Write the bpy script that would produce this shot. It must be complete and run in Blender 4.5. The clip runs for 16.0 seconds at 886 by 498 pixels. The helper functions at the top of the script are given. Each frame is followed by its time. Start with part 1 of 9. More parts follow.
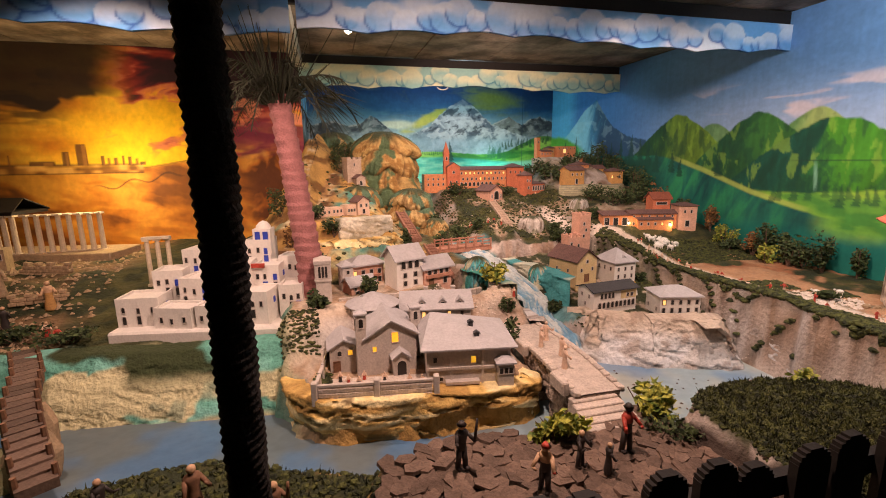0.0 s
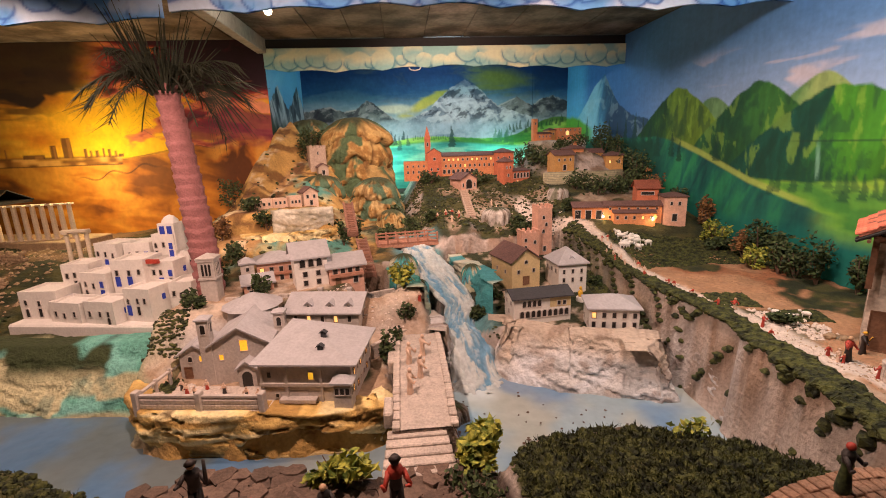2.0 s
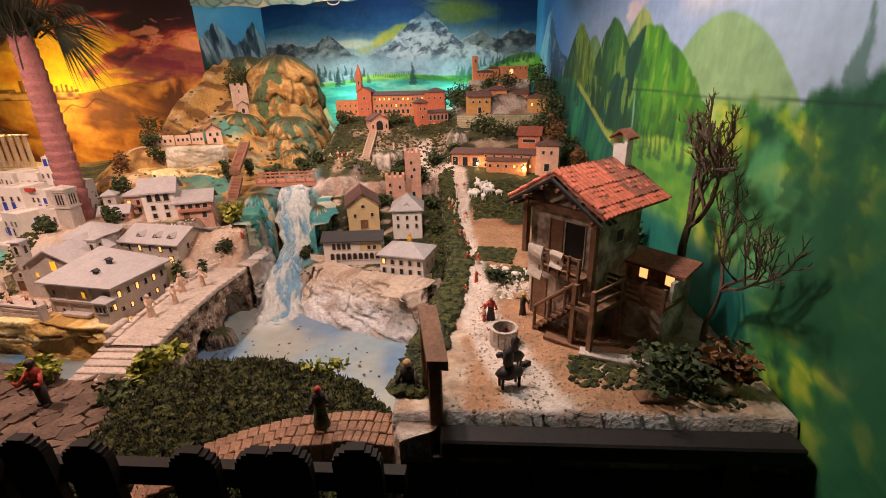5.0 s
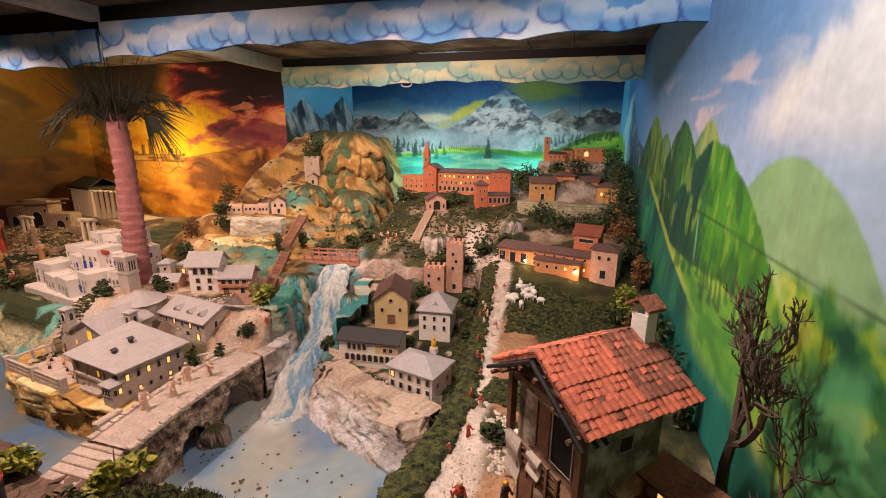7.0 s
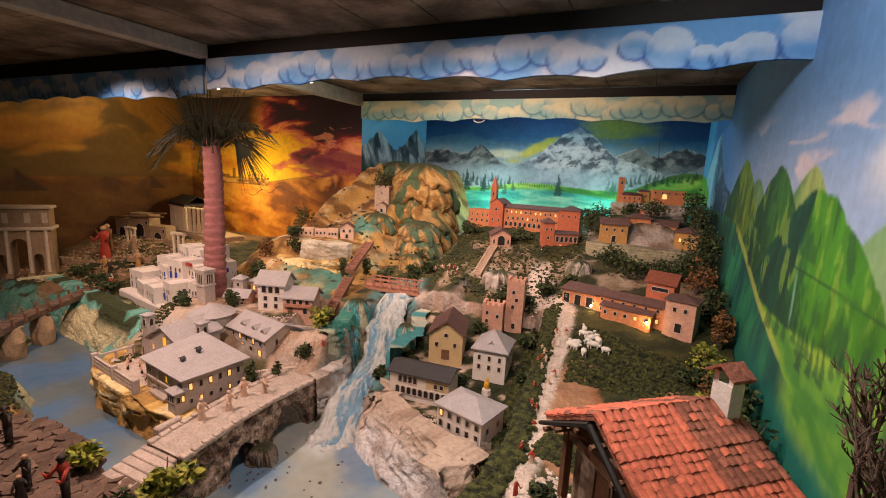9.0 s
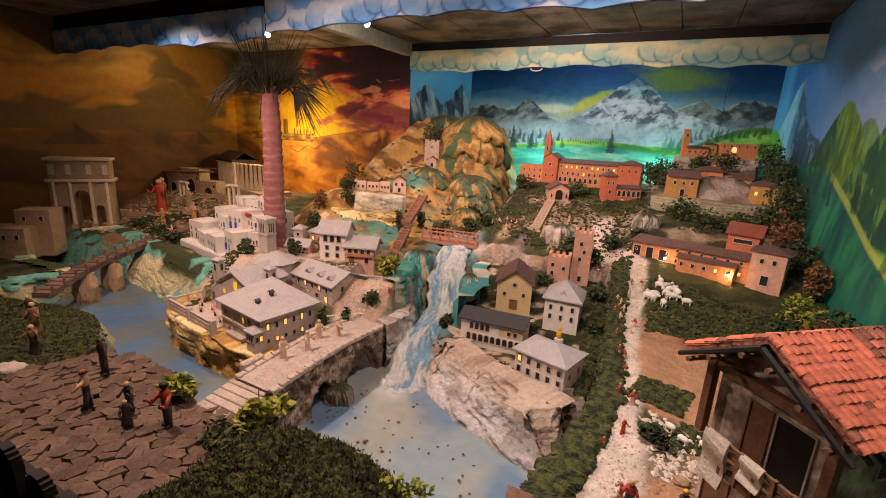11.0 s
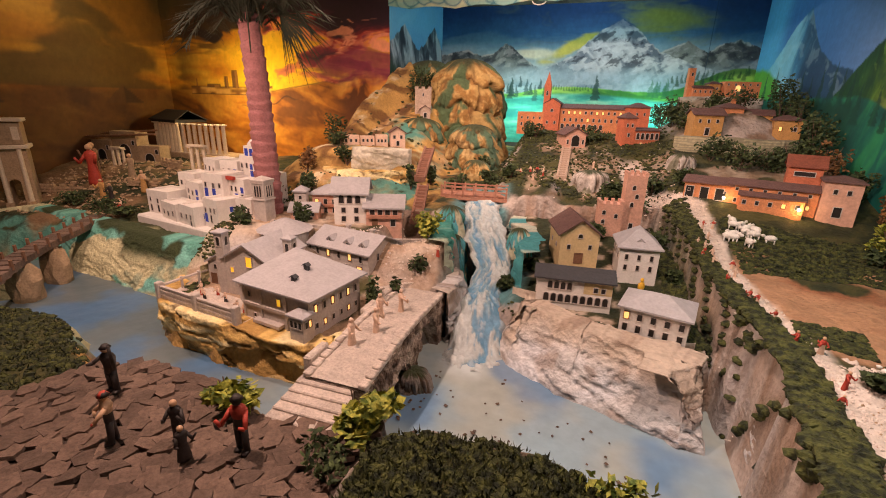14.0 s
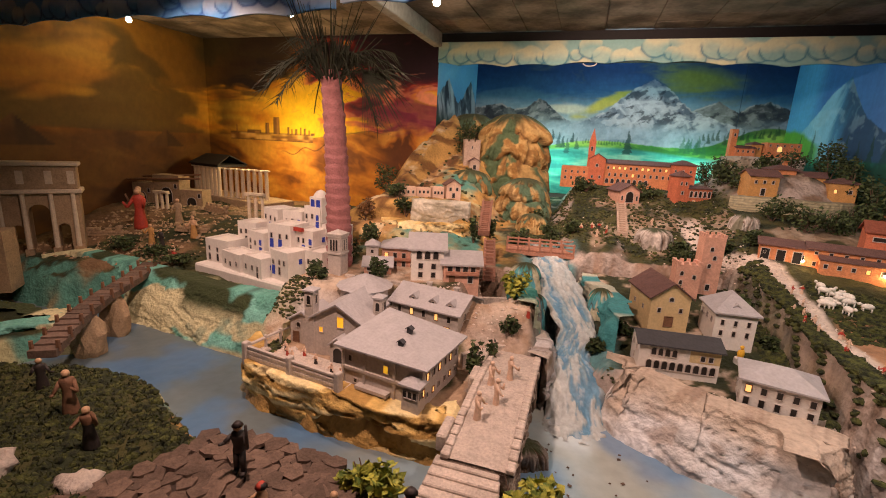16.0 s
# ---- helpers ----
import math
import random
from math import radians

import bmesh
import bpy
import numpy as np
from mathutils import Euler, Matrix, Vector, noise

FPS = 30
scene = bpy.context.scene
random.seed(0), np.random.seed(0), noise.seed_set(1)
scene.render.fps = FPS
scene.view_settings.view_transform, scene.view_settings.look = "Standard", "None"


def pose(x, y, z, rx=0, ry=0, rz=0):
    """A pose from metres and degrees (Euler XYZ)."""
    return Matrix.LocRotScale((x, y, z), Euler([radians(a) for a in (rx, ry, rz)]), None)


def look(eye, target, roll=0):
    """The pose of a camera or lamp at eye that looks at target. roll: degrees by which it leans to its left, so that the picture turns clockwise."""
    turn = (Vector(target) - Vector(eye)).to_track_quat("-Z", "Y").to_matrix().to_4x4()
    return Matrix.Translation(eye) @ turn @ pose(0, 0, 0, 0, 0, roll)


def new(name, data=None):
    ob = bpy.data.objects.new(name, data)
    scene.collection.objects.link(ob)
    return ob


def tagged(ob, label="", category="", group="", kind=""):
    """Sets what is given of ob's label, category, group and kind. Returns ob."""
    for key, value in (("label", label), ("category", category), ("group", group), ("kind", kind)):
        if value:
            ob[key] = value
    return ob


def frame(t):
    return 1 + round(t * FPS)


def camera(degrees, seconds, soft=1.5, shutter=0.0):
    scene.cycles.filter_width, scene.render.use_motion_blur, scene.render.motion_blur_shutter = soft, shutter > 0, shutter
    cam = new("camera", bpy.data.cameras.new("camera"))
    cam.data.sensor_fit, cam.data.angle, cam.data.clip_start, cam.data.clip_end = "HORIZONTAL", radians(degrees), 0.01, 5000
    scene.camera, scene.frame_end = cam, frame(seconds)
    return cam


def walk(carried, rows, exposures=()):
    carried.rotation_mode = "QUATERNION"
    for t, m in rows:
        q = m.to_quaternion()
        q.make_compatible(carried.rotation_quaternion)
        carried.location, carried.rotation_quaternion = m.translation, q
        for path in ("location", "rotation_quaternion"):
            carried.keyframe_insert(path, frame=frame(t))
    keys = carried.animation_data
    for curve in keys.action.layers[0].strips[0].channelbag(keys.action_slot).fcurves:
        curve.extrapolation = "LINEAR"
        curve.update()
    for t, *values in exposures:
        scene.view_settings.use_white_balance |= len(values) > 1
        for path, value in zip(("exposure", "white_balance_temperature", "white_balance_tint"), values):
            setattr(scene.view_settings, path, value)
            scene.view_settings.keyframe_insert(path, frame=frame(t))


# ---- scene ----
cam = camera(89.7, 16.0, soft=1.0)
METRES, EYE, TILT, LEAN, TURN = 8.0, 1.5, 0.0, 0.0, 0.0
PATH = [
    (0, (0.349, 0.033, 1.603), (0.833, 1.934, 1.211), -0.8),
    (0.5, (0.501, 0.029, 1.604), (0.848, 1.952, 1.178), -0.7),
    (1, (0.635, 0.032, 1.614), (0.933, 1.96, 1.173), -0.7),
    (1.5, (0.79, 0.079, 1.616), (1.07, 2.012, 1.186), -1.2),
    (2, (0.908, 0.092, 1.608), (1.071, 2.032, 1.151), -1.9),
    (2.5, (1.051, 0.064, 1.617), (1.096, 1.996, 1.103), -1.9),
    (3, (1.172, 0.069, 1.608), (1.206, 1.987, 1.042), -1.8),
    (3.5, (1.311, 0.081, 1.615), (1.289, 1.975, 0.974), -2.0),
    (4, (1.457, 0.041, 1.62), (1.369, 1.913, 0.921), -2.0),
    (4.2, (1.509, 0.029, 1.62), (1.417, 1.894, 0.904), -1.9),
    (6.3, (1.85, 0.128, 1.621), (1.558, 1.996, 0.968), -0.3),
    (6.5, (1.848, 0.159, 1.646), (1.512, 2.029, 1.022), -0.1),
    (7, (1.861, 0.244, 1.74), (1.332, 2.109, 1.248), 0.6),
    (7.5, (1.888, 0.281, 1.757), (1.245, 2.128, 1.341), 1.8),
    (8, (1.894, 0.292, 1.751), (1.176, 2.119, 1.368), 2.3),
    (8.5, (1.88, 0.287, 1.747), (1.119, 2.1, 1.38), 2.7),
    (9, (1.861, 0.276, 1.741), (1.048, 2.069, 1.383), 2.9),
    (9.5, (1.844, 0.259, 1.73), (1.006, 2.036, 1.355), 3.3),
    (10, (1.812, 0.241, 1.706), (0.941, 1.989, 1.275), 3.7),
    (10.2, (1.797, 0.233, 1.698), (0.908, 1.967, 1.247), 3.5),
    (12.3, (1.588, 0.274, 1.612), (0.706, 1.984, 1.066), 2.4),
    (12.5, (1.563, 0.287, 1.607), (0.692, 2.001, 1.055), 2.3),
    (13, (1.472, 0.285, 1.592), (0.692, 2.035, 1.017), 2.2),
    (13.5, (1.394, 0.25, 1.583), (0.721, 2.035, 0.981), 1.7),
    (14, (1.322, 0.263, 1.562), (0.732, 2.066, 0.929), 1.6),
    (14.5, (1.246, 0.3, 1.558), (0.709, 2.116, 0.915), 1.7),
    (15, (1.187, 0.31, 1.562), (0.659, 2.14, 0.954), 2.0),
    (15.5, (1.112, 0.267, 1.591), (0.567, 2.118, 1.067), 2.5),
    (16, (1.046, 0.213, 1.6), (0.473, 2.073, 1.137), 3.0),
]
walk(cam, [(t, look(eye, target, roll)) for t, eye, target, roll in PATH], exposures=[(0.0, 0.0), (2.0, -0.04), (4.0, -0.02), (6.5, 0.05), (7.5, -0.15), (10.0, -0.17), (12.5, -0.1), (14.5, -0.05), (15.5, -0.26), (16.0, -0.22)])

# ---- light ----
WARM = (1.0, 0.66, 0.53)


def lamp(name, kind, at, target, energy, colour, size=0.03, cone=100, soft=0.6):
    data = bpy.data.lights.new(name, kind)
    data.energy, data.color = energy, colour
    if kind == "SPOT":
        data.spot_size, data.spot_blend, data.shadow_soft_size = radians(cone), soft, size
    elif kind == "POINT":
        data.shadow_soft_size = size
    else:
        data.shape, data.size, data.size_y = "RECTANGLE", size, size
    ob = new(name, data)
    ob.matrix_world = look(at, target)
    return ob


world = bpy.data.worlds.new("world")
scene.world = world
world.use_nodes = True
world.node_tree.nodes["Background"].inputs[0].default_value = (0.9, 0.75, 0.6, 1)
world.node_tree.nodes["Background"].inputs[1].default_value = 0.001

lamp("village_spot", "SPOT", (0.60, 0.72, 2.1), (0.74, 1.36, 1.0), 50, WARM, 0.025, 132, 0.6)
lamp("village_spot_right", "SPOT", (1.42, 1.0, 2.1), (1.5, 1.4, 1.1), 26, WARM, 0.025, 140, 0.6)
lamp("village_spot_left", "SPOT", (-0.24, 1.12, 2.1), (-0.14, 1.58, 1.1), 30, WARM, 0.025, 112)
lamp("hill_spot", "SPOT", (1.05, 1.75, 2.08), (1.25, 2.5, 1.4), 33, WARM, 0.025, 120)
lamp("crag_spot", "SPOT", (0.46, 1.72, 2.06), (0.5, 2.3, 1.4), 15, WARM, 0.02, 110)
lamp("sunset_lamp", "POINT", (-0.58, 2.30, 1.56), (0, 0, 0), 7.5, (1.0, 0.74, 0.36), 0.04)
lamp("bulb_lamp_west", "POINT", (-1.06, 1.94, 2.02), (0, 0, 0), 1.4, (1.0, 0.78, 0.45), 0.02)
lamp("bulb_lamp_mid", "POINT", (0.46, 1.88, 2.065), (0, 0, 0), 1.0, (1.0, 0.80, 0.62), 0.02)
lamp("farm_lamp_left", "POINT", (1.722, 1.838, 1.297), (0, 0, 0), 0.10, (1.0, 0.50, 0.16), 0.005)
lamp("farm_lamp_right", "POINT", (1.90, 1.772, 1.290), (0, 0, 0), 0.12, (1.0, 0.55, 0.16), 0.005)
lamp("dawn_lamp_left", "POINT", (0.82, 3.28, 1.5), (0, 0, 0), 2.2, (0.50, 1.0, 0.88), 0.03)
lamp("dawn_lamp_right", "POINT", (1.62, 3.28, 1.5), (0, 0, 0), 2.2, (0.50, 1.0, 0.88), 0.03)
lamp("bay_lamp", "POINT", (1.2, 2.85, 2.07), (0, 0, 0), 6.5, (0.6, 0.85, 1.0), 0.04)
lamp("sky_lamp", "SPOT", (1.58, 0.80, 2.1), (2.14, 0.92, 1.70), 16, (1.0, 0.93, 0.88), 0.05, 158)

# ---- materials ----


def lin(r, g, b):
    return tuple((c / 255 / 12.92) if c / 255 <= 0.04045 else ((c / 255 + 0.055) / 1.055) ** 2.4 for c in (r, g, b))


def material(name, colour=(0.5, 0.5, 0.5), rough=0.8, metal=0.0, scale=30.0, vary=0.25, bump=0.3, fine=4.0, attribute="", emit=0.0, depth=0.004, random=0.0, tones=None):
    """A surface with variation at two scales; attribute: the painted colour that it takes from the mesh."""
    m = bpy.data.materials.new(name)
    m.use_nodes = True
    t = m.node_tree
    n, ln = t.nodes, t.links
    bsdf = n["Principled BSDF"]
    bsdf.inputs["Roughness"].default_value = rough
    bsdf.inputs["Metallic"].default_value = metal
    co = n.new("ShaderNodeTexCoord")
    big, small = n.new("ShaderNodeTexNoise"), n.new("ShaderNodeTexNoise")
    big.inputs["Scale"].default_value, small.inputs["Scale"].default_value = scale, scale * fine
    big.inputs["Detail"].default_value, small.inputs["Detail"].default_value = 4, 5
    for q in (big, small):
        ln.new(co.outputs["Object"], q.inputs["Vector"])
    add = n.new("ShaderNodeMath")
    add.operation = "ADD"
    ln.new(big.outputs["Fac"], add.inputs[0])
    ln.new(small.outputs["Fac"], add.inputs[1])
    rng = n.new("ShaderNodeMapRange")
    rng.inputs["From Min"].default_value, rng.inputs["From Max"].default_value = 0.6, 1.4
    rng.inputs["To Min"].default_value, rng.inputs["To Max"].default_value = 1 - vary, 1 + vary
    ln.new(add.outputs[0], rng.inputs["Value"])
    if attribute:
        col = n.new("ShaderNodeAttribute")
        col.attribute_name = attribute
        source = col.outputs["Color"]
    elif tones:
        ramp = n.new("ShaderNodeValToRGB")
        ramp.color_ramp.elements[0].color, ramp.color_ramp.elements[1].color = (*tones[0], 1), (*tones[1], 1)
        ramp.color_ramp.elements[0].position, ramp.color_ramp.elements[1].position = 0.38, 0.62
        ln.new(big.outputs["Fac"], ramp.inputs["Fac"])
        source = ramp.outputs["Color"]
    else:
        rgb = n.new("ShaderNodeRGB")
        rgb.outputs[0].default_value = (*colour, 1)
        source = rgb.outputs[0]
    mul = n.new("ShaderNodeVectorMath")
    mul.operation = "SCALE"
    ln.new(source, mul.inputs[0])
    ln.new(rng.outputs[0], mul.inputs["Scale"])
    out = mul.outputs[0]
    if random:
        info = n.new("ShaderNodeObjectInfo")
        r2 = n.new("ShaderNodeMapRange")
        r2.inputs["To Min"].default_value, r2.inputs["To Max"].default_value = 1 - random, 1 + random
        ln.new(info.outputs["Random"], r2.inputs["Value"])
        m2 = n.new("ShaderNodeVectorMath")
        m2.operation = "SCALE"
        ln.new(out, m2.inputs[0])
        ln.new(r2.outputs[0], m2.inputs["Scale"])
        out = m2.outputs[0]
    ln.new(out, bsdf.inputs["Base Color"])
    if emit:
        bsdf.inputs["Emission Color"].default_value = (*colour, 1)
        bsdf.inputs["Emission Strength"].default_value = emit
    if bump:
        b = n.new("ShaderNodeBump")
        b.inputs["Strength"].default_value, b.inputs["Distance"].default_value = bump, depth
        ln.new(small.outputs["Fac"], b.inputs["Height"])
        ln.new(b.outputs[0], bsdf.inputs["Normal"])
    return m


M_LAND = material("painted plaster land", rough=0.9, scale=18, vary=0.3, bump=0.9, fine=5, attribute="paint", depth=0.008)
M_MURAL = material("matt wall paint", rough=0.75, scale=5, vary=0.1, bump=0.15, fine=14, attribute="paint", depth=0.002)
M_WATER = material("painted resin water", rough=0.32, scale=7, vary=0.15, bump=0.25, fine=5, attribute="paint", depth=0.004)
M_PLANK = material("weathered ceiling plank", rough=0.85, scale=6, vary=0.4, bump=0.5, fine=9, tones=((0.10, 0.075, 0.055), (0.24, 0.19, 0.15)), random=0.35)
M_BEAM = material("whitewashed beam", (0.42, 0.40, 0.37), 0.8, scale=12)
M_DARKWOOD = material("dark stained wood", (0.010, 0.007, 0.006), 0.7, scale=20, vary=0.4)
M_ROPE = material("dark rope winding", (0.012, 0.008, 0.007), 0.95, scale=60, bump=1.0)
M_WOOD = material("brown model wood", (0.20, 0.10, 0.055), 0.75, scale=40, vary=0.35)
M_WOODRED = material("reddish plank wood", (0.40, 0.19, 0.125), 0.75, scale=40, vary=0.3, random=0.15)
M_STAIR = material("dull red brick stair", (0.25, 0.12, 0.08), 0.9, scale=50, vary=0.35, bump=0.7, random=0.2)
M_ROOM = material("dark room plaster", (0.10, 0.085, 0.075), 0.9, scale=4)
M_GREYROOF = material("grey slate card roof", (0.42, 0.40, 0.41), 0.8, scale=35, vary=0.14, bump=0.3)
M_DARKROOF = material("charcoal roof", (0.05, 0.05, 0.055), 0.8, scale=40, vary=0.2)
M_BROWNROOF = material("brown tile roof", (0.14, 0.075, 0.065), 0.85, scale=60, vary=0.3, bump=0.6)
M_REDROOF = material("brick red roof", (0.24, 0.07, 0.04), 0.85, scale=60, vary=0.3, bump=0.6)
M_TILE = material("terracotta tile", (0.60, 0.155, 0.085), 0.8, scale=45, vary=0.35, bump=0.5, random=0.18)
M_STUCCO = material("grey stucco", (0.50, 0.44, 0.40), 0.85, scale=40, vary=0.18)
M_WHITE = material("white model plaster", (0.72, 0.67, 0.62), 0.85, scale=40, vary=0.1)
M_CREAM = material("yellow cream stucco", (0.62, 0.47, 0.25), 0.85, scale=40, vary=0.15)
M_PINK = material("pink plaster", (0.60, 0.34, 0.25), 0.85, scale=40, vary=0.2)
M_BRICK = material("orange brick plaster", (0.62, 0.25, 0.11), 0.85, scale=60, vary=0.25, bump=0.6)
M_BRICKD = material("deep red brick plaster", (0.54, 0.16, 0.08), 0.85, scale=60, vary=0.25, bump=0.6)
M_OCHRE = material("ochre house plaster", (0.50, 0.27, 0.09), 0.85, scale=60, vary=0.25)
M_SAND = material("sandy ruin stone", (0.36, 0.25, 0.15), 0.9, scale=40, vary=0.3, bump=0.7)
M_STONE = material("pale bridge stone", (0.55, 0.47, 0.41), 0.9, scale=45, vary=0.28, bump=0.8, random=0.12)
M_RUIN = material("tan ruin plaster", (0.40, 0.30, 0.23), 0.9, scale=40, vary=0.3, bump=0.7)
# patchy farmhouse plaster, darkened in colour for walls turned from the lamps
M_SHADED_PLASTER = material("shaded farmhouse plaster", rough=0.9, scale=26, vary=0.35, bump=0.8, tones=((0.26, 0.20, 0.155), (0.66, 0.58, 0.50)))
M_OLDTILE = material("weathered brown tile", (0.30, 0.105, 0.065), 0.9, scale=45, vary=0.45, bump=0.7, random=0.35)
M_BRIDGEROCK = material("rough brown bridge rock", rough=0.95, scale=30, vary=0.35, bump=1.0, depth=0.010, tones=((0.13, 0.085, 0.06), (0.46, 0.37, 0.30)))
M_STREAM = material("painted stream water", rough=0.45, scale=25, vary=0.25, bump=0.5, fine=4, attribute="paint", depth=0.004)
M_MARBLE = material("ivory column stone", (0.60, 0.49, 0.36), 0.8, scale=60, vary=0.2)
M_FLAG = material("brown flagstone", (0.14, 0.092, 0.068), 0.9, scale=40, vary=0.35, bump=0.7, random=0.3)
M_WINDOW = material("dark window", (0.02, 0.016, 0.014), 0.4, bump=0)
M_LIT = material("lit window", (1.0, 0.52, 0.16), 0.5, emit=1.3, bump=0)
M_LITY = material("lit yellow window", (1.0, 0.50, 0.03), 0.5, emit=0.75, bump=0)
M_BLUE = material("blue shutter paint", (0.03, 0.06, 0.42), 0.6, scale=60)
# near-black fill: the shade inside openings given as a colour
M_DARK = material("painted opening shade", (0.012, 0.01, 0.009), 0.9, bump=0)
M_BULB = material("bulb glass", (1.0, 0.85, 0.6), 0.3, emit=30.0, bump=0)
M_LEAF = material("dark moss green", rough=0.9, scale=70, vary=0.4, bump=0.6, tones=((0.012, 0.018, 0.005), (0.066, 0.074, 0.016)))
M_BUSH = material("bush leaf", rough=0.8, scale=60, vary=0.4, bump=0.2, tones=((0.02, 0.035, 0.012), (0.07, 0.10, 0.03)))
M_LIME = material("yellow green leaf", rough=0.7, scale=60, vary=0.3, bump=0.2, tones=((0.10, 0.16, 0.02), (0.42, 0.40, 0.06)))
M_RUST = material("rusty dry leaf", rough=0.8, scale=60, vary=0.3, bump=0.2, tones=((0.10, 0.05, 0.02), (0.28, 0.13, 0.04)))
M_PALM = material("palm bark plaster", (0.34, 0.135, 0.13), 0.85, scale=40, vary=0.25, bump=0.8)
M_FROND = material("dry palm frond", (0.030, 0.033, 0.017), 0.8, scale=40, vary=0.4)
M_TWIG = material("twig bark", (0.13, 0.08, 0.055), 0.9, scale=50, vary=0.3)
M_FIGD = material("dark clothed figure", (0.03, 0.022, 0.02), 0.6, scale=40, vary=0.4)
M_FIGR = material("red clothed figure", (0.42, 0.05, 0.03), 0.6, scale=40, vary=0.3)
M_FIGS = material("skin and cream figure", (0.55, 0.34, 0.20), 0.6, scale=40, vary=0.3)
M_FIGW = material("pale plaster figure", (0.68, 0.48, 0.36), 0.7, scale=50, vary=0.2)
M_SHEEP = material("white sheep wool", (0.78, 0.74, 0.68), 0.9, scale=90, vary=0.2)
M_PEBBLE = material("white gravel", (0.62, 0.53, 0.46), 0.9, scale=60, vary=0.3)
M_CLOTH = material("white cloth", (0.62, 0.52, 0.44), 0.9, scale=70, vary=0.2)
M_YELLOW = material("yellow painted figure", (0.75, 0.42, 0.03), 0.6, scale=60)

# ---- helpers for building ----


def link_mesh(name, bm, mat, smooth=False):
    me = bpy.data.meshes.new(name)
    bm.normal_update()
    bm.to_mesh(me)
    bm.free()
    if mat:
        me.materials.append(mat)
    if smooth:
        me.polygons.foreach_set("use_smooth", [True] * len(me.polygons))
    return new(name, me)


def part(name, bm, mat, parent, label="", smooth=False):
    ob = link_mesh(name, bm, mat, smooth)
    ob.parent = parent
    if label:
        tagged(ob, label)
    return ob


def share(name, me, parent, m, label=""):
    ob = new(name, me)
    ob.parent = parent
    ob.matrix_local = m
    if label:
        tagged(ob, label)
    return ob


def thing(name, m, label, category, group="", kind=""):
    ob = new(name)
    ob.empty_display_size = 0.02
    ob.matrix_world = m
    return tagged(ob, label, category, group, kind)


def box(bm, x0, x1, y0, y1, z0, z1, bevel=0.0):
    r = bmesh.ops.create_cube(bm, size=1.0, matrix=Matrix.Translation(((x0 + x1) / 2, (y0 + y1) / 2, (z0 + z1) / 2)) @ Matrix.Diagonal((x1 - x0, y1 - y0, z1 - z0, 1)))
    if bevel:
        es = list({e for v in r["verts"] for e in v.link_edges})
        bmesh.ops.bevel(bm, geom=es, offset=bevel, segments=1, affect="EDGES")
    return bm


def boxm(*a, bevel=0.0):
    return box(bmesh.new(), *a, bevel=bevel)


def cyl(bm, p, q, r0, r1, n=8):
    """A tapered rod from p to q."""
    p, q = Vector(p), Vector(q)
    d = q - p
    m = Matrix.Translation((p + q) / 2) @ d.to_track_quat("Z", "Y").to_matrix().to_4x4()
    bmesh.ops.create_cone(bm, cap_ends=True, segments=n, radius1=r0, radius2=r1, depth=d.length, matrix=m)
    return bm


def blob(bm, at, size, sub=2, rough=0.15, seed=0.0, freq=2.0):
    r = bmesh.ops.create_icosphere(bm, subdivisions=sub, radius=1.0)
    for v in r["verts"]:
        k = 1 + rough * (noise.noise(v.co * freq + Vector((seed, seed * 1.7, -seed))) * 2)
        v.co = Vector((v.co.x * size[0], v.co.y * size[1], v.co.z * size[2])) * k + Vector(at)
    return bm


def smooth01(a, b, v):
    t = np.clip((v - a) / (b - a), 0, 1)
    return t * t * (3 - 2 * t)


def lattice(seed, n=64):
    return np.random.RandomState(seed).rand(n, n)


def vnoise(u, v, seed=0):
    """Smooth value noise of arrays u, v."""
    g = lattice(seed)
    i, j = np.floor(u).astype(int), np.floor(v).astype(int)
    a, b = u - i, v - j
    a, b = a * a * (3 - 2 * a), b * b * (3 - 2 * b)
    w = lambda p, q: g[p % 64, q % 64]
    return (w(i, j) * (1 - a) + w(i + 1, j) * a) * (1 - b) + (w(i, j + 1) * (1 - a) + w(i + 1, j + 1) * a) * b


def fbm(u, v, seed=0, octaves=4):
    s, k, tot = 0, 1.0, 0
    for o in range(octaves):
        s = s + k * vnoise(u * 2 ** o, v * 2 ** o, seed + o)
        tot += k
        k *= 0.5
    return s / tot


def mix(c, colour, w):
    w = np.clip(w, 0, 1)[..., None]
    return c * (1 - w) + np.array(colour) * w


def sheet(name, P, C, mat, smooth=True):
    """A grid of points P (n, m, 3) with painted colours C (n, m, 3)."""
    n, m = P.shape[:2]
    idx = np.arange(n * m).reshape(n, m)
    faces = np.stack([idx[:-1, :-1], idx[1:, :-1], idx[1:, 1:], idx[:-1, 1:]], -1).reshape(-1, 4)
    me = bpy.data.meshes.new(name)
    me.from_pydata(P.reshape(-1, 3).tolist(), [], faces.tolist())
    at = me.color_attributes.new("paint", "FLOAT_COLOR", "POINT")
    at.data.foreach_set("color", np.concatenate([C.reshape(-1, 3), np.ones((n * m, 1))], 1).astype(np.float32).ravel())
    me.materials.append(mat)
    if smooth:
        me.polygons.foreach_set("use_smooth", [True] * len(me.polygons))
    return new(name, me)


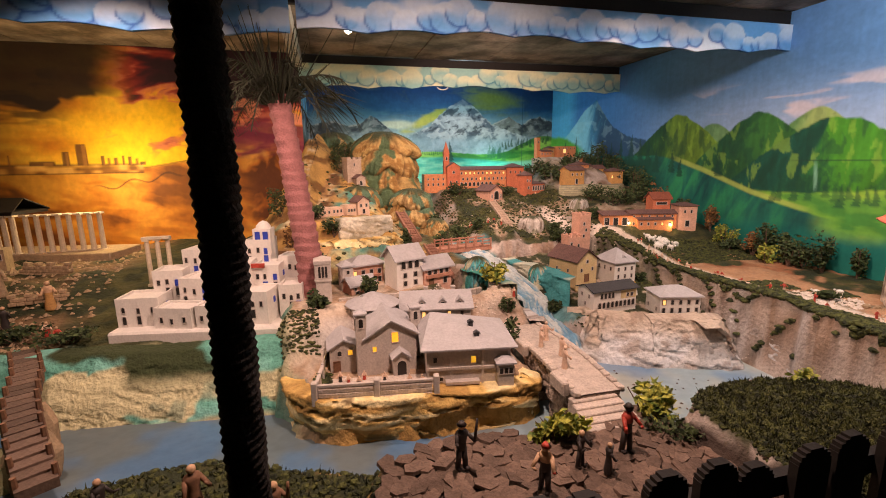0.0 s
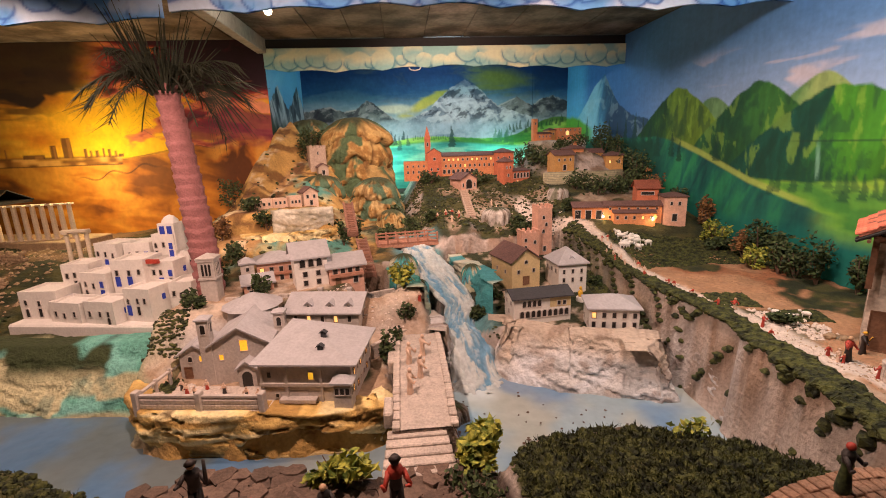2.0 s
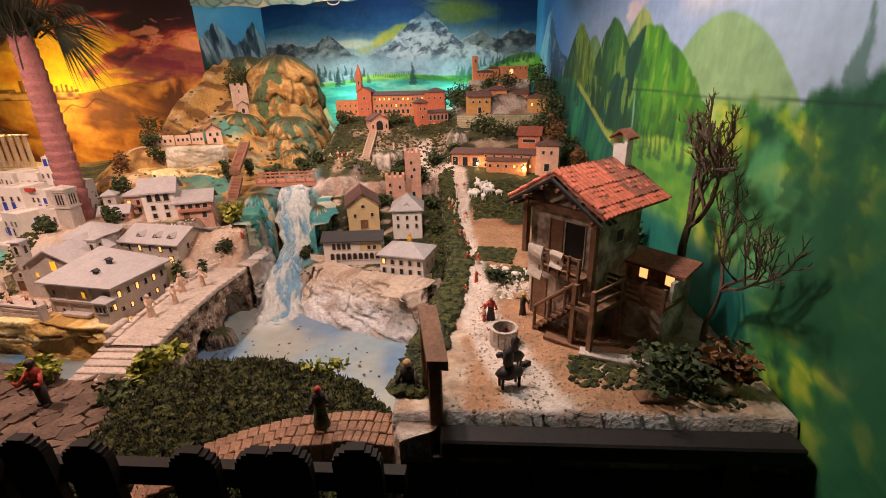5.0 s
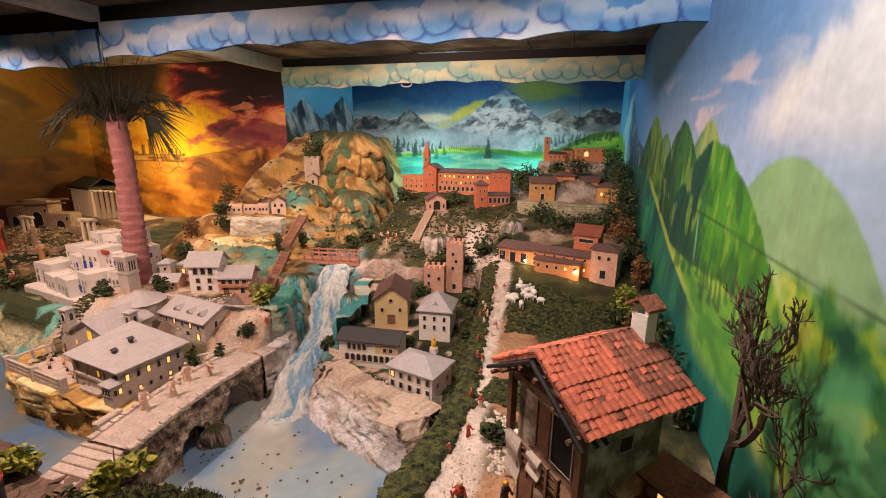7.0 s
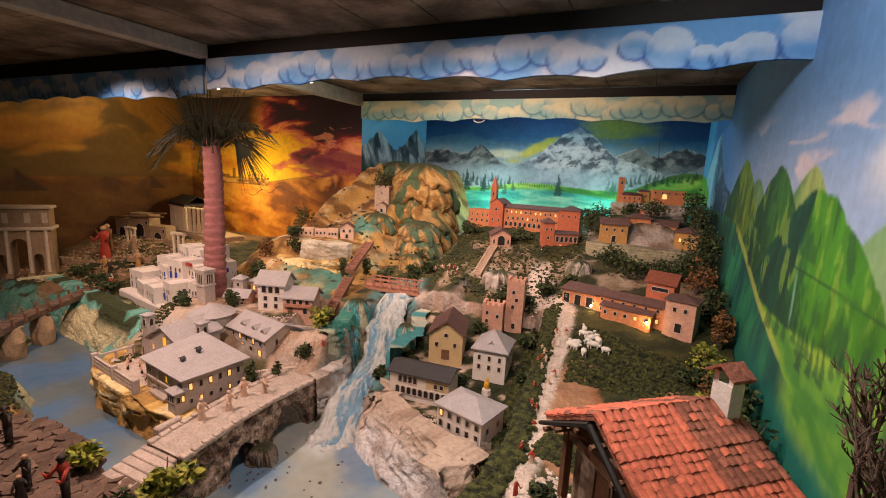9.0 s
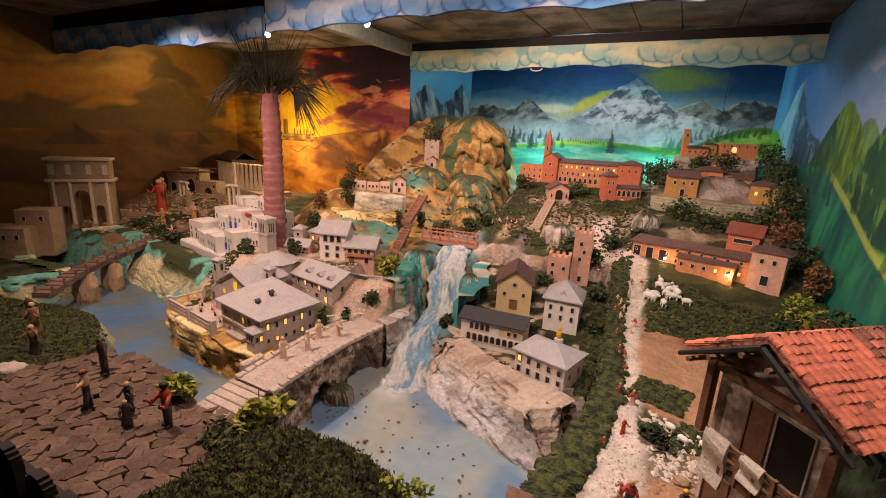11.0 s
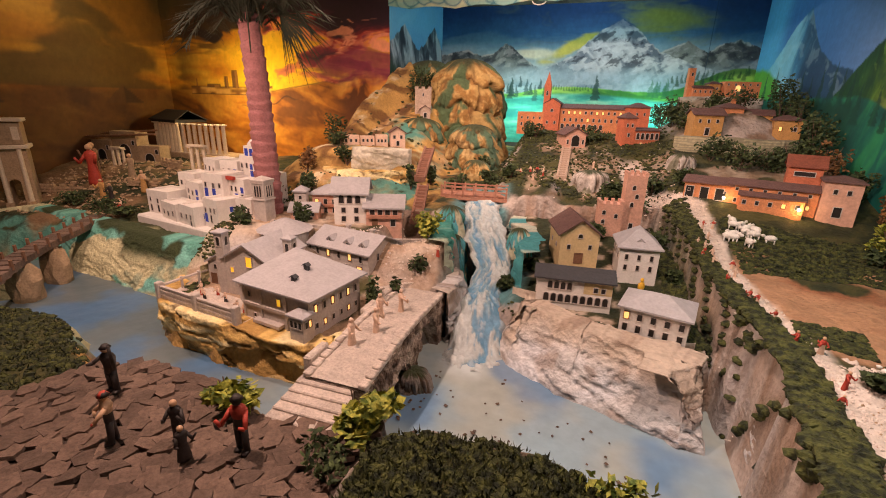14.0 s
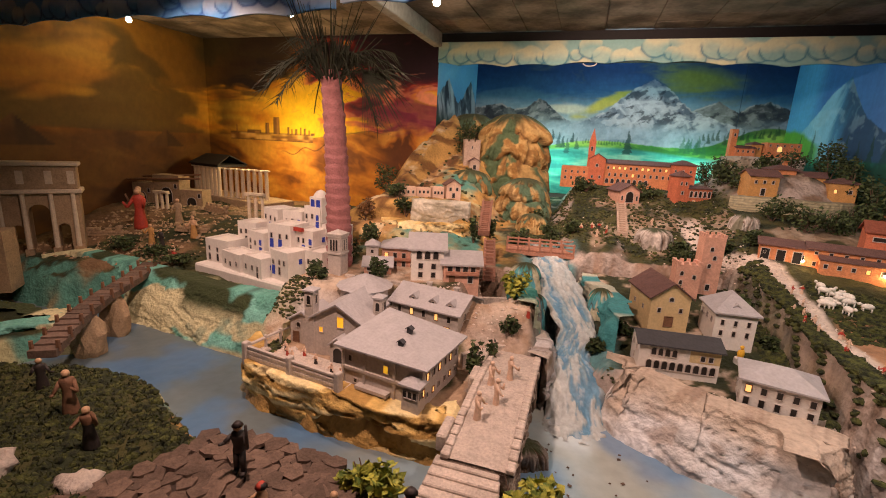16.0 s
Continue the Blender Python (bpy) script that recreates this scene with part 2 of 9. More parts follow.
def inside(X, Y, poly):
    """Signed distance to a polygon, positive within."""
    d = np.full(X.shape, 1e9)
    c = np.zeros(X.shape, bool)
    for (ax, ay), (bx, by) in zip(poly, poly[1:] + poly[:1]):
        ex, ey = bx - ax, by - ay
        t = np.clip(((X - ax) * ex + (Y - ay) * ey) / (ex * ex + ey * ey + 1e-12), 0, 1)
        d = np.minimum(d, np.hypot(X - ax - t * ex, Y - ay - t * ey))
        cross = ((ay > Y) != (by > Y)) & (X < (bx - ax) * (Y - ay) / (by - ay + 1e-12) + ax)
        c ^= cross
    return np.where(c, d, -d)


def along(X, Y, line):
    """Distance to a broken line, and how far along it (0 to 1)."""
    d, s = np.full(X.shape, 1e9), np.zeros(X.shape)
    n = len(line) - 1
    for k, ((ax, ay), (bx, by)) in enumerate(zip(line, line[1:])):
        ex, ey = bx - ax, by - ay
        t = np.clip(((X - ax) * ex + (Y - ay) * ey) / (ex * ex + ey * ey), 0, 1)
        q = np.hypot(X - ax - t * ex, Y - ay - t * ey)
        s = np.where(q < d, (k + t) / n, s)
        d = np.minimum(d, q)
    return d, s

# ---- room and painted walls ----
RIGHT, BACK, BAY, SUNSET, LEFT, CEIL, FRONT = 2.14, 3.43, 0.24, 2.58, -1.3, 2.15, -1.2


def wall_panel(name, x0, x1, y0, y1, z0=0.0, z1=2.3):
    ob = link_mesh(name, boxm(x0, x1, y0, y1, z0, z1), M_ROOM)
    return tagged(ob, "dark plastered wall of the display room", "wall", kind="structure")


wall_panel("wall_east", RIGHT + 0.004, RIGHT + 0.1, FRONT, BACK + 0.1)
wall_panel("wall_north", BAY - 0.1, RIGHT + 0.004, BACK + 0.004, BACK + 0.1)
wall_panel("wall_bay", BAY - 0.1, BAY - 0.004, SUNSET + 0.1, BACK + 0.004)
wall_panel("wall_sunset", LEFT - 0.1, BAY - 0.004, SUNSET + 0.004, SUNSET + 0.1)
wall_panel("wall_west", LEFT - 0.1, LEFT - 0.004, FRONT, SUNSET + 0.004)
wall_panel("wall_south", LEFT - 0.1, RIGHT + 0.1, FRONT - 0.1, FRONT)
tagged(link_mesh("floor", boxm(LEFT - 0.1, RIGHT + 0.1, FRONT - 0.1, BACK + 0.1, -0.1, 0.0), M_ROOM), "dark floor of the display room", "floor", kind="structure")


def mural(name, label, fn, a, b, z0, z1, step=0.007):
    """A painted panel from plan point a to b."""
    L = math.hypot(b[0] - a[0], b[1] - a[1])
    n, m = int(L / step) + 1, int((z1 - z0) / step) + 1
    S, Z = np.meshgrid(np.linspace(0, L, n), np.linspace(z0, z1, m), indexing="ij")
    X, Y = a[0] + (b[0] - a[0]) * S / L, a[1] + (b[1] - a[1]) * S / L
    ob = sheet(name, np.stack([X, Y, Z], -1), np.clip(fn(X, Y, Z), 0, 1), M_MURAL)
    return tagged(ob, label, "mural", kind="structure")


def warped(s, Z, fs, fz, seed, amp=0.6):
    """Noise whose field is bent by other noise, like dragged paint."""
    a = fbm(s * fs * 0.7, Z * fz * 0.7, seed + 20) - 0.5
    b = fbm(s * fs * 0.7 + 9, Z * fz * 0.7 + 4, seed + 30) - 0.5
    return fbm(s * fs + amp * 3 * a, Z * fz + amp * 3 * b, seed)


def ramp(v, stops):
    """Colours from (value, (r, g, b)) stops."""
    x = [q[0] for q in stops]
    cols = np.array([lin(*q[1]) for q in stops])
    return np.stack([np.interp(v, x, cols[:, i]) for i in range(3)], -1)


def over(c, paint, w):
    w = np.clip(w, 0, 1)[..., None]
    return c * (1 - w) + paint * w


def hump(s, apex, top, wide_far, wide_near, power=1.35, drop=0.25):
    """A hill's outline round its apex; far and near are its two sides along the wall."""
    u = np.where(s > apex, (s - apex) / wide_far, (apex - s) / wide_near)
    return top - drop * np.sqrt(u * u + 0.02) ** power + drop * 0.02 ** (power / 2)


def firs(c, s, Z, trees, colour, seed, w=0.85):
    """Small painted fir trees: (place, top, height)."""
    r = np.random.RandomState(seed)
    for p, top, h in trees:
        d = np.clip(top - Z, 0, h)
        saw = 0.65 + 0.5 * ((d * 1.0 / h * 6 + r.rand()) % 1)
        half = 0.21 * d * saw + 0.0015 + 0.004 * (vnoise(s * 150, Z * 150, seed) - 0.5)
        m = smooth01(0.003, -0.003, np.abs(s - p - 0.003 * np.sin(Z * 90)) - half) * smooth01(-0.002, 0.002, top - Z) * smooth01(-0.004, 0.004, Z - top + h)
        c = mix(c, lin(*colour), m * w * r.uniform(0.75, 1.0))
    return c


def sky_right(X, Y, Z):
    s = Y
    e = (fbm(s * 26, Z * 26, 5) - 0.5) * 0.022
    st = fbm(s * 70, Z * 7, 30)
    slant = warped(s + 0.5 * Z, Z, 16, 5, 33)
    c = tone3(s, lin(104, 150, 206))
    c = mix(c, lin(172, 192, 222), smooth01(1.98, 1.66, Z) * 0.75 * smooth01(2.5, 1.6, s))
    c = mix(c, lin(44, 104, 172), smooth01(1.9, 2.7, s) * 0.85)
    # far corner painted brighter cyan: the lamp light there is in the colour
    c = mix(c, lin(92, 176, 226), smooth01(3.0, 3.2, s) * 0.8)
    c = mix(c, lin(196, 212, 232), smooth01(1.05, 0.75, s) * 0.7)
    # clouds: drifting pinkish streaks and one tall bank
    streak = warped(s, Z, 3.2, 13, 9, 0.8)
    c = mix(c, lin(216, 204, 214), smooth01(0.50, 0.64, streak) * smooth01(1.71, 1.78, Z) * smooth01(1.94, 1.85, Z) * smooth01(2.2, 1.8, s) * 0.85)
    bank = 1.785 + 0.10 * smooth01(1.12, 0.80, s) + 0.06 * (warped(s, Z, 9, 9, 25) - 0.5) * 2
    c = mix(c, lin(240, 236, 238), smooth01(-0.012, 0.03, bank - Z) * smooth01(1.70, 1.78, Z) * smooth01(1.18, 1.0, s) * 0.9)
    c = mix(c, lin(248, 240, 232), smooth01(0.52, 0.66, warped(s, Z, 6, 10, 28)) * smooth01(1.15, 0.9, s) * smooth01(1.68, 1.8, Z) * 0.6)
    # blue peak in the far corner
    far = np.interp(s, [2.1, 2.3, 2.48, 2.62, 2.74, 2.815, 2.87, 2.95, 3.05, 3.15, 3.24, 3.43], [1.3, 1.70, 1.735, 1.80, 1.91, 1.985, 1.965, 1.93, 1.86, 1.79, 1.74, 1.72])
    k = ramp(smooth01(-0.10, 0.10, s - 2.83 + 0.25 * (slant - 0.5)), [(0, (36, 72, 104)), (0.5, (60, 120, 160)), (1, (128, 188, 214))])
    k = mix(k, lin(176, 214, 226), smooth01(0.56, 0.66, warped(s, Z, 13, 18, 15)) * 0.2)
    c = over(c, k, smooth01(-0.004, 0.004, far + e - Z) * 0.95)
    c = mix(c, lin(92, 160, 56), smooth01(-0.01, 0.02, 1.77 - 0.10 * smooth01(3.3, 2.9, s) + e - Z) * smooth01(2.9, 3.05, s))
    # hills, from far to near: apex, top, half widths, pale or deep colours
    for ax, tp, wf, wn, pw, c0, c1, hz in (
            (1.83, 1.755, 0.30, 0.30, 1.3, (92, 150, 104), (120, 166, 110), 0.5),
            (1.35, 1.778, 0.32, 0.26, 1.2, (112, 164, 96), (176, 200, 120), 0.4),
            (0.945, 1.718, 0.30, 0.34, 2.0, (150, 196, 136), (170, 210, 150), 0.2),
            (2.06, 1.818, 0.36, 0.36, 1.2, (30, 84, 46), (112, 150, 48), 1.0),
            (1.60, 1.782, 0.34, 0.34, 1.25, (36, 96, 58), (58, 122, 54), 0.9),
            (1.285, 1.735, 0.42, 0.42, 1.45, (18, 88, 70), (72, 148, 38), 1.0)):
        h = hump(s, ax, tp, wf, wn, pw) + e * hz
        u = (ax - s + 0.22 * (slant - 0.5) + 0.05) / (0.05 + np.clip(tp - Z, 0, 0.3) * 0.9)
        k = ramp(smooth01(-0.75, 0.6, u), [(0, c0), (0.55, tuple((a + b) / 2 for a, b in zip(c0, c1))), (1, c1)])
        k = k * (0.80 + hz * (0.35 * (st - 0.5) + 0.7 * (slant - 0.5)))[..., None]
        dab = warped(s, Z, 26, 14, int(ax * 100))
        k = mix(k, lin(16, 66, 48), smooth01(0.54, 0.66, dab) * 0.55 * hz)
        k = mix(k, lin(150, 196, 70), smooth01(0.60, 0.70, 1 - dab) * 0.4 * hz)
        c = over(c, k, smooth01(-0.004, 0.004, h - Z))
    # pale waterfall on the near hill
    c = mix(c, lin(140, 200, 170), smooth01(0.010, 0.003, np.abs(s - 1.335 - 0.12 * (Z - 1.52))) * smooth01(1.46, 1.48, Z) * smooth01(1.60, 1.54, Z) * 0.6)
    # valley floor, the teal slope below the path and the bright meadow
    path = np.interp(s, [1.0, 1.30, 1.41, 1.60, 1.87, 2.08, 2.2], [1.37, 1.385, 1.407, 1.45, 1.54, 1.60, 1.62])
    meadow = 1.455 + 0.03 * smooth01(1.5, 1.0, s) + 0.6 * e
    k = ramp(warped(s, Z, 5, 12, 41), [(0.3, (72, 142, 58)), (0.5, (122, 182, 62)), (0.7, (168, 200, 66))])
    c = over(c, k, smooth01(-0.006, 0.006, meadow - Z) * smooth01(1.62, 1.50, s))
    k = ramp(slant + 0.15 * (st - 0.5), [(0.25, (10, 70, 72)), (0.5, (22, 104, 88)), (0.75, (44, 140, 92))])
    c = over(c, k, smooth01(-0.006, 0.006, path + 0.4 * e - 0.01 - Z) * smooth01(1.22, 1.36, s))
    c = mix(c, lin(176, 196, 96), smooth01(0.014, 0.004, np.abs(Z - path) - 0.004 * (s - 1.2)) * smooth01(1.3, 1.42, s) * smooth01(2.12, 1.95, s) * 0.75)
    r = np.random.RandomState(91)
    c = firs(c, s, Z, [(0.90 + 0.62 * k / 22 + r.uniform(-0.01, 0.01), 1.50 + r.uniform(-0.015, 0.04), r.uniform(0.05, 0.09)) for k in range(22)], (14, 70, 54), 92, 0.7)
    c = firs(c, s, Z, [(1.78, 1.62, 0.11), (2.02, 1.60, 0.10), (2.08, 1.64, 0.12), (2.2, 1.66, 0.14), (2.27, 1.70, 0.16), (2.34, 1.71, 0.17), (2.42, 1.74, 0.2), (2.52, 1.72, 0.2), (2.62, 1.70, 0.18), (2.72, 1.73, 0.2), (2.85, 1.72, 0.2), (3.05, 1.76, 0.16), (3.2, 1.74, 0.14)], (14, 60, 48), 93, 0.8)
    c = mix(c, lin(16, 70, 56), smooth01(-0.01, 0.03, 1.60 + 2 * e - Z) * smooth01(2.05, 2.3, s))
    # the near end: lime foliage over a pale glade, and tall dark pines
    leafy = 1.575 + 0.05 * smooth01(0.72, 0.55, s) + 0.05 * (fbm(s * 40, Z * 12, 16) - 0.5)
    k = ramp(warped(s, Z, 20, 22, 18), [(0.3, (18, 84, 52)), (0.48, (70, 140, 60)), (0.62, (150, 184, 48)), (0.75, (196, 204, 80))])
    c = over(c, k, smooth01(-0.012, 0.012, leafy - Z) * smooth01(0.98, 0.86, s))
    glade = np.hypot((s - 0.70) / 0.14, (Z - 1.40) / 0.11) + (warped(s, Z, 12, 12, 19) - 0.5)
    c = mix(c, lin(96, 176, 112), smooth01(1.15, 0.8, glade) * 0.85)
    c = mix(c, lin(18, 112, 100), smooth01(-0.02, 0.05, 1.33 + e - Z) * smooth01(0.62, 0.75, s))
    c = firs(c, s, Z, [(0.612, 1.69, 0.40), (0.575, 1.62, 0.36), (0.52, 1.70, 0.42), (0.45, 1.66, 0.40), (0.36, 1.70, 0.45), (0.66, 1.60, 0.16)], (34, 98, 62), 94, 0.8)
    c = mix(c, lin(40, 110, 72), smooth01(0.56, 0.48, s) * smooth01(1.60, 1.50, Z) * 0.8)
    # joint between the wall boards
    c = mix(c, lin(24, 60, 44), smooth01(0.0035, 0.0012, np.abs(Z - 1.582 - 0.003 * np.sin(s * 5))) * smooth01(1.5, 1.35, s) * 0.7)
    return c * (0.80 + 0.16 * st + 0.22 * fbm(s * 30, Z * 60, 34))[..., None]


def tone3(s, colour):
    return np.zeros(s.shape + (3,)) + np.array(colour)


def sky_back(X, Y, Z):
    s = X
    e = (fbm(s * 40, Z * 40, 43) - 0.5) * 0.03
    drag = warped(s, Z, 4, 14, 41, 0.9)
    c = ramp(Z + 0.10 * (drag - 0.5), [(1.80, (170, 192, 196)), (1.90, (110, 152, 172)), (1.98, (52, 100, 146)), (2.10, (26, 66, 118))])
    c = mix(c, lin(146, 158, 48), smooth01(0.15, 0.95, np.exp(-((s - 1.60) / 0.24) ** 2 - ((Z - 2.03) / 0.10) ** 2) + 1.2 * (drag - 0.5)) * 0.85)
    c = mix(c, lin(206, 200, 70), smooth01(0.35, 0.8, np.exp(-((Z - 1.90 - 0.5 * (s - 1.10)) / 0.05) ** 2 - ((s - 1.13) / 0.22) ** 2) + 0.9 * (drag - 0.5)) * 0.9)
    c = mix(c, lin(226, 226, 196), smooth01(0.3, 0.9, np.exp(-((s - 0.88) / 0.16) ** 2 - ((Z - 1.865) / 0.035) ** 2) + 0.7 * (drag - 0.5)) * 0.8)

    def mountain(c, line, dark, light, seed, snow=0.5):
        top = np.interp(s, [p[0] for p in line], [p[1] for p in line]) + e * 0.7
        lee = warped(s + 0.55 * (Z - 1.9), Z, 15, 9, seed, 0.7)
        dash = warped(s - 0.8 * (Z - 1.9), Z, 24, 34, seed + 3, 0.5)
        k = ramp(lee, [(0.32, dark), (0.5, tuple((a + b) / 2 for a, b in zip(dark, light))), (0.66, light)])
        k = mix(k, lin(214, 220, 222), smooth01(0.52, 0.62, dash) * snow)
        k = mix(k, lin(34, 44, 58), smooth01(0.60, 0.70, 1 - dash) * 0.75)
        k = mix(k, lin(200, 208, 206), smooth01(0.016, 0.004, top - Z) * smooth01(0.45, 0.6, fbm(s * 30, Z * 8, seed + 5)) * 0.6)
        return over(c, k, smooth01(-0.003, 0.003, top - Z))

    c = mountain(c, [(0.2, 1.85), (0.36, 1.88), (0.43, 1.888), (0.52, 1.85), (0.60, 1.87), (0.69, 1.928), (0.75, 1.89), (0.82, 1.83), (0.92, 1.77), (2.2, 1.7)], (48, 62, 70), (118, 132, 132), 45, 0.25)
    c = mountain(c, [(0.2, 1.6), (1.55, 1.80), (1.62, 1.87), (1.68, 1.895), (1.76, 1.932), (1.83, 1.885), (1.88, 1.872), (1.95, 1.91), (2.03, 1.937), (2.14, 1.885)], (52, 62, 66), (120, 130, 126), 46, 0.2)
    c = mountain(c, [(0.2, 1.6), (0.92, 1.77), (1.054, 1.826), (1.12, 1.855), (1.20, 1.935), (1.27, 1.99), (1.33, 2.02), (1.385, 2.058), (1.43, 2.03), (1.50, 1.98), (1.56, 1.92), (1.62, 1.875), (1.70, 1.84), (1.9, 1.78), (2.2, 1.7)], (96, 110, 124), (196, 204, 208), 47, 0.7)
    c = mix(c, lin(44, 76, 118), smooth01(1.985, 2.025, Z + e) * smooth01(0.10, 0.06, np.abs(s - 1.385)) * smooth01(-0.002, 0.004, 2.058 - Z - 0.5 * np.abs(s - 1.385)) * 0.7)
    # mist over the lower slopes
    c = mix(c, lin(158, 184, 198), smooth01(1.83, 1.73, Z + 0.10 * (warped(s, Z, 5, 16, 48) - 0.5)) * 0.85)
    c = mix(c, lin(84, 124, 150), smooth01(1.72, 1.66, Z) * smooth01(0.45, 0.6, fbm(s * 9, Z * 20, 50)) * 0.6)
    hills = 1.655 + 0.012 * np.sin(s * 7) + 0.115 * smooth01(1.66, 2.08, s) - 0.03 * smooth01(1.0, 0.7, s) + e * 0.3
    k = ramp(warped(s, Z, 5, 20, 49), [(0.3, (52, 128, 52)), (0.5, (108, 180, 70)), (0.68, (160, 210, 96))])
    k = mix(k, lin(34, 92, 44), smooth01(0.05, 0.02, hills - Z) * smooth01(1.66, 1.85, s) * 0.8)
    c = over(c, k, smooth01(-0.004, 0.004, hills - Z))
    # turquoise band along the foot, its lit look mixed into the paint
    lit_band = 1.605 + 0.02 * np.sin(s * 5 + 2)
    k = ramp(warped(s, Z, 4, 26, 55), [(0.3, (40, 140, 140)), (0.55, (76, 186, 170)), (0.75, (150, 220, 196))])
    c = over(c, k, smooth01(-0.012, 0.012, lit_band - Z) * 0.9)
    r = np.random.RandomState(201)
    c = firs(c, s, Z, [(1.0 + 0.27 * k / 16, 1.672 + r.uniform(-0.006, 0.01), 0.028) for k in range(16)], (34, 92, 56), 202, 0.7)
    c = firs(c, s, Z, [(0.56 + 0.42 * k / 14 + r.uniform(-0.01, 0.01), 1.70 + r.uniform(-0.03, 0.03), r.uniform(0.06, 0.12)) for k in range(14)], (20, 64, 66), 203, 0.85)
    c = firs(c, s, Z, [(1.60 + 0.15 * k / 6 + r.uniform(-0.01, 0.01), 1.71 + r.uniform(-0.03, 0.02), r.uniform(0.07, 0.11)) for k in range(6)], (34, 104, 62), 204, 0.75)
    c = firs(c, s, Z, [(1.72 + 0.42 * k / 16 + r.uniform(-0.01, 0.01), 1.735 + 0.05 * k / 16 + r.uniform(-0.01, 0.02), r.uniform(0.04, 0.07)) for k in range(16)], (22, 70, 42), 205, 0.85)
    c = firs(c, s, Z, [(1.28, 1.737, 0.15), (0.60, 1.75, 0.16), (0.74, 1.72, 0.12)], (16, 64, 58), 206, 0.95)
    c = mix(c, lin(26, 56, 76), smooth01(0.0035, 0.0015, np.abs(s - 1.88)) * 0.7)
    c = mix(c, lin(24, 50, 88), smooth01(1.88, 1.9, s) * smooth01(1.94, 2.0, Z) * 0.4)
    return c * (0.84 + 0.32 * fbm(s * 60, Z * 40, 52))[..., None]


def sky_bay(X, Y, Z):
    s = Y
    c = mix(tone3(s, lin(60, 146, 208)), lin(132, 196, 222), warped(s, Z, 4, 6, 61))
    e = (fbm(s * 30, Z * 30, 62) - 0.5) * 0.03
    m = np.interp(s, [2.58, 2.68, 2.78, 2.88, 2.97, 3.08, 3.20, 3.27, 3.34, 3.43], [1.84, 1.90, 1.962, 1.90, 1.84, 1.88, 1.97, 2.005, 1.95, 1.88]) + e
    lee = warped(s + 0.4 * Z, Z, 16, 8, 63)
    k = ramp(lee, [(0.3, (34, 46, 60)), (0.5, (86, 102, 112)), (0.68, (176, 190, 196))])
    c = over(c, k, smooth01(-0.004, 0.004, m - Z))
    return mix(c, lin(36, 74, 58), smooth01(1.80, 1.70, Z + e * 2))


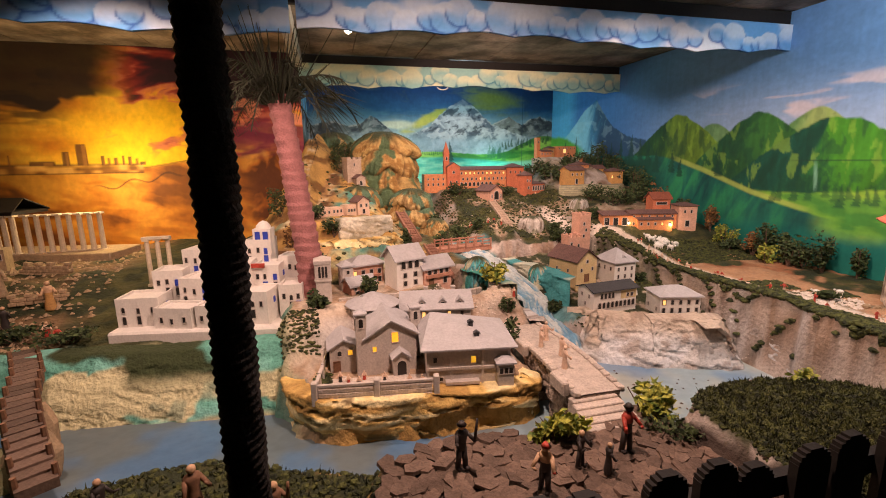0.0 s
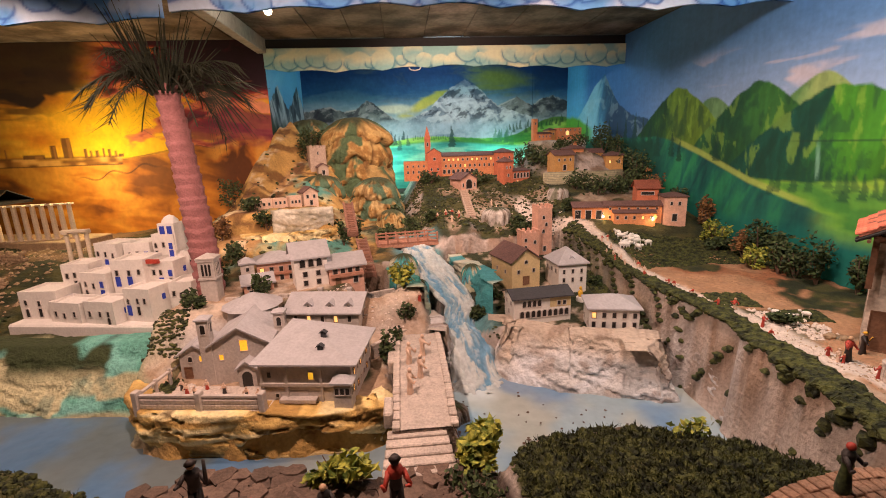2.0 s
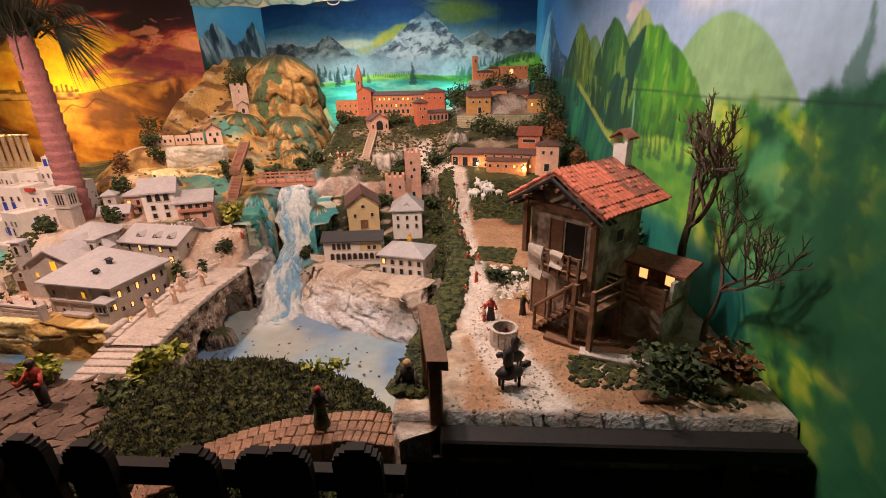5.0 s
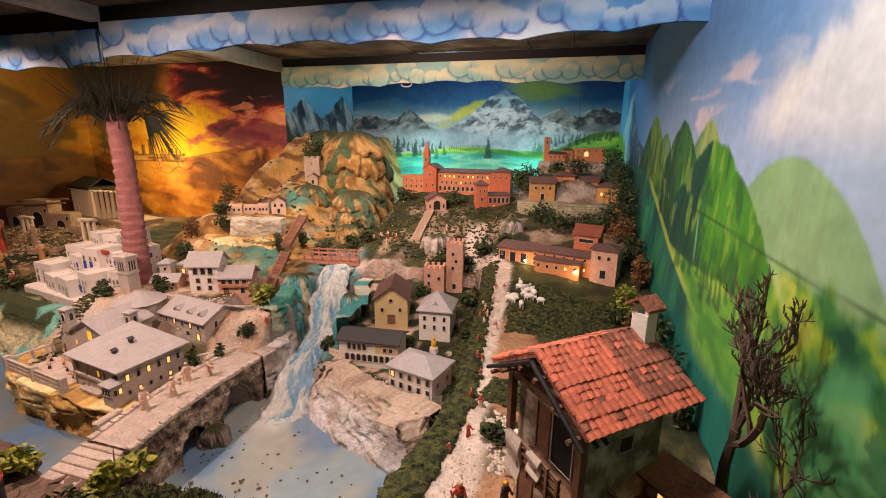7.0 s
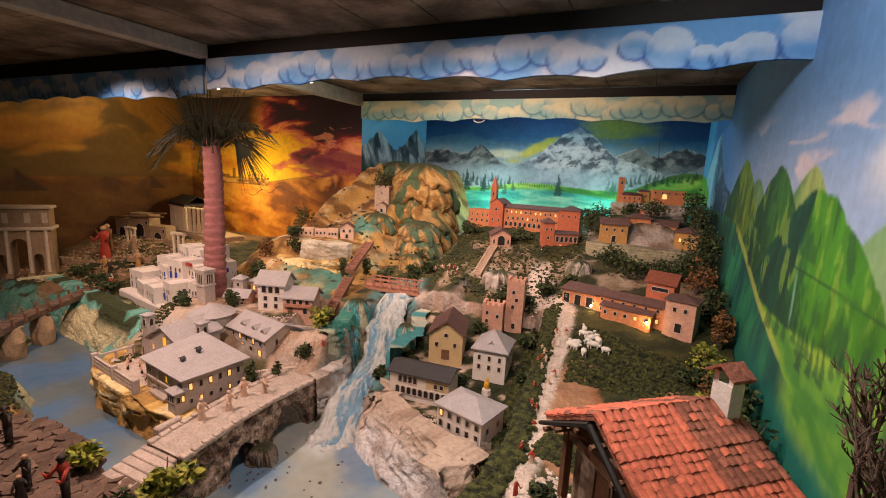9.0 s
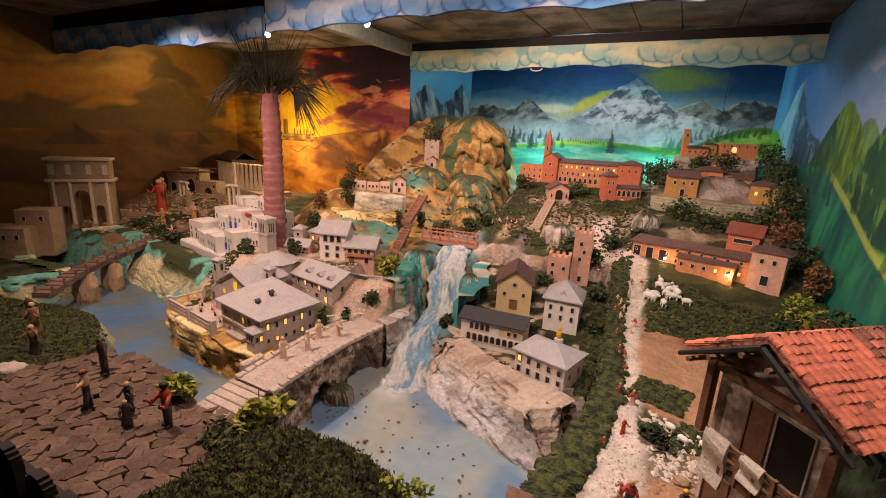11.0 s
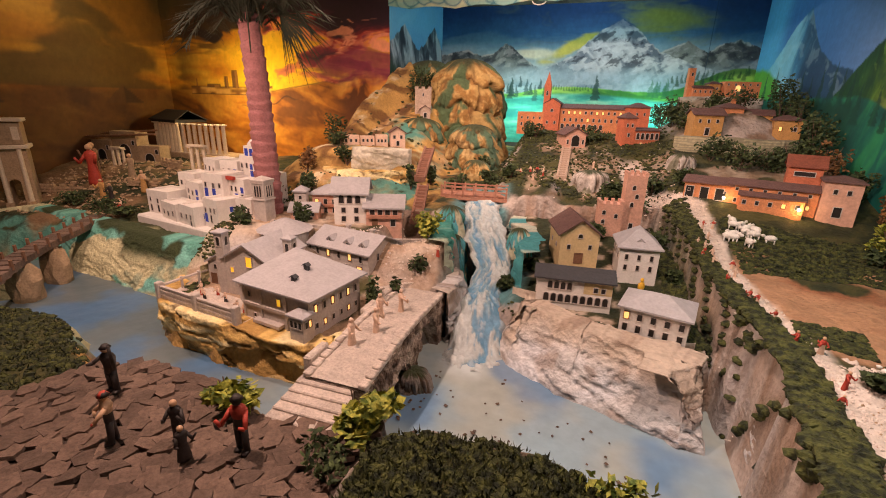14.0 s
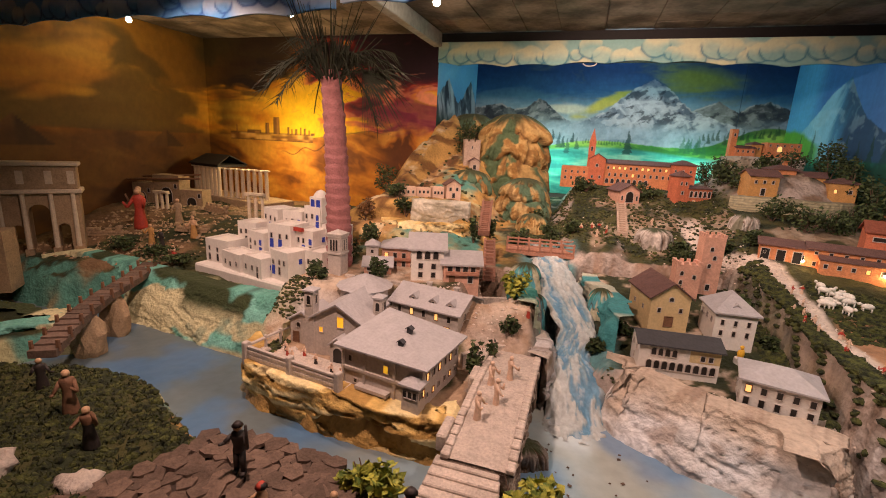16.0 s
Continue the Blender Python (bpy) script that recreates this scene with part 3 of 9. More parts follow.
def sky_sunset(X, Y, Z):
    s = X - (SUNSET - Y)
    n = fbm(s * 3.2, Z * 7, 71)
    flame = warped(s + 0.35 * Z, Z - 0.10 * s, 4.2, 13, 72, 0.9)
    east = smooth01(-0.62, 0.05, s)
    c = ramp(fbm(s * 3.5, Z * 16, 70), [(0.3, (196, 116, 22)), (0.5, (224, 154, 34)), (0.7, (240, 182, 54))])
    c = mix(c, lin(250, 194, 18), smooth01(0.42, 0.08, np.hypot((s + 0.42) * 0.7, (Z - 1.68) * 1.2) + (n - 0.5) * 0.2))
    # torn clouds: gold, salmon, wine red and plum, denser towards the bay and the ceiling
    v = flame + 0.30 * east * smooth01(1.56, 1.90, Z) + 0.20 * smooth01(1.86, 2.05, Z) * smooth01(-0.7, -0.4, s) - 0.10 * smooth01(1.80, 1.62, Z) * smooth01(-0.05, -0.3, s)
    k = ramp(v, [(0.50, (238, 176, 44)), (0.58, (226, 134, 62)), (0.64, (206, 112, 84)), (0.70, (160, 52, 46)), (0.78, (112, 28, 36)), (0.86, (66, 18, 38)), (0.95, (44, 14, 34))])
    c = over(c, k, smooth01(0.50, 0.56, v) * smooth01(-0.75, -0.5, s))
    lit = warped(s - 0.4 * Z, Z, 5, 17, 83, 0.8)
    c = mix(c, lin(230, 146, 116), smooth01(0.56, 0.64, lit) * smooth01(-0.35, 0.0, s) * smooth01(1.68, 1.76, Z) * smooth01(2.0, 1.94, Z) * 0.85)
    c = mix(c, lin(112, 32, 62), smooth01(0.34, 0.16, np.hypot(s - 0.06, (Z - 1.71) * 2.2) + (lit - 0.5) * 0.5) * 0.85)
    # the dark purple bank over the desert
    low = 1.93 - 0.08 * smooth01(-0.75, -1.0, s) + 0.05 * smooth01(-1.5, -1.9, s) + 0.10 * (warped(s, Z, 4, 10, 75) - 0.5) * 2
    c = mix(c, lin(16, 7, 13), smooth01(-0.01, 0.02, Z - low) * smooth01(-0.52, -0.72, s + 0.25 * (n - 0.5)) * smooth01(-2.3, -1.6, s) * 0.95)
    c = mix(c, lin(26, 11, 17), smooth01(0.57, 0.68, warped(s, Z, 3, 15, 76)) * smooth01(1.74, 1.84, Z) * smooth01(-0.75, -0.95, s) * smooth01(-2.2, -1.7, s) * 0.8)
    # olive haze to the west
    c = mix(c, lin(150, 104, 26), smooth01(-1.0, -1.6, s) * 0.75)
    haze = smooth01(0.42, 0.62, warped(s, Z, 2.4, 5, 85) + 0.2 * smooth01(1.84, 1.66, Z))
    c = mix(c, lin(66, 54, 22), haze * smooth01(-0.9, -1.25, s) * 0.8)
    # dunes and the ruined city on its plateau
    sand = np.interp(s, [-3.5, -1.2, -0.5, -0.35, -0.15, 0.1, 0.24], [1.57, 1.585, 1.585, 1.61, 1.64, 1.60, 1.62]) + 0.02 * (n - 0.5)
    k = ramp(warped(s + Z, Z, 6, 12, 78), [(0.3, (120, 66, 16)), (0.5, (186, 112, 24)), (0.7, (216, 150, 50))])
    k = k * (1 - 0.45 * smooth01(-0.75, -1.2, s))[..., None]
    c = over(c, k, smooth01(-0.005, 0.005, sand - Z))
    c = mix(c, lin(54, 28, 12), smooth01(0.005, 0.001, np.abs(Z - sand - 0.002)) * smooth01(-1.2, -1.0, s) * 0.7)
    crack = 1.50 + 0.16 * (s + 0.70) + 0.014 * np.sin(s * 40) + 0.02 * (n - 0.5)
    c = mix(c, lin(60, 30, 14), smooth01(0.006, 0.001, np.abs(Z - crack)) * smooth01(-0.78, -0.7, s) * smooth01(-0.32, -0.4, s) * 0.8)
    deck = smooth01(0.003, -0.003, np.abs(Z - 1.583) - 0.022) * smooth01(0.006, -0.006, np.abs(s + 0.83) - 0.30)
    c = over(c, ramp(vnoise(s * 26, Z * 60, 88), [(0.2, (112, 70, 30)), (0.5, (176, 122, 54)), (0.8, (212, 160, 84))]), deck * 0.9)
    edge = smooth01(0.004, 0.001, np.abs(np.abs(Z - 1.583) - 0.022)) * smooth01(0.006, -0.006, np.abs(s + 0.83) - 0.30)
    c = mix(c, lin(56, 30, 16), edge * 0.8)
    for p, w0, top in ((-0.785, 0.020, 1.70), (-0.852, 0.013, 1.665), (-0.70, 0.007, 1.645), (-0.675, 0.005, 1.635), (-0.645, 0.009, 1.635), (-0.612, 0.005, 1.645), (-0.585, 0.008, 1.640), (-0.555, 0.005, 1.632), (-0.53, 0.012, 1.615), (-0.95, 0.05, 1.622), (-1.08, 0.004, 1.65)):
        wq = w0 * (1 + 2.2 * np.clip(top - Z, 0, 0.1))
        c = mix(c, lin(92, 52, 28), smooth01(0.002, -0.002, np.abs(s - p) - wq) * smooth01(-0.002, 0.002, top - Z) * smooth01(1.598, 1.604, Z) * 0.9)
        c = mix(c, lin(166, 110, 52), smooth01(0.002, -0.002, np.abs(s - p - w0 * 0.45) - wq * 0.35) * smooth01(-0.002, 0.002, top - 0.006 - Z) * smooth01(1.598, 1.604, Z) * 0.7)
    for p, top, half in ((-2.355, 1.63, 0.16), (-1.62, 1.60, 0.12)):
        pyr = (top - np.abs(s - p) * 0.86) - Z
        c = mix(c, lin(104, 66, 32), smooth01(-0.003, 0.003, pyr) * (Z > 1.50) * 0.85)
        c = mix(c, lin(50, 32, 20), smooth01(-0.003, 0.003, pyr) * (Z > 1.50) * smooth01(0.0, 0.01, s - p) * 0.8)
    c = mix(c, lin(70, 46, 22), smooth01(1.62, 1.54, Z + 0.06 * (n - 0.5)) * smooth01(-1.15, -1.35, s) * 0.7)
    c = over(c, ramp(warped(s, Z, 10, 8, 89), [(0.35, (96, 50, 18)), (0.5, (190, 112, 34)), (0.65, (224, 160, 70))]), smooth01(-0.14, 0.0, s) * smooth01(1.68, 1.60, Z + 0.15 * (lit - 0.5)))
    return c * (0.82 + 0.36 * fbm(s * 50, Z * 34, 80))[..., None]


mural("mural_east", "green alpine valley painted under a cloudy blue sky", sky_right, (RIGHT, 0.0), (RIGHT, BACK), 1.1, CEIL, 0.005)
mural("mural_north", "snowy mountain landscape painted in blue and green", sky_back, (RIGHT, BACK), (BAY, BACK), 1.3, CEIL, 0.004)
mural("mural_bay", "small blue side panel painted with grey peaks", sky_bay, (BAY, SUNSET), (BAY, BACK), 1.3, CEIL, 0.006)
mural("mural_sunset", "orange desert sunset painted with dark red clouds", sky_sunset, (LEFT, SUNSET), (BAY, SUNSET), 1.0, CEIL, 0.005)
mural("mural_west", "dim ochre desert sky with a painted pyramid", sky_sunset, (LEFT, 0.3), (LEFT, SUNSET), 1.0, CEIL, 0.01)

# ceiling of boards, in one mesh
bm = bmesh.new()
rnd = random.Random(4)
x = LEFT
while x < RIGHT:
    w = 0.16 + rnd.random() * 0.05
    y = FRONT
    while y < BACK:
        L = 0.9 + rnd.random() * 0.6
        box(bm, x + 0.0015, min(x + w, RIGHT) - 0.0015, y + 0.001, min(y + L, BACK) - 0.001, CEIL + rnd.random() * 0.004, CEIL + 0.03)
        y += L
    x += w
box(bm, LEFT, RIGHT, FRONT, BACK, CEIL + 0.032, CEIL + 0.06)
tagged(link_mesh("ceiling", bm, M_PLANK), "ceiling of weathered brown and grey boards", "ceiling", kind="structure")

tagged(link_mesh("ceiling_beam", boxm(0.255, 0.305, 0.2, 1.5, CEIL - 0.05, CEIL - 0.001, bevel=0.003), M_BEAM), "long whitewashed beam under the plank ceiling", "beam", kind="structure")
tagged(link_mesh("ceiling_beam", boxm(0.215, 0.26, 1.52, 2.56, CEIL - 0.07, CEIL - 0.001, bevel=0.003), M_BEAM), "short whitewashed beam under the plank ceiling", "beam", kind="structure")


def valance(name, label, x0, x1, y, z0, z1, seed, tint):
    """A hanging board with painted clouds and a wavy lower edge."""
    n, m = int((x1 - x0) / 0.006), 24
    S, T = np.meshgrid(np.linspace(x0, x1, n), np.linspace(0, 1, m), indexing="ij")
    low = z0 + 0.012 * np.abs(np.sin(S * 13 + seed)) + 0.008 * np.sin(S * 5 + seed)
    Z = low + (z1 - low) * T
    c = np.zeros(S.shape + (3,)) + np.array(lin(*tint[0]))
    c = mix(c, lin(*tint[1]), smooth01(0.40, 0.62, fbm(S * 6, Z * 9, seed + 90)))
    r = np.random.RandomState(seed)
    px = x0
    while px < x1:
        rad, pz = r.uniform(0.030, 0.065), z0 + r.uniform(0.025, 0.085)
        d = np.hypot(S - px, (Z - pz) * 1.1) + (fbm(S * 30, Z * 30, seed + 7) - 0.5) * 0.012
        puff = smooth01(rad, rad * 0.9, d)
        light = smooth01(0.3, 0.75, 0.5 + (Z - pz) / rad * 0.5 + 0.5 * (fbm(S * 14, Z * 20, seed + 11) - 0.5))
        shade = np.array(lin(*tint[0])) * (1 - light[..., None]) + np.array(lin(*tint[1])) * light[..., None]
        c = over(c, shade, puff * 0.8)
        rim = smooth01(0.006, 0.001, np.abs(d - rad)) * smooth01(0.3 * rad, -0.2 * rad, Z - pz)
        c = mix(c, lin(*tint[2]), rim * 0.8)
        c = mix(c, lin(*tint[2]), smooth01(rad * 1.35, rad, d) * (1 - puff) * smooth01(0.0, -0.5 * rad, Z - pz) * 0.35)
        px += r.uniform(0.035, 0.10)
    front = np.stack([S, np.full(S.shape, y), Z], -1)
    P = np.concatenate([front, np.stack([S, np.full(S.shape, y + 0.012), Z], -1)[:, ::-1]], 1)
    return tagged(sheet(name, P, np.concatenate([c, c[:, ::-1]], 1), M_MURAL), label, "valance", kind="structure")


BLUES = ((104, 166, 226), (206, 224, 244), (34, 92, 176))
valance("valance_front", "sky blue cloud-painted valance board with wavy edge", 0.29, RIGHT, 1.5, 1.99, 2.1, 3, BLUES)
valance("valance_front_left", "shaded cloud-painted valance board with wavy edge", LEFT, 0.27, 1.5, 1.965, 2.08, 5, BLUES)
valance("valance_rear", "pale green-blue cloud-painted valance board with wavy edge", BAY, RIGHT, 2.57, 1.995, 2.105, 8, ((150, 196, 190), (222, 226, 190), (60, 128, 150)))
tagged(link_mesh("valance_rail", boxm(LEFT, RIGHT, 1.513, 1.535, 2.06, CEIL - 0.001), M_DARKWOOD), "dark wooden rail that carries the front valance", "rail", kind="structure")
tagged(link_mesh("valance_rail", boxm(BAY, RIGHT, 2.583, 2.6, 2.06, CEIL - 0.001), M_DARKWOOD), "dark wooden rail that carries the rear valance", "rail", kind="structure")

# ---- land ----
WATER = 0.94
RIVER = [(0.93, 1.91), (0.95, 1.83), (1.01, 1.66), (1.075, 1.50), (1.07, 1.40), (1.08, 1.29), (1.09, 1.19)]
ROAD = [(1.80, 0.55), (1.72, 0.80), (1.69, 1.05), (1.665, 1.25), (1.65, 1.5), (1.635, 1.82), (1.50, 2.0), (1.45, 2.3)]
P_HILL = [(0.15, 1.78), (0.55, 1.66), (0.86, 1.66), (1.1, 1.87), (1.44, 1.92), (1.56, 1.86), (1.605, 1.6), (1.635, 1.1), (1.62, 0.95), (1.60, 0.75), (1.575, 0.6), (1.575, 0.53), (2.2, 0.53), (2.2, 3.5), (0.15, 3.5)]
P_TOWN = [(1.13, 1.325), (1.187, 1.315), (1.25, 1.28), (1.37, 1.235), (1.49, 1.20), (1.56, 1.20), (1.615, 1.225), (1.61, 1.6), (1.55, 1.88), (1.09, 1.88), (1.10, 1.45)]
P_LAWN = [(1.06, 0.44), (1.06, 0.74), (1.12, 0.79), (1.22, 0.815), (1.36, 0.79), (1.48, 0.74), (1.575, 0.66), (1.6, 0.44)]
P_QUAY = [(0.25, 0.44), (0.38, 0.70), (0.42, 0.80), (0.6, 0.83), (0.78, 0.80), (0.86, 0.78), (1.05, 0.84), (1.08, 0.44)]
P_GRASS = [(-0.7, 0.44), (-0.45, 0.80), (-0.1, 0.93), (0.15, 0.92), (0.42, 0.79), (0.42, 0.44)]
P_ISLE = [(0.285, 1.045), (0.40, 1.025), (0.515, 1.008), (0.80, 1.0), (0.85, 1.03), (0.88, 1.22), (0.98, 1.28), (0.97, 1.5), (0.6, 1.62), (0.2, 1.62), (0.2, 1.2)]
P_LEFT = [(-1.35, 1.30), (-0.75, 1.30), (-0.42, 1.42), (-0.2, 1.38), (0.05, 1.36), (0.24, 1.28), (0.5, 1.28), (0.5, 1.7), (0.3, 2.65), (-1.35, 2.65)]
SLOPE = [(0.215, 1.80), (0.225, 2.08), (0.235, 2.36), (0.30, 2.66)]
P_BANK = [(-1.35, 0.44), (-0.62, 0.44), (-0.5, 0.85), (-0.33, 1.08), (-0.42, 1.16), (-0.7, 1.08), (-1.35, 1.12)]


def hill_height(X, Y):
    mid = 1.18 + 0.39 * np.clip(Y - 1.83, 0, 0.63) + 0.04 * smooth01(0.15, 0.07, np.hypot(X - 1.10, Y - 1.96))
    east = 1.18 + 0.26 * np.clip(Y - 1.48, 0, 0.95)
    west = 1.18 + 0.10 * np.clip(Y - 1.48, 0, 0.95)
    w, v = smooth01(1.48, 1.64, X), smooth01(1.02, 0.90, X)
    h = (mid * (1 - w) + east * w) * (1 - v) + west * v
    h = h + 0.13 * smooth01(0.34, 0.12, np.hypot(X - 1.86, Y - 2.62)) + 0.10 * smooth01(0.26, 0.10, np.hypot((X - 1.90) * 0.8, Y - 3.02))
    return h


def land_height(X, Y):
    z = np.full(X.shape, 0.90)
    n = fbm(X * 9, Y * 9, 101) - 0.5
    wob = (fbm(X * 14, Y * 14, 103) - 0.5) * 0.05

    def lay(z, poly, h, edge, k=1.0):
        w = smooth01(-edge, edge * 0.6, inside(X, Y, poly) + wob * k)
        return z * (1 - w) + np.maximum(z, h) * w

    z = lay(z, P_GRASS, 1.02 + 0.03 * n + 0.03 * smooth01(0.75, 0.5, Y), 0.05)
    z = lay(z, P_BANK, 1.02 + 0.06 * n, 0.06)
    z = lay(z, P_LEFT, 1.09 + 0.03 * n + 0.12 * smooth01(1.45, 2.0, Y) + 0.06 * smooth01(0.0, 0.4, X) * smooth01(1.2, 1.6, Y), 0.10, 1.6)
    z = lay(z, P_ISLE, 1.045 + 0.01 * n + 0.13 * smooth01(1.24, 1.45, Y + 0.35 * np.clip(0.6 - X, 0, 0.3)), 0.04)
    z = lay(z, P_HILL, hill_height(X, Y) + 0.02 * n, 0.014, 0.35)
    z = lay(z, P_TOWN, 1.062 + 0.24 * np.clip(Y - 1.40, 0, 1) + 0.008 * n, 0.03)
    z = lay(z, P_QUAY, 1.035 + 0.004 * n, 0.015, 0.3)
    z = lay(z, P_LAWN, 1.085 + 0.02 * n, 0.025)
    lw = smooth01(0.72, 0.5, X + wob) * smooth01(-0.1, 0.25, X + wob) * smooth01(1.72, 1.85, Y + wob)
    z = np.maximum(z, z * (1 - lw) + (1.275 + 0.09 * smooth01(1.88, 1.94, Y) + 0.45 * np.clip(Y - 2.12, 0, 0.8) + 0.015 * n) * lw)
    wp = smooth01(0.075, 0.055, np.hypot((X - 0.80) * 0.75, Y - 1.485) + wob * 0.3)
    z = z * (1 - wp) + np.minimum(z, 1.09) * wp
    dr, sr = along(X, Y, SLOPE)
    z = np.maximum(z, 1.19 + 0.54 * sr - 1.5 * np.clip(dr - 0.03, 0, 1) + 0.07 * (fbm(X * 16, Y * 16, 107) - 0.5) + 0.03 * n)
    dc, sc0 = along(X, Y, [(1.616, 0.96), (1.622, 1.08), (1.628, 1.17)])
    wc0 = smooth01(0.026, 0.012, dc)
    z = z * (1 - wc0) + np.minimum(z, 0.93 + 0.16 * smooth01(0.75, 1.0, sc0)) * wc0
    d, s = along(X, Y, RIVER)
    bed = river_level(s) - 0.012
    w = smooth01(0.092, 0.050, d + wob * 0.5)
    z = z * (1 - w) + np.minimum(z, bed) * w
    return z


def river_level(s):
    return np.where(s < 0.72, 1.205 - 0.17 * smooth01(0.12, 0.72, s), 1.035 - 0.095 * smooth01(0.72, 0.93, s))


GX, GY = np.meshgrid(np.linspace(LEFT + 0.003, RIGHT - 0.003, 380), np.linspace(0.44, BACK - 0.003, 330), indexing="ij")


def land_paint(X, Y, Z):
    n1, n2, n3 = fbm(X * 7, Y * 7, 111), fbm(X * 22, Y * 22, 112), fbm(X * 13, Y * 13 + Z * 20, 113)
    gx, gy = np.gradient(Z, X[1, 0] - X[0, 0], Y[0, 1] - Y[0, 0])
    steep = smooth01(0.55, 1.2, np.hypot(gx, gy))
    grass = mix(np.zeros(X.shape + (3,)) + np.array((0.020, 0.027, 0.008)), (0.062, 0.060, 0.016), smooth01(0.4, 0.65, n2))
    earth = mix(np.zeros(X.shape + (3,)) + np.array((0.30, 0.12, 0.055)), (0.40, 0.22, 0.12), smooth01(0.4, 0.65, n1))
    grey = mix(np.zeros(X.shape + (3,)) + np.array((0.40, 0.34, 0.30)), (0.25, 0.17, 0.12), smooth01(0.45, 0.62, n3))
    grey = mix(grey, (0.52, 0.50, 0.50), smooth01(0.55, 0.7, n1) * 0.7)
    ochre = mix(np.zeros(X.shape + (3,)) + np.array((0.50, 0.30, 0.09)), (0.20, 0.10, 0.03), smooth01(0.5, 0.64, n3))
    teal = mix(np.zeros(X.shape + (3,)) + np.array((0.09, 0.26, 0.21)), (0.42, 0.40, 0.22), smooth01(0.46, 0.6, n1))
    tan = mix(np.zeros(X.shape + (3,)) + np.array((0.42, 0.29, 0.19)), (0.55, 0.44, 0.34), smooth01(0.42, 0.6, n2))
    blend = lambda a, b, w: a * (1 - w[..., None]) + b * w[..., None]
    c = grass.copy()
    # the hill: meadow, earth and gravel
    hill = smooth01(-0.01, 0.02, inside(X, Y, P_HILL))
    c = blend(c, tan, hill * smooth01(1.0, 0.8, Y + (n1 - 0.5) * 0.4))
    c = blend(c, earth, hill * smooth01(0.55, 0.62, n1 + 0.3 * np.exp(-((Y - 1.32) / 0.13) ** 2)) * smooth01(1.7, 1.5, Y))
    c = blend(c, tan * 0.8, hill * smooth01(0.54, 0.64, fbm(X * 9, Y * 9, 118)) * smooth01(1.85, 1.95, Y) * 0.7)
    cragw = smooth01(0.85, 0.7, X + (n1 - 0.5) * 0.2) * smooth01(0.1, 0.2, X) * smooth01(1.62, 1.75, Y)
    c = blend(c, blend(ochre, teal, smooth01(0.5, 0.6, fbm(X * 8, Y * 8, 125))), cragw * smooth01(0.35, 0.5, n2 + 0.1))
    ds, ss = along(X, Y, SLOPE)
    spur = np.zeros_like(c) + np.array((0.40, 0.23, 0.09))
    spur = mix(mix(spur, (0.60, 0.48, 0.30), smooth01(0.50, 0.62, n2)), (0.14, 0.065, 0.025), smooth01(0.50, 0.62, n3))
    spur = mix(spur, (0.09, 0.20, 0.15), smooth01(0.52, 0.60, n1) * smooth01(0.03, 0.09, ds) * 0.9)
    c = blend(c, spur, smooth01(0.17, 0.10, ds + 0.06 * (n1 - 0.5)))
    town = smooth01(0.0, 0.03, inside(X, Y, P_TOWN))
    c = blend(c, tan * 0.85, town * smooth01(0.52, 0.62, n2))
    c = blend(c, grass, town * smooth01(0.045, 0.02, inside(X, Y, P_TOWN)) * 0.9)
    quay = smooth01(0.0, 0.012, inside(X, Y, P_QUAY))
    c = blend(c, np.zeros_like(c) + np.array((0.05, 0.033, 0.025)), quay)
    isle = smooth01(0.0, 0.02, inside(X, Y, P_ISLE))
    c = blend(c, tan, isle * smooth01(0.45, 0.58, n1 + 0.12))
    d, s = along(X, Y, ROAD)
    c = blend(c, np.zeros_like(c) + np.array((0.62, 0.53, 0.46)), smooth01(0.05, 0.03, d + (n2 - 0.5) * 0.03) * smooth01(0.99, 0.95, s) * hill)
    # rock where it is steep
    left = smooth01(0.1, 0.3, -X + 0.62 + (Y > 1.65) * 0.35)
    rock = blend(grey, teal, smooth01(0.35, 0.15, X) * smooth01(1.7, 1.6, Y))
    rock = blend(rock, ochre, smooth01(0.75, 0.6, X) * smooth01(1.6, 1.75, Y))
    rock = blend(rock, ochre, smooth01(1.0, 0.9, X) * smooth01(0.2, 0.3, X) * smooth01(1.12, 1.0, Y))
    verge = smooth01(1.53, 1.56, X) * smooth01(1.67, 1.65, X) * smooth01(1.24, 1.30, Y) * smooth01(1.92, 1.86, Y)
    c = blend(c, rock, steep * (1 - quay) * (1 - 0.8 * verge))
    far = smooth01(-0.35, -0.5, X) * smooth01(1.2, 1.3, Y)
    c = blend(c, np.zeros_like(c) + np.array((0.20, 0.12, 0.06)), far * smooth01(0.4, 0.6, n1))
    dr, sr = along(X, Y, RIVER)
    bank = smooth01(0.13, 0.07, dr) * smooth01(1.2, 1.3, Y)
    c = blend(c, np.zeros_like(c) + np.array((0.10, 0.24, 0.26)), bank * smooth01(0.42, 0.55, n3))
    return c


GZ = land_height(GX, GY)
bump3 = (fbm(GX * 30, GY * 30, 120) - 0.5) * 0.012
land = sheet("ground", np.stack([GX, GY, GZ + bump3], -1), land_paint(GX, GY, GZ), M_LAND)
tagged(land, "modelled plaster terrain with moss, earth, gravel and painted rock", "terrain", kind="structure")


def ground(x, y):
    i = min(max((x - GX[0, 0]) / (GX[1, 0] - GX[0, 0]), 0), GX.shape[0] - 1.001)
    j = min(max((y - GY[0, 0]) / (GY[0, 1] - GY[0, 0]), 0), GX.shape[1] - 1.001)
    return float((GZ + bump3)[int(round(i)), int(round(j))])


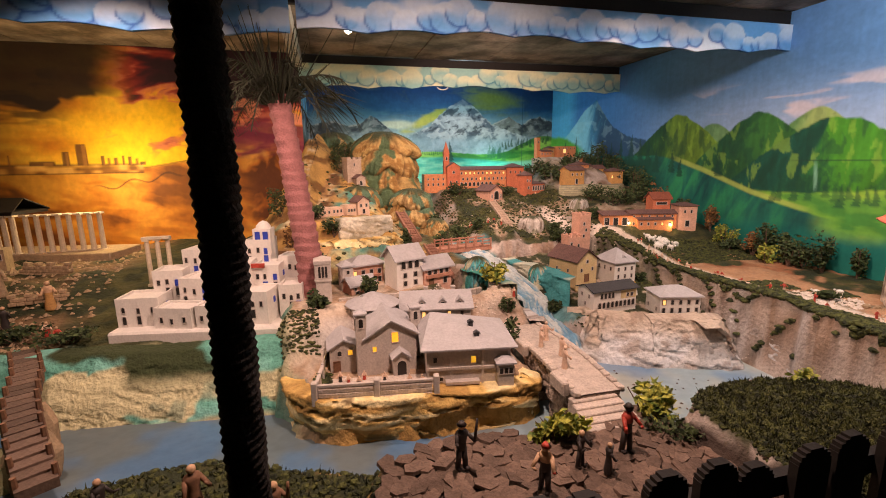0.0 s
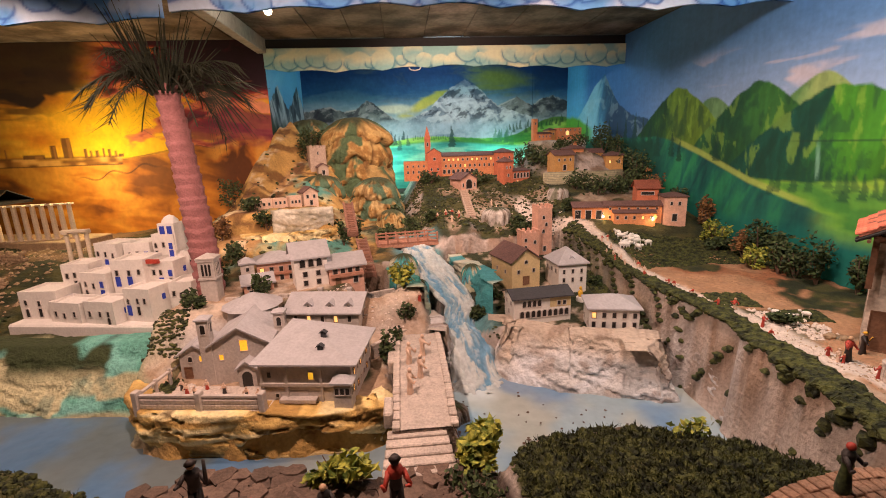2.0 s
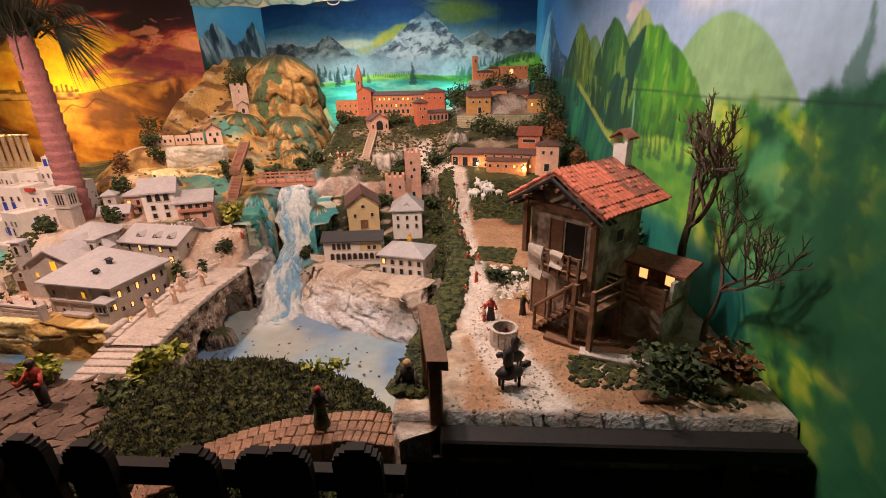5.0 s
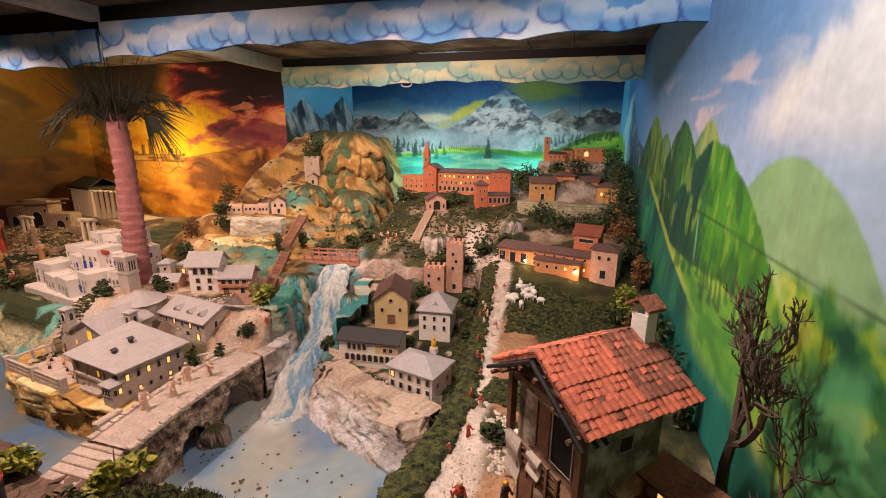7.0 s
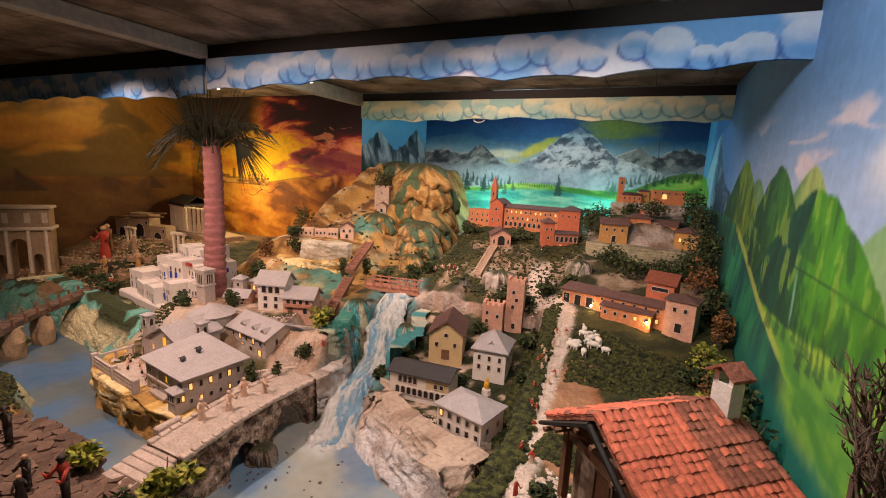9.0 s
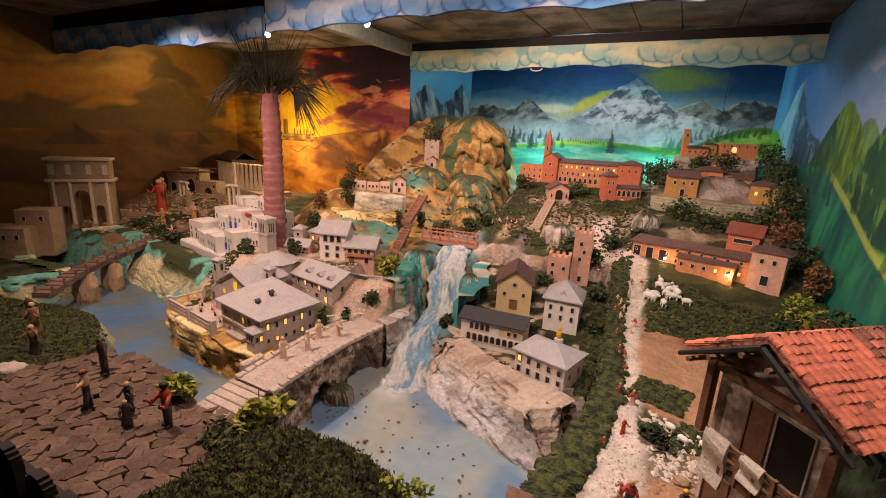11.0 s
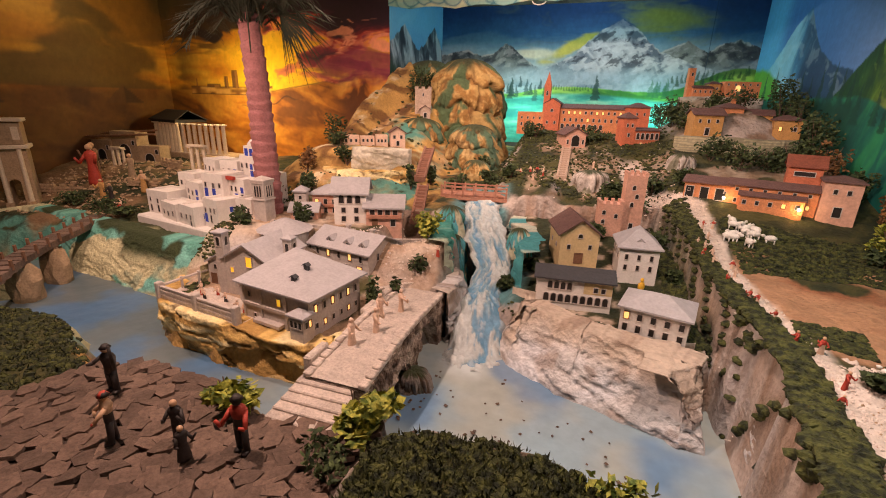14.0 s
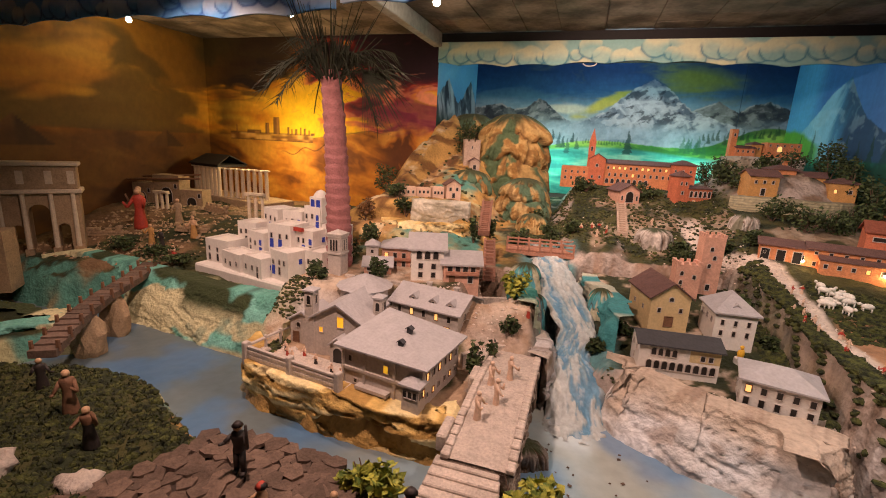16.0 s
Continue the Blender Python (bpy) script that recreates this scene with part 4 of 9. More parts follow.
# front skirt below the display
tagged(link_mesh("display_front", boxm(LEFT, RIGHT, 0.42, 0.44, 0.0, 1.0), M_DARKWOOD), "dark boarded front below the display", "panelling", kind="structure")

# water
WX, WY = np.meshgrid(np.linspace(LEFT + 0.005, 1.75, 300), np.linspace(0.45, 1.35, 120), indexing="ij")
wn = fbm(WX * 6, WY * 6, 131)
wc = mix(np.zeros(WX.shape + (3,)) + np.array(lin(146, 168, 178)), lin(166, 174, 168), smooth01(0.4, 0.65, wn))
# darker and greyer colour towards the left
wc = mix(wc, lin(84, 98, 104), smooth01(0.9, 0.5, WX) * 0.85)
wc = mix(wc, lin(70, 120, 170), smooth01(0.55, 0.7, fbm(WX * 4 + 5, WY * 4, 133)) * 0.6)
wc = mix(wc, lin(196, 206, 206), smooth01(0.10, 0.03, np.hypot(WX - 1.09, (WY - 1.18) * 1.4) + (wn - 0.5) * 0.08))
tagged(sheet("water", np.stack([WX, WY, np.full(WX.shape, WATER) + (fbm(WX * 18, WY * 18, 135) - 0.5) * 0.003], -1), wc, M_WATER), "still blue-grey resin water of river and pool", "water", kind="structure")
# small pond above the lakeside houses
PX, PY = np.meshgrid(np.linspace(0.70, 0.90, 60), np.linspace(1.41, 1.56, 44), indexing="ij")
pn = fbm(PX * 24, PY * 40, 137)
pc = ramp(pn, [(0.3, (86, 132, 158)), (0.5, (150, 182, 194)), (0.7, (206, 216, 214))])
tagged(sheet("pond", np.stack([PX, PY, 1.112 + (pn - 0.5) * 0.006], -1), pc, M_WATER), "small pale blue painted pond between houses and stream", "water", kind="structure")
# falling stream
T, U = np.meshgrid(np.linspace(0, 1, 260), np.linspace(-1, 1, 44), indexing="ij")
RV = np.array(RIVER)
seg = np.clip(T * (len(RV) - 1), 0, len(RV) - 1.0001)
si, sf = seg.astype(int), seg - seg.astype(int)
cx = RV[si, 0] * (1 - sf) + RV[si + 1, 0] * sf
cy = RV[si, 1] * (1 - sf) + RV[si + 1, 1] * sf
half = 0.064 - 0.006 * smooth01(0.45, 0.75, T) + 0.035 * smooth01(0.82, 1.0, T) + 0.02 * smooth01(0.25, 0.0, T) - 0.008 * np.sin(T * 14) + 0.012 * (fbm(T * 12, U * 0 + 3, 140) - 0.5)
SX = cx + half * U * (1 + 0.5 * (fbm(T * 16, np.sign(U) * 3 + 5, 146) - 0.5)) + 0.005 * np.sin(T * 17)
SY = cy - 0.02 * (1 - U * U) * smooth01(0.7, 0.9, T)
strand = fbm(T * 11 + 2.5 * fbm(T * 9, U * 3, 150), U * 3.6 + 3.0 * fbm(T * 10, U * 2.5, 148) + 20, 141)
froth = fbm(T * 46, U * 7 + 30, 149)
SZ = river_level(T) + 0.010 * (1 - U * U) - 0.008 * U ** 4 - 0.012 * smooth01(0.93, 1.0, T) + (strand - 0.5) * 0.024 * smooth01(0.05, 0.25, T) + (froth - 0.5) * 0.016
sc = mix(np.zeros(T.shape + (3,)) + np.array(lin(132, 160, 172)), lin(184, 192, 192), smooth01(0.42, 0.62, strand + 0.08 * smooth01(0.6, 0.9, T)))
sc = mix(sc, lin(86, 142, 178), smooth01(0.52, 0.68, 1 - strand) * 0.75)
sc = mix(sc, lin(226, 226, 218), smooth01(0.58, 0.68, froth) * 0.3)
sc = mix(sc, lin(120, 112, 96), smooth01(0.75, 1.0, np.abs(U)) * smooth01(0.45, 0.6, froth) * 0.7)
tagged(sheet("waterfall", np.stack([SX, SY, SZ], -1), sc, M_STREAM), "white and blue stream tumbling down the rocks into the pool", "waterfall", kind="structure")

# ---- buildings ----
WINDOWS = {}


def window_mesh(w, h, kind):
    """A pane in a thin frame, facing -y, its base centre at the origin. Kinds: d dark, l lit, y yellow lit, b blue, a
    arched dark, c arched lit, o door, k black panel painted as the shade in an opening.
    """
    key = (round(w, 4), round(h, 4), kind)
    if key in WINDOWS:
        return WINDOWS[key]
    bm = bmesh.new()
    arched = kind in "ac"
    pts = [(-w / 2, 0), (w / 2, 0)]
    if arched:
        r = w / 2
        pts += [(r * math.cos(a), h - r + r * math.sin(a)) for a in np.linspace(0, math.pi, 7)]
    else:
        pts += [(w / 2, h), (-w / 2, h)]
    f = bm.faces.new([bm.verts.new((px, -0.0006, pz)) for px, pz in pts])
    f.material_index = 1
    t = min(0.0018, w * 0.14)
    cen = (0, h / 2)
    out = [(px + (t if px > 0 else -t) * (abs(px) > 1e-5), pz + (t if pz > h * 0.5 else -t)) for px, pz in pts]
    vi = [bm.verts.new((px, -0.0022, pz)) for px, pz in pts]
    vo = [bm.verts.new((px, -0.0022, pz)) for px, pz in out]
    vb = [bm.verts.new((px, 0.001, pz)) for px, pz in out]
    vn = [bm.verts.new((px, -0.0006, pz)) for px, pz in pts]
    k = len(pts)
    for i in range(k):
        j = (i + 1) % k
        bm.faces.new((vi[i], vi[j], vo[j], vo[i]))
        bm.faces.new((vo[i], vo[j], vb[j], vb[i]))
        bm.faces.new((vn[i], vn[j], vi[j], vi[i]))
    bmesh.ops.recalc_face_normals(bm, faces=bm.faces[:])
    me = bpy.data.meshes.new("window")
    bm.to_mesh(me)
    bm.free()
    # dark panes give open doorways and arches their inner shade as colour
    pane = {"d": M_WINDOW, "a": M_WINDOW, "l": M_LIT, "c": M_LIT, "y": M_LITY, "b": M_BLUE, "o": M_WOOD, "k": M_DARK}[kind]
    me.materials.append(M_BLUE if kind == "b" else (M_WOOD if kind in "ol" else M_STUCCO))
    me.materials.append(pane)
    WINDOWS[key] = me
    return me


def slab(bm, pts, t):
    """A plate of thickness t on the given upper points."""
    up = [bm.verts.new(p) for p in pts]
    lo = [bm.verts.new((p[0], p[1], p[2] - t)) for p in pts]
    bm.faces.new(up)
    bm.faces.new(lo[::-1])
    k = len(pts)
    for i in range(k):
        bm.faces.new((up[i], lo[i], lo[(i + 1) % k], up[(i + 1) % k]))


def roof_mesh(kind, w, d, h, rh, o, t=0.004):
    bm = bmesh.new()
    a, b = w / 2 + o, d / 2 + o
    drop = rh * o / (w / 2 if kind == "gy" else d / 2)
    e, top = h - drop + t, h + rh + t
    if kind == "gy":
        slab(bm, [(-a, -b, e), (0, -b, top), (0, b, top), (-a, b, e)], t)
        slab(bm, [(0, -b, top), (a, -b, e), (a, b, e), (0, b, top)], t)
    elif kind == "gx":
        slab(bm, [(-a, -b, e), (a, -b, e), (a, 0, top), (-a, 0, top)], t)
        slab(bm, [(-a, 0, top), (a, 0, top), (a, b, e), (-a, b, e)], t)
    elif kind == "hip":
        e = h + t
        r = max(0.0, (w - d) / 2)
        q = max(0.0, (d - w) / 2)
        p0, p1 = ((-r, 0, top), (r, 0, top)) if w >= d else ((0, -q, top), (0, q, top))
        if w >= d:
            slab(bm, [(-a, -b, e), (a, -b, e), p1, p0] if r > 1e-4 else [(-a, -b, e), (a, -b, e), p0], t)
            slab(bm, [(a, b, e), (-a, b, e), p0, p1] if r > 1e-4 else [(a, b, e), (-a, b, e), p0], t)
            slab(bm, [(a, -b, e), (a, b, e), p1], t)
            slab(bm, [(-a, b, e), (-a, -b, e), p0], t)
        else:
            slab(bm, [(-a, b, e), (-a, -b, e), p0, p1], t)
            slab(bm, [(a, -b, e), (a, b, e), p1, p0], t)
            slab(bm, [(-a, -b, e), (a, -b, e), p0], t)
            slab(bm, [(a, b, e), (-a, b, e), p1], t)
    elif kind == "shed":
        slab(bm, [(-a, -b, h + t), (a, -b, h + t), (a, b, h + rh + t), (-a, b, h + rh + t)], t)
    elif kind == "flat":
        slab(bm, [(-a, -b, h + t), (a, -b, h + t), (a, b, h + t), (-a, b, h + t)], t)
    bmesh.ops.recalc_face_normals(bm, faces=bm.faces[:])
    return bm


def wall_mesh(kind, w, d, h, rh, base=0.03):
    bm = bmesh.new()
    a, b = w / 2, d / 2
    if kind == "gy":
        prof = [(-a, -base), (a, -base), (a, h), (0, h + rh), (-a, h)]
        f = [bm.verts.new((px, -b, pz)) for px, pz in prof]
        k = [bm.verts.new((px, b, pz)) for px, pz in prof]
    elif kind == "gx":
        prof = [(-b, -base), (b, -base), (b, h), (0, h + rh), (-b, h)]
        f = [bm.verts.new((-a, py, pz)) for py, pz in prof]
        k = [bm.verts.new((a, py, pz)) for py, pz in prof]
    elif kind == "shed":
        prof = [(-b, -base), (b, -base), (b, h + rh), (-b, h)]
        f = [bm.verts.new((-a, py, pz)) for py, pz in prof]
        k = [bm.verts.new((a, py, pz)) for py, pz in prof]
    else:
        box(bm, -a, a, -b, b, -base, h)
        return bm
    n = len(prof)
    bm.faces.new(f)
    bm.faces.new(k[::-1])
    for i in range(n):
        bm.faces.new((f[i], k[i], k[(i + 1) % n], f[(i + 1) % n]))
    bmesh.ops.recalc_face_normals(bm, faces=bm.faces[:])
    return bm


SIDES = {"F": 0, "R": 90, "B": 180, "L": -90}


def put_window(home, side, u, z, w, h, kind, hw, hd, name="window"):
    off = hd / 2 if side in "FB" else hw / 2
    m = pose(0, 0, 0, 0, 0, SIDES[side]) @ pose(u, -off, z)
    return share("doorway" if kind in "ok" else name, window_mesh(w, h, kind), home, m, {"l": "warmly lit window", "y": "yellow lit window", "c": "warmly lit arched window", "b": "blue painted shutter"}.get(kind, ""))


def block(home, x, y, z, w, d, h, roof, rh, wall, cover, over=0.006, windows=(), rz=0, base=0.03, chimneys=()):
    """One building volume under the thing home, with its roof, windows and chimneys."""
    body = part("wall", wall_mesh(roof, w, d, h, rh, base), wall, home)
    body.matrix_local = pose(x, y, z, 0, 0, rz)
    if roof != "none":
        top = part("roof", roof_mesh(roof, w, d, h, rh, over), cover, body)
    for side, u, wz, ww, wh, kind in windows:
        put_window(body, side, u, wz, ww, wh, kind, w, d)
    for cxx, cyy, cz in chimneys:
        bm = boxm(cxx - 0.006, cxx + 0.006, cyy - 0.005, cyy + 0.005, cz - 0.02, cz + 0.012)
        box(bm, cxx - 0.008, cxx + 0.008, cyy - 0.007, cyy + 0.007, cz + 0.012, cz + 0.016)
        part("chimney", bm, wall, body)
    return body


def row(side, n, span, z, w, h, kinds="d", shift=0.0):
    """n windows evenly along a side."""
    return [(side, shift + (i - (n - 1) / 2) * span / max(1, n - 1), z, w, h, kinds[i % len(kinds)]) for i in range(n)]


def building(name, label, x, y, z, rz, group="model houses of the village"):
    return thing(name, pose(x, y, z, 0, 0, rz), label, "model house", group)


# right-hand village
h = building("arcaded_house", "white and cream model house with charcoal roof and two arcades", 1.312, 1.398, 1.074, 5)
block(h, 0, 0, 0, 0.185, 0.088, 0.070, "gx", 0.016, M_WHITE, M_DARKROOF, 0.008,
      row("F", 4, 0.048, 0.041, 0.011, 0.020, "a", -0.035) + row("F", 9, 0.145, 0.006, 0.0125, 0.022, "a", 0.006) + row("F", 2, 0.018, 0.040, 0.010, 0.013, "d", 0.062) + row("L", 2, 0.04, 0.042, 0.007, 0.013) + row("L", 1, 0, 0.012, 0.007, 0.013))
part("stucco_panel", boxm(0.024, 0.0922, -0.04435, -0.040, 0.034, 0.0695), M_CREAM, h, "cream yellow stucco bay")
h = building("grey_roof_house", "white two-storey model house with grey hipped roof", 1.503, 1.292, 1.068, -14)
block(h, 0, 0, 0, 0.138, 0.105, 0.066, "hip", 0.026, M_WHITE, M_GREYROOF, 0.008,
      row("F", 5, 0.112, 0.040, 0.010, 0.016, "lddddd") + row("F", 5, 0.112, 0.010, 0.010, 0.018) + row("R", 2, 0.05, 0.026, 0.008, 0.013) + row("L", 2, 0.06, 0.012, 0.008, 0.013))
h = building("yellow_chapel_house", "cream yellow gabled model house with brown tiled roof", 1.294, 1.612, 1.122, 16)
block(h, 0, 0, 0, 0.110, 0.150, 0.090, "gy", 0.040, M_CREAM, M_BROWNROOF, 0.008,
      [("F", 0, 0.078, 0.012, 0.012, "a"), ("F", 0, 0.004, 0.022, 0.028, "o"), ("F", -0.03, 0.045, 0.009, 0.013, "d"), ("F", 0.03, 0.045, 0.009, 0.013, "d")] + row("L", 2, 0.06, 0.04, 0.008, 0.012))
h = building("white_villa", "white model villa with grey hipped roof and dormer", 1.468, 1.575, 1.122, 5)
block(h, 0, 0, 0, 0.102, 0.112, 0.072, "hip", 0.048, M_WHITE, M_GREYROOF, 0.008,
      row("F", 3, 0.064, 0.040, 0.008, 0.015) + row("F", 3, 0.064, 0.010, 0.008, 0.015) + row("L", 3, 0.07, 0.040, 0.008, 0.015) + row("R", 2, 0.05, 0.040, 0.008, 0.015))
block(h, 0, -0.03, 0.066, 0.018, 0.03, 0.022, "gy", 0.008, M_WHITE, M_GREYROOF, 0.003, [("F", 0, 0.010, 0.007, 0.009, "d")])


def crenels(home, w, d, z, mat, n=4):
    s = w / (2 * n - 1)
    me = None
    for sx, sy in ((0, -1), (0, 1), (-1, 0), (1, 0)):
        for i in range(n):
            u = (i - (n - 1) / 2) * 2 * s
            px, py = (u, sy * (d / 2 - 0.003)) if sx == 0 else (sx * (w / 2 - 0.003), u * d / w)
            if me is None:
                first = part("merlon", boxm(-s / 2, s / 2, -0.004, 0.004, -0.002, 0.011), mat, home)
                me = first.data
                first.matrix_local = pose(px, py, z)
            else:
                share("merlon", me, home, pose(px, py, z, 0, 0, 0 if sx == 0 else 90))


h = building("watchtower", "pink brick crenellated tower with a lower keep", 1.452, 1.83, 1.165, 8)
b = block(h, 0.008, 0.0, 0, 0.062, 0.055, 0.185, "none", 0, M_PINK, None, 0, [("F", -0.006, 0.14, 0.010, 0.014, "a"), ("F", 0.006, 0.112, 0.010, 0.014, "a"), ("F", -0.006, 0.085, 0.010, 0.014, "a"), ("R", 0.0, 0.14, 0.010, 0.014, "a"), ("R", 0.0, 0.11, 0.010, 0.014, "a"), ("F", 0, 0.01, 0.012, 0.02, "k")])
crenels(b, 0.062, 0.055, 0.185, M_PINK)
b = block(h, -0.065, -0.03, 0, 0.075, 0.05, 0.095, "none", 0, M_PINK, None, 0, [("F", -0.02, 0.06, 0.010, 0.014, "a"), ("F", -0.02, 0.03, 0.010, 0.014, "a"), ("F", 0.018, 0.05, 0.010, 0.014, "a")])
crenels(b, 0.075, 0.05, 0.095, M_PINK)

# farm at the meadow
h = building("brick_farmstead", "long orange brick farmstead with dark roofs and lamp-lit walls", 1.832, 1.868, 1.274, -15.5)
block(h, -0.15, 0.0, 0, 0.13, 0.07, 0.058, "shed", 0.012, M_BRICK, M_BROWNROOF, 0.008, row("F", 3, 0.084, 0.010, 0.022, 0.036, "k", -0.006) + row("F", 2, 0.1, 0.03, 0.006, 0.009))
block(h, 0.02, 0.0, 0, 0.22, 0.07, 0.066, "gx", 0.012, M_BRICK, M_BROWNROOF, 0.008, row("F", 6, 0.18, 0.048, 0.008, 0.009) + row("F", 7, 0.18, 0.012, 0.008, 0.012, "ddddddl"))
block(h, 0.02, -0.048, 0, 0.16, 0.03, 0.038, "shed", 0.010, M_BRICK, M_BROWNROOF, 0.005, row("F", 5, 0.13, 0.014, 0.009, 0.012, "dddldd"))
block(h, 0.175, -0.01, 0, 0.085, 0.08, 0.10, "hip", 0.014, M_PINK, M_BROWNROOF, 0.006, row("F", 2, 0.03, 0.068, 0.009, 0.013) + row("F", 1, 0, 0.004, 0.018, 0.028, "k"))
block(h, 0.09, 0.08, 0, 0.085, 0.08, 0.13, "gx", 0.026, M_BRICKD, M_REDROOF, 0.008, [("F", 0, 0.10, 0.05, 0.012, "d")])

# castle
h = building("castle", "red brick hilltop castle with church spire and lit windows", 1.225, 2.73, 1.435, -2)
block(h, -0.255, 0.0, 0, 0.15, 0.09, 0.085, "none", 0, M_BRICK, None, 0, row("F", 4, 0.1, 0.05, 0.008, 0.012) + row("F", 4, 0.1, 0.015, 0.010, 0.016, "a"))
block(h, -0.14, -0.01, 0, 0.085, 0.12, 0.13, "gy", 0.025, M_BRICKD, M_BROWNROOF, 0.005, [("F", 0, 0.09, 0.014, 0.014, "a"), ("F", -0.02, 0.03, 0.010, 0.014, "a"), ("F", 0.02, 0.03, 0.010, 0.014, "a")])
b = block(h, -0.178, -0.02, 0, 0.034, 0.034, 0.21, "hip", 0.075, M_BRICKD, M_BRICKD, 0.002, [("F", 0, 0.17, 0.010, 0.022, "a"), ("R", 0, 0.17, 0.010, 0.022, "a"), ("L", 0, 0.17, 0.010, 0.022, "a")])
block(h, 0.08, 0.0, 0, 0.36, 0.09, 0.11, "gx", 0.018, M_BRICK, M_BROWNROOF, 0.006, row("F", 12, 0.32, 0.082, 0.010, 0.013, "dlllddllddld") + row("F", 11, 0.30, 0.045, 0.010, 0.016, "addaldaadad") + row("F", 8, 0.2, 0.008, 0.016, 0.024, "a", -0.06))
block(h, 0.29, -0.01, 0, 0.12, 0.10, 0.12, "hip", 0.022, M_BRICKD, M_BROWNROOF, 0.006, row("F", 3, 0.07, 0.085, 0.008, 0.012) + row("R", 2, 0.05, 0.085, 0.008, 0.012))
h.scale = (0.93, 1.0, 0.97)
h = building("castle_gatehouse", "red brick tower house with an arched loggia below the castle", 1.475, 2.42, 1.385, 24)
block(h, -0.04, 0, 0, 0.055, 0.06, 0.125, "hip", 0.022, M_BRICKD, M_BROWNROOF, 0.005, [("F", -0.01, 0.09, 0.008, 0.014, "a"), ("F", 0.012, 0.09, 0.008, 0.014, "a"), ("F", 0, 0.05, 0.010, 0.014, "d")])
block(h, 0.045, 0, 0, 0.11, 0.06, 0.075, "shed", 0.008, M_BRICKD, M_BROWNROOF, 0.005, row("F", 5, 0.085, 0.040, 0.013, 0.026, "a") + row("F", 2, 0.05, 0.004, 0.012, 0.022, "cd"))
h = building("hill_chapel", "small pink chapel with open arched porch above white stairs", 1.215, 2.375, 1.384, 24)
block(h, 0, 0, 0, 0.092, 0.11, 0.052, "gy", 0.028, M_PINK, M_BROWNROOF, 0.007, [("F", 0, 0.004, 0.034, 0.046, "a"), ("F", -0.034, 0.012, 0.008, 0.02, "a"), ("F", 0.034, 0.012, 0.008, 0.02, "a")] + row("R", 3, 0.07, 0.01, 0.014, 0.03, "a"))

# hill town
h = building("hill_houses", "cluster of ochre model houses on the rocky hill", 1.77, 2.40, 1.455, 10)
block(h, -0.03, 0, 0, 0.085, 0.07, 0.065, "gx", 0.016, M_OCHRE, M_BROWNROOF, 0.006, row("F", 3, 0.05, 0.04, 0.007, 0.010) + [("F", 0, 0.002, 0.012, 0.022, "k")])
block(h, 0.055, 0.06, 0, 0.07, 0.06, 0.085, "hip", 0.014, M_BRICK, M_BROWNROOF, 0.006, row("F", 3, 0.04, 0.055, 0.007, 0.010), chimneys=((0.01, 0, 0.10),))
h.scale = (1.3, 1.2, 1.25)
h = building("ochre_barns", "ochre model barns with ruined roofs on the hill", 1.985, 2.43, 1.45, -6)
block(h, -0.04, 0.05, 0, 0.075, 0.06, 0.075, "gx", 0.014, M_OCHRE, M_BROWNROOF, 0.006, row("F", 3, 0.05, 0.045, 0.007, 0.010))
block(h, 0.035, 0, 0, 0.075, 0.06, 0.06, "hip", 0.014, M_OCHRE, M_BROWNROOF, 0.006, row("F", 2, 0.04, 0.028, 0.008, 0.012, "ld"))
h.scale = (1.2, 1.2, 1.2)
h = building("hilltop_fort", "orange hilltop village with slim ruined tower and one lit window", 1.87, 2.86, 1.615, 12)
block(h, -0.155, 0.0, 0, 0.028, 0.028, 0.125, "none", 0, M_BRICK, None, 0, [("F", 0, 0.09, 0.008, 0.014, "a")])
block(h, -0.10, 0.0, 0, 0.09, 0.06, 0.035, "gx", 0.010, M_BRICK, M_BROWNROOF, 0.004, row("F", 4, 0.07, 0.015, 0.007, 0.010))
block(h, -0.04, 0.02, 0, 0.05, 0.06, 0.055, "hip", 0.012, M_OCHRE, M_BROWNROOF, 0.004, row("F", 2, 0.02, 0.03, 0.007, 0.010))
block(h, 0.075, 0.0, 0, 0.16, 0.06, 0.068, "none", 0, M_BRICK, None, 0, [("F", -0.02, 0.025, 0.022, 0.026, "c")] + row("F", 5, 0.13, 0.05, 0.007, 0.009))

# front complex on the island
h = building("lakeside_palace", "grey timbered model house with wide grey hipped roof", 0.680, 1.118, 1.045, -9)
B = block(h, 0, 0, 0, 0.212, 0.176, 0.095, "none", 0, M_STUCCO, None, 0,
          [("F", -0.085, 0.060, 0.009, 0.014, "d"), ("F", 0.012, 0.056, 0.012, 0.018, "y"), ("F", -0.07, 0.010, 0.008, 0.01, "d")] + row("R", 6, 0.14, 0.058, 0.009, 0.018, "ldldld") + row("R", 6, 0.14, 0.018, 0.008, 0.013, "dlddld"))
bm = bmesh.new()
a, bb, e = 0.122, 0.103, 0.099
tip = (-0.085, 0.070, 0.140)
corners = [(-a, -bb), (a, -bb), (a, bb), (-a, bb)]
low, high = [bm.verts.new((*p, e - 0.004)) for p in corners], [bm.verts.new((*p, e)) for p in corners]
peak = bm.verts.new(tip)
bm.faces.new(low[::-1])
for i in range(4):
    bm.faces.new((low[i], low[(i + 1) % 4], high[(i + 1) % 4], high[i]))
    bm.faces.new((high[i], high[(i + 1) % 4], peak))
part("roof", bm, M_GREYROOF, B)
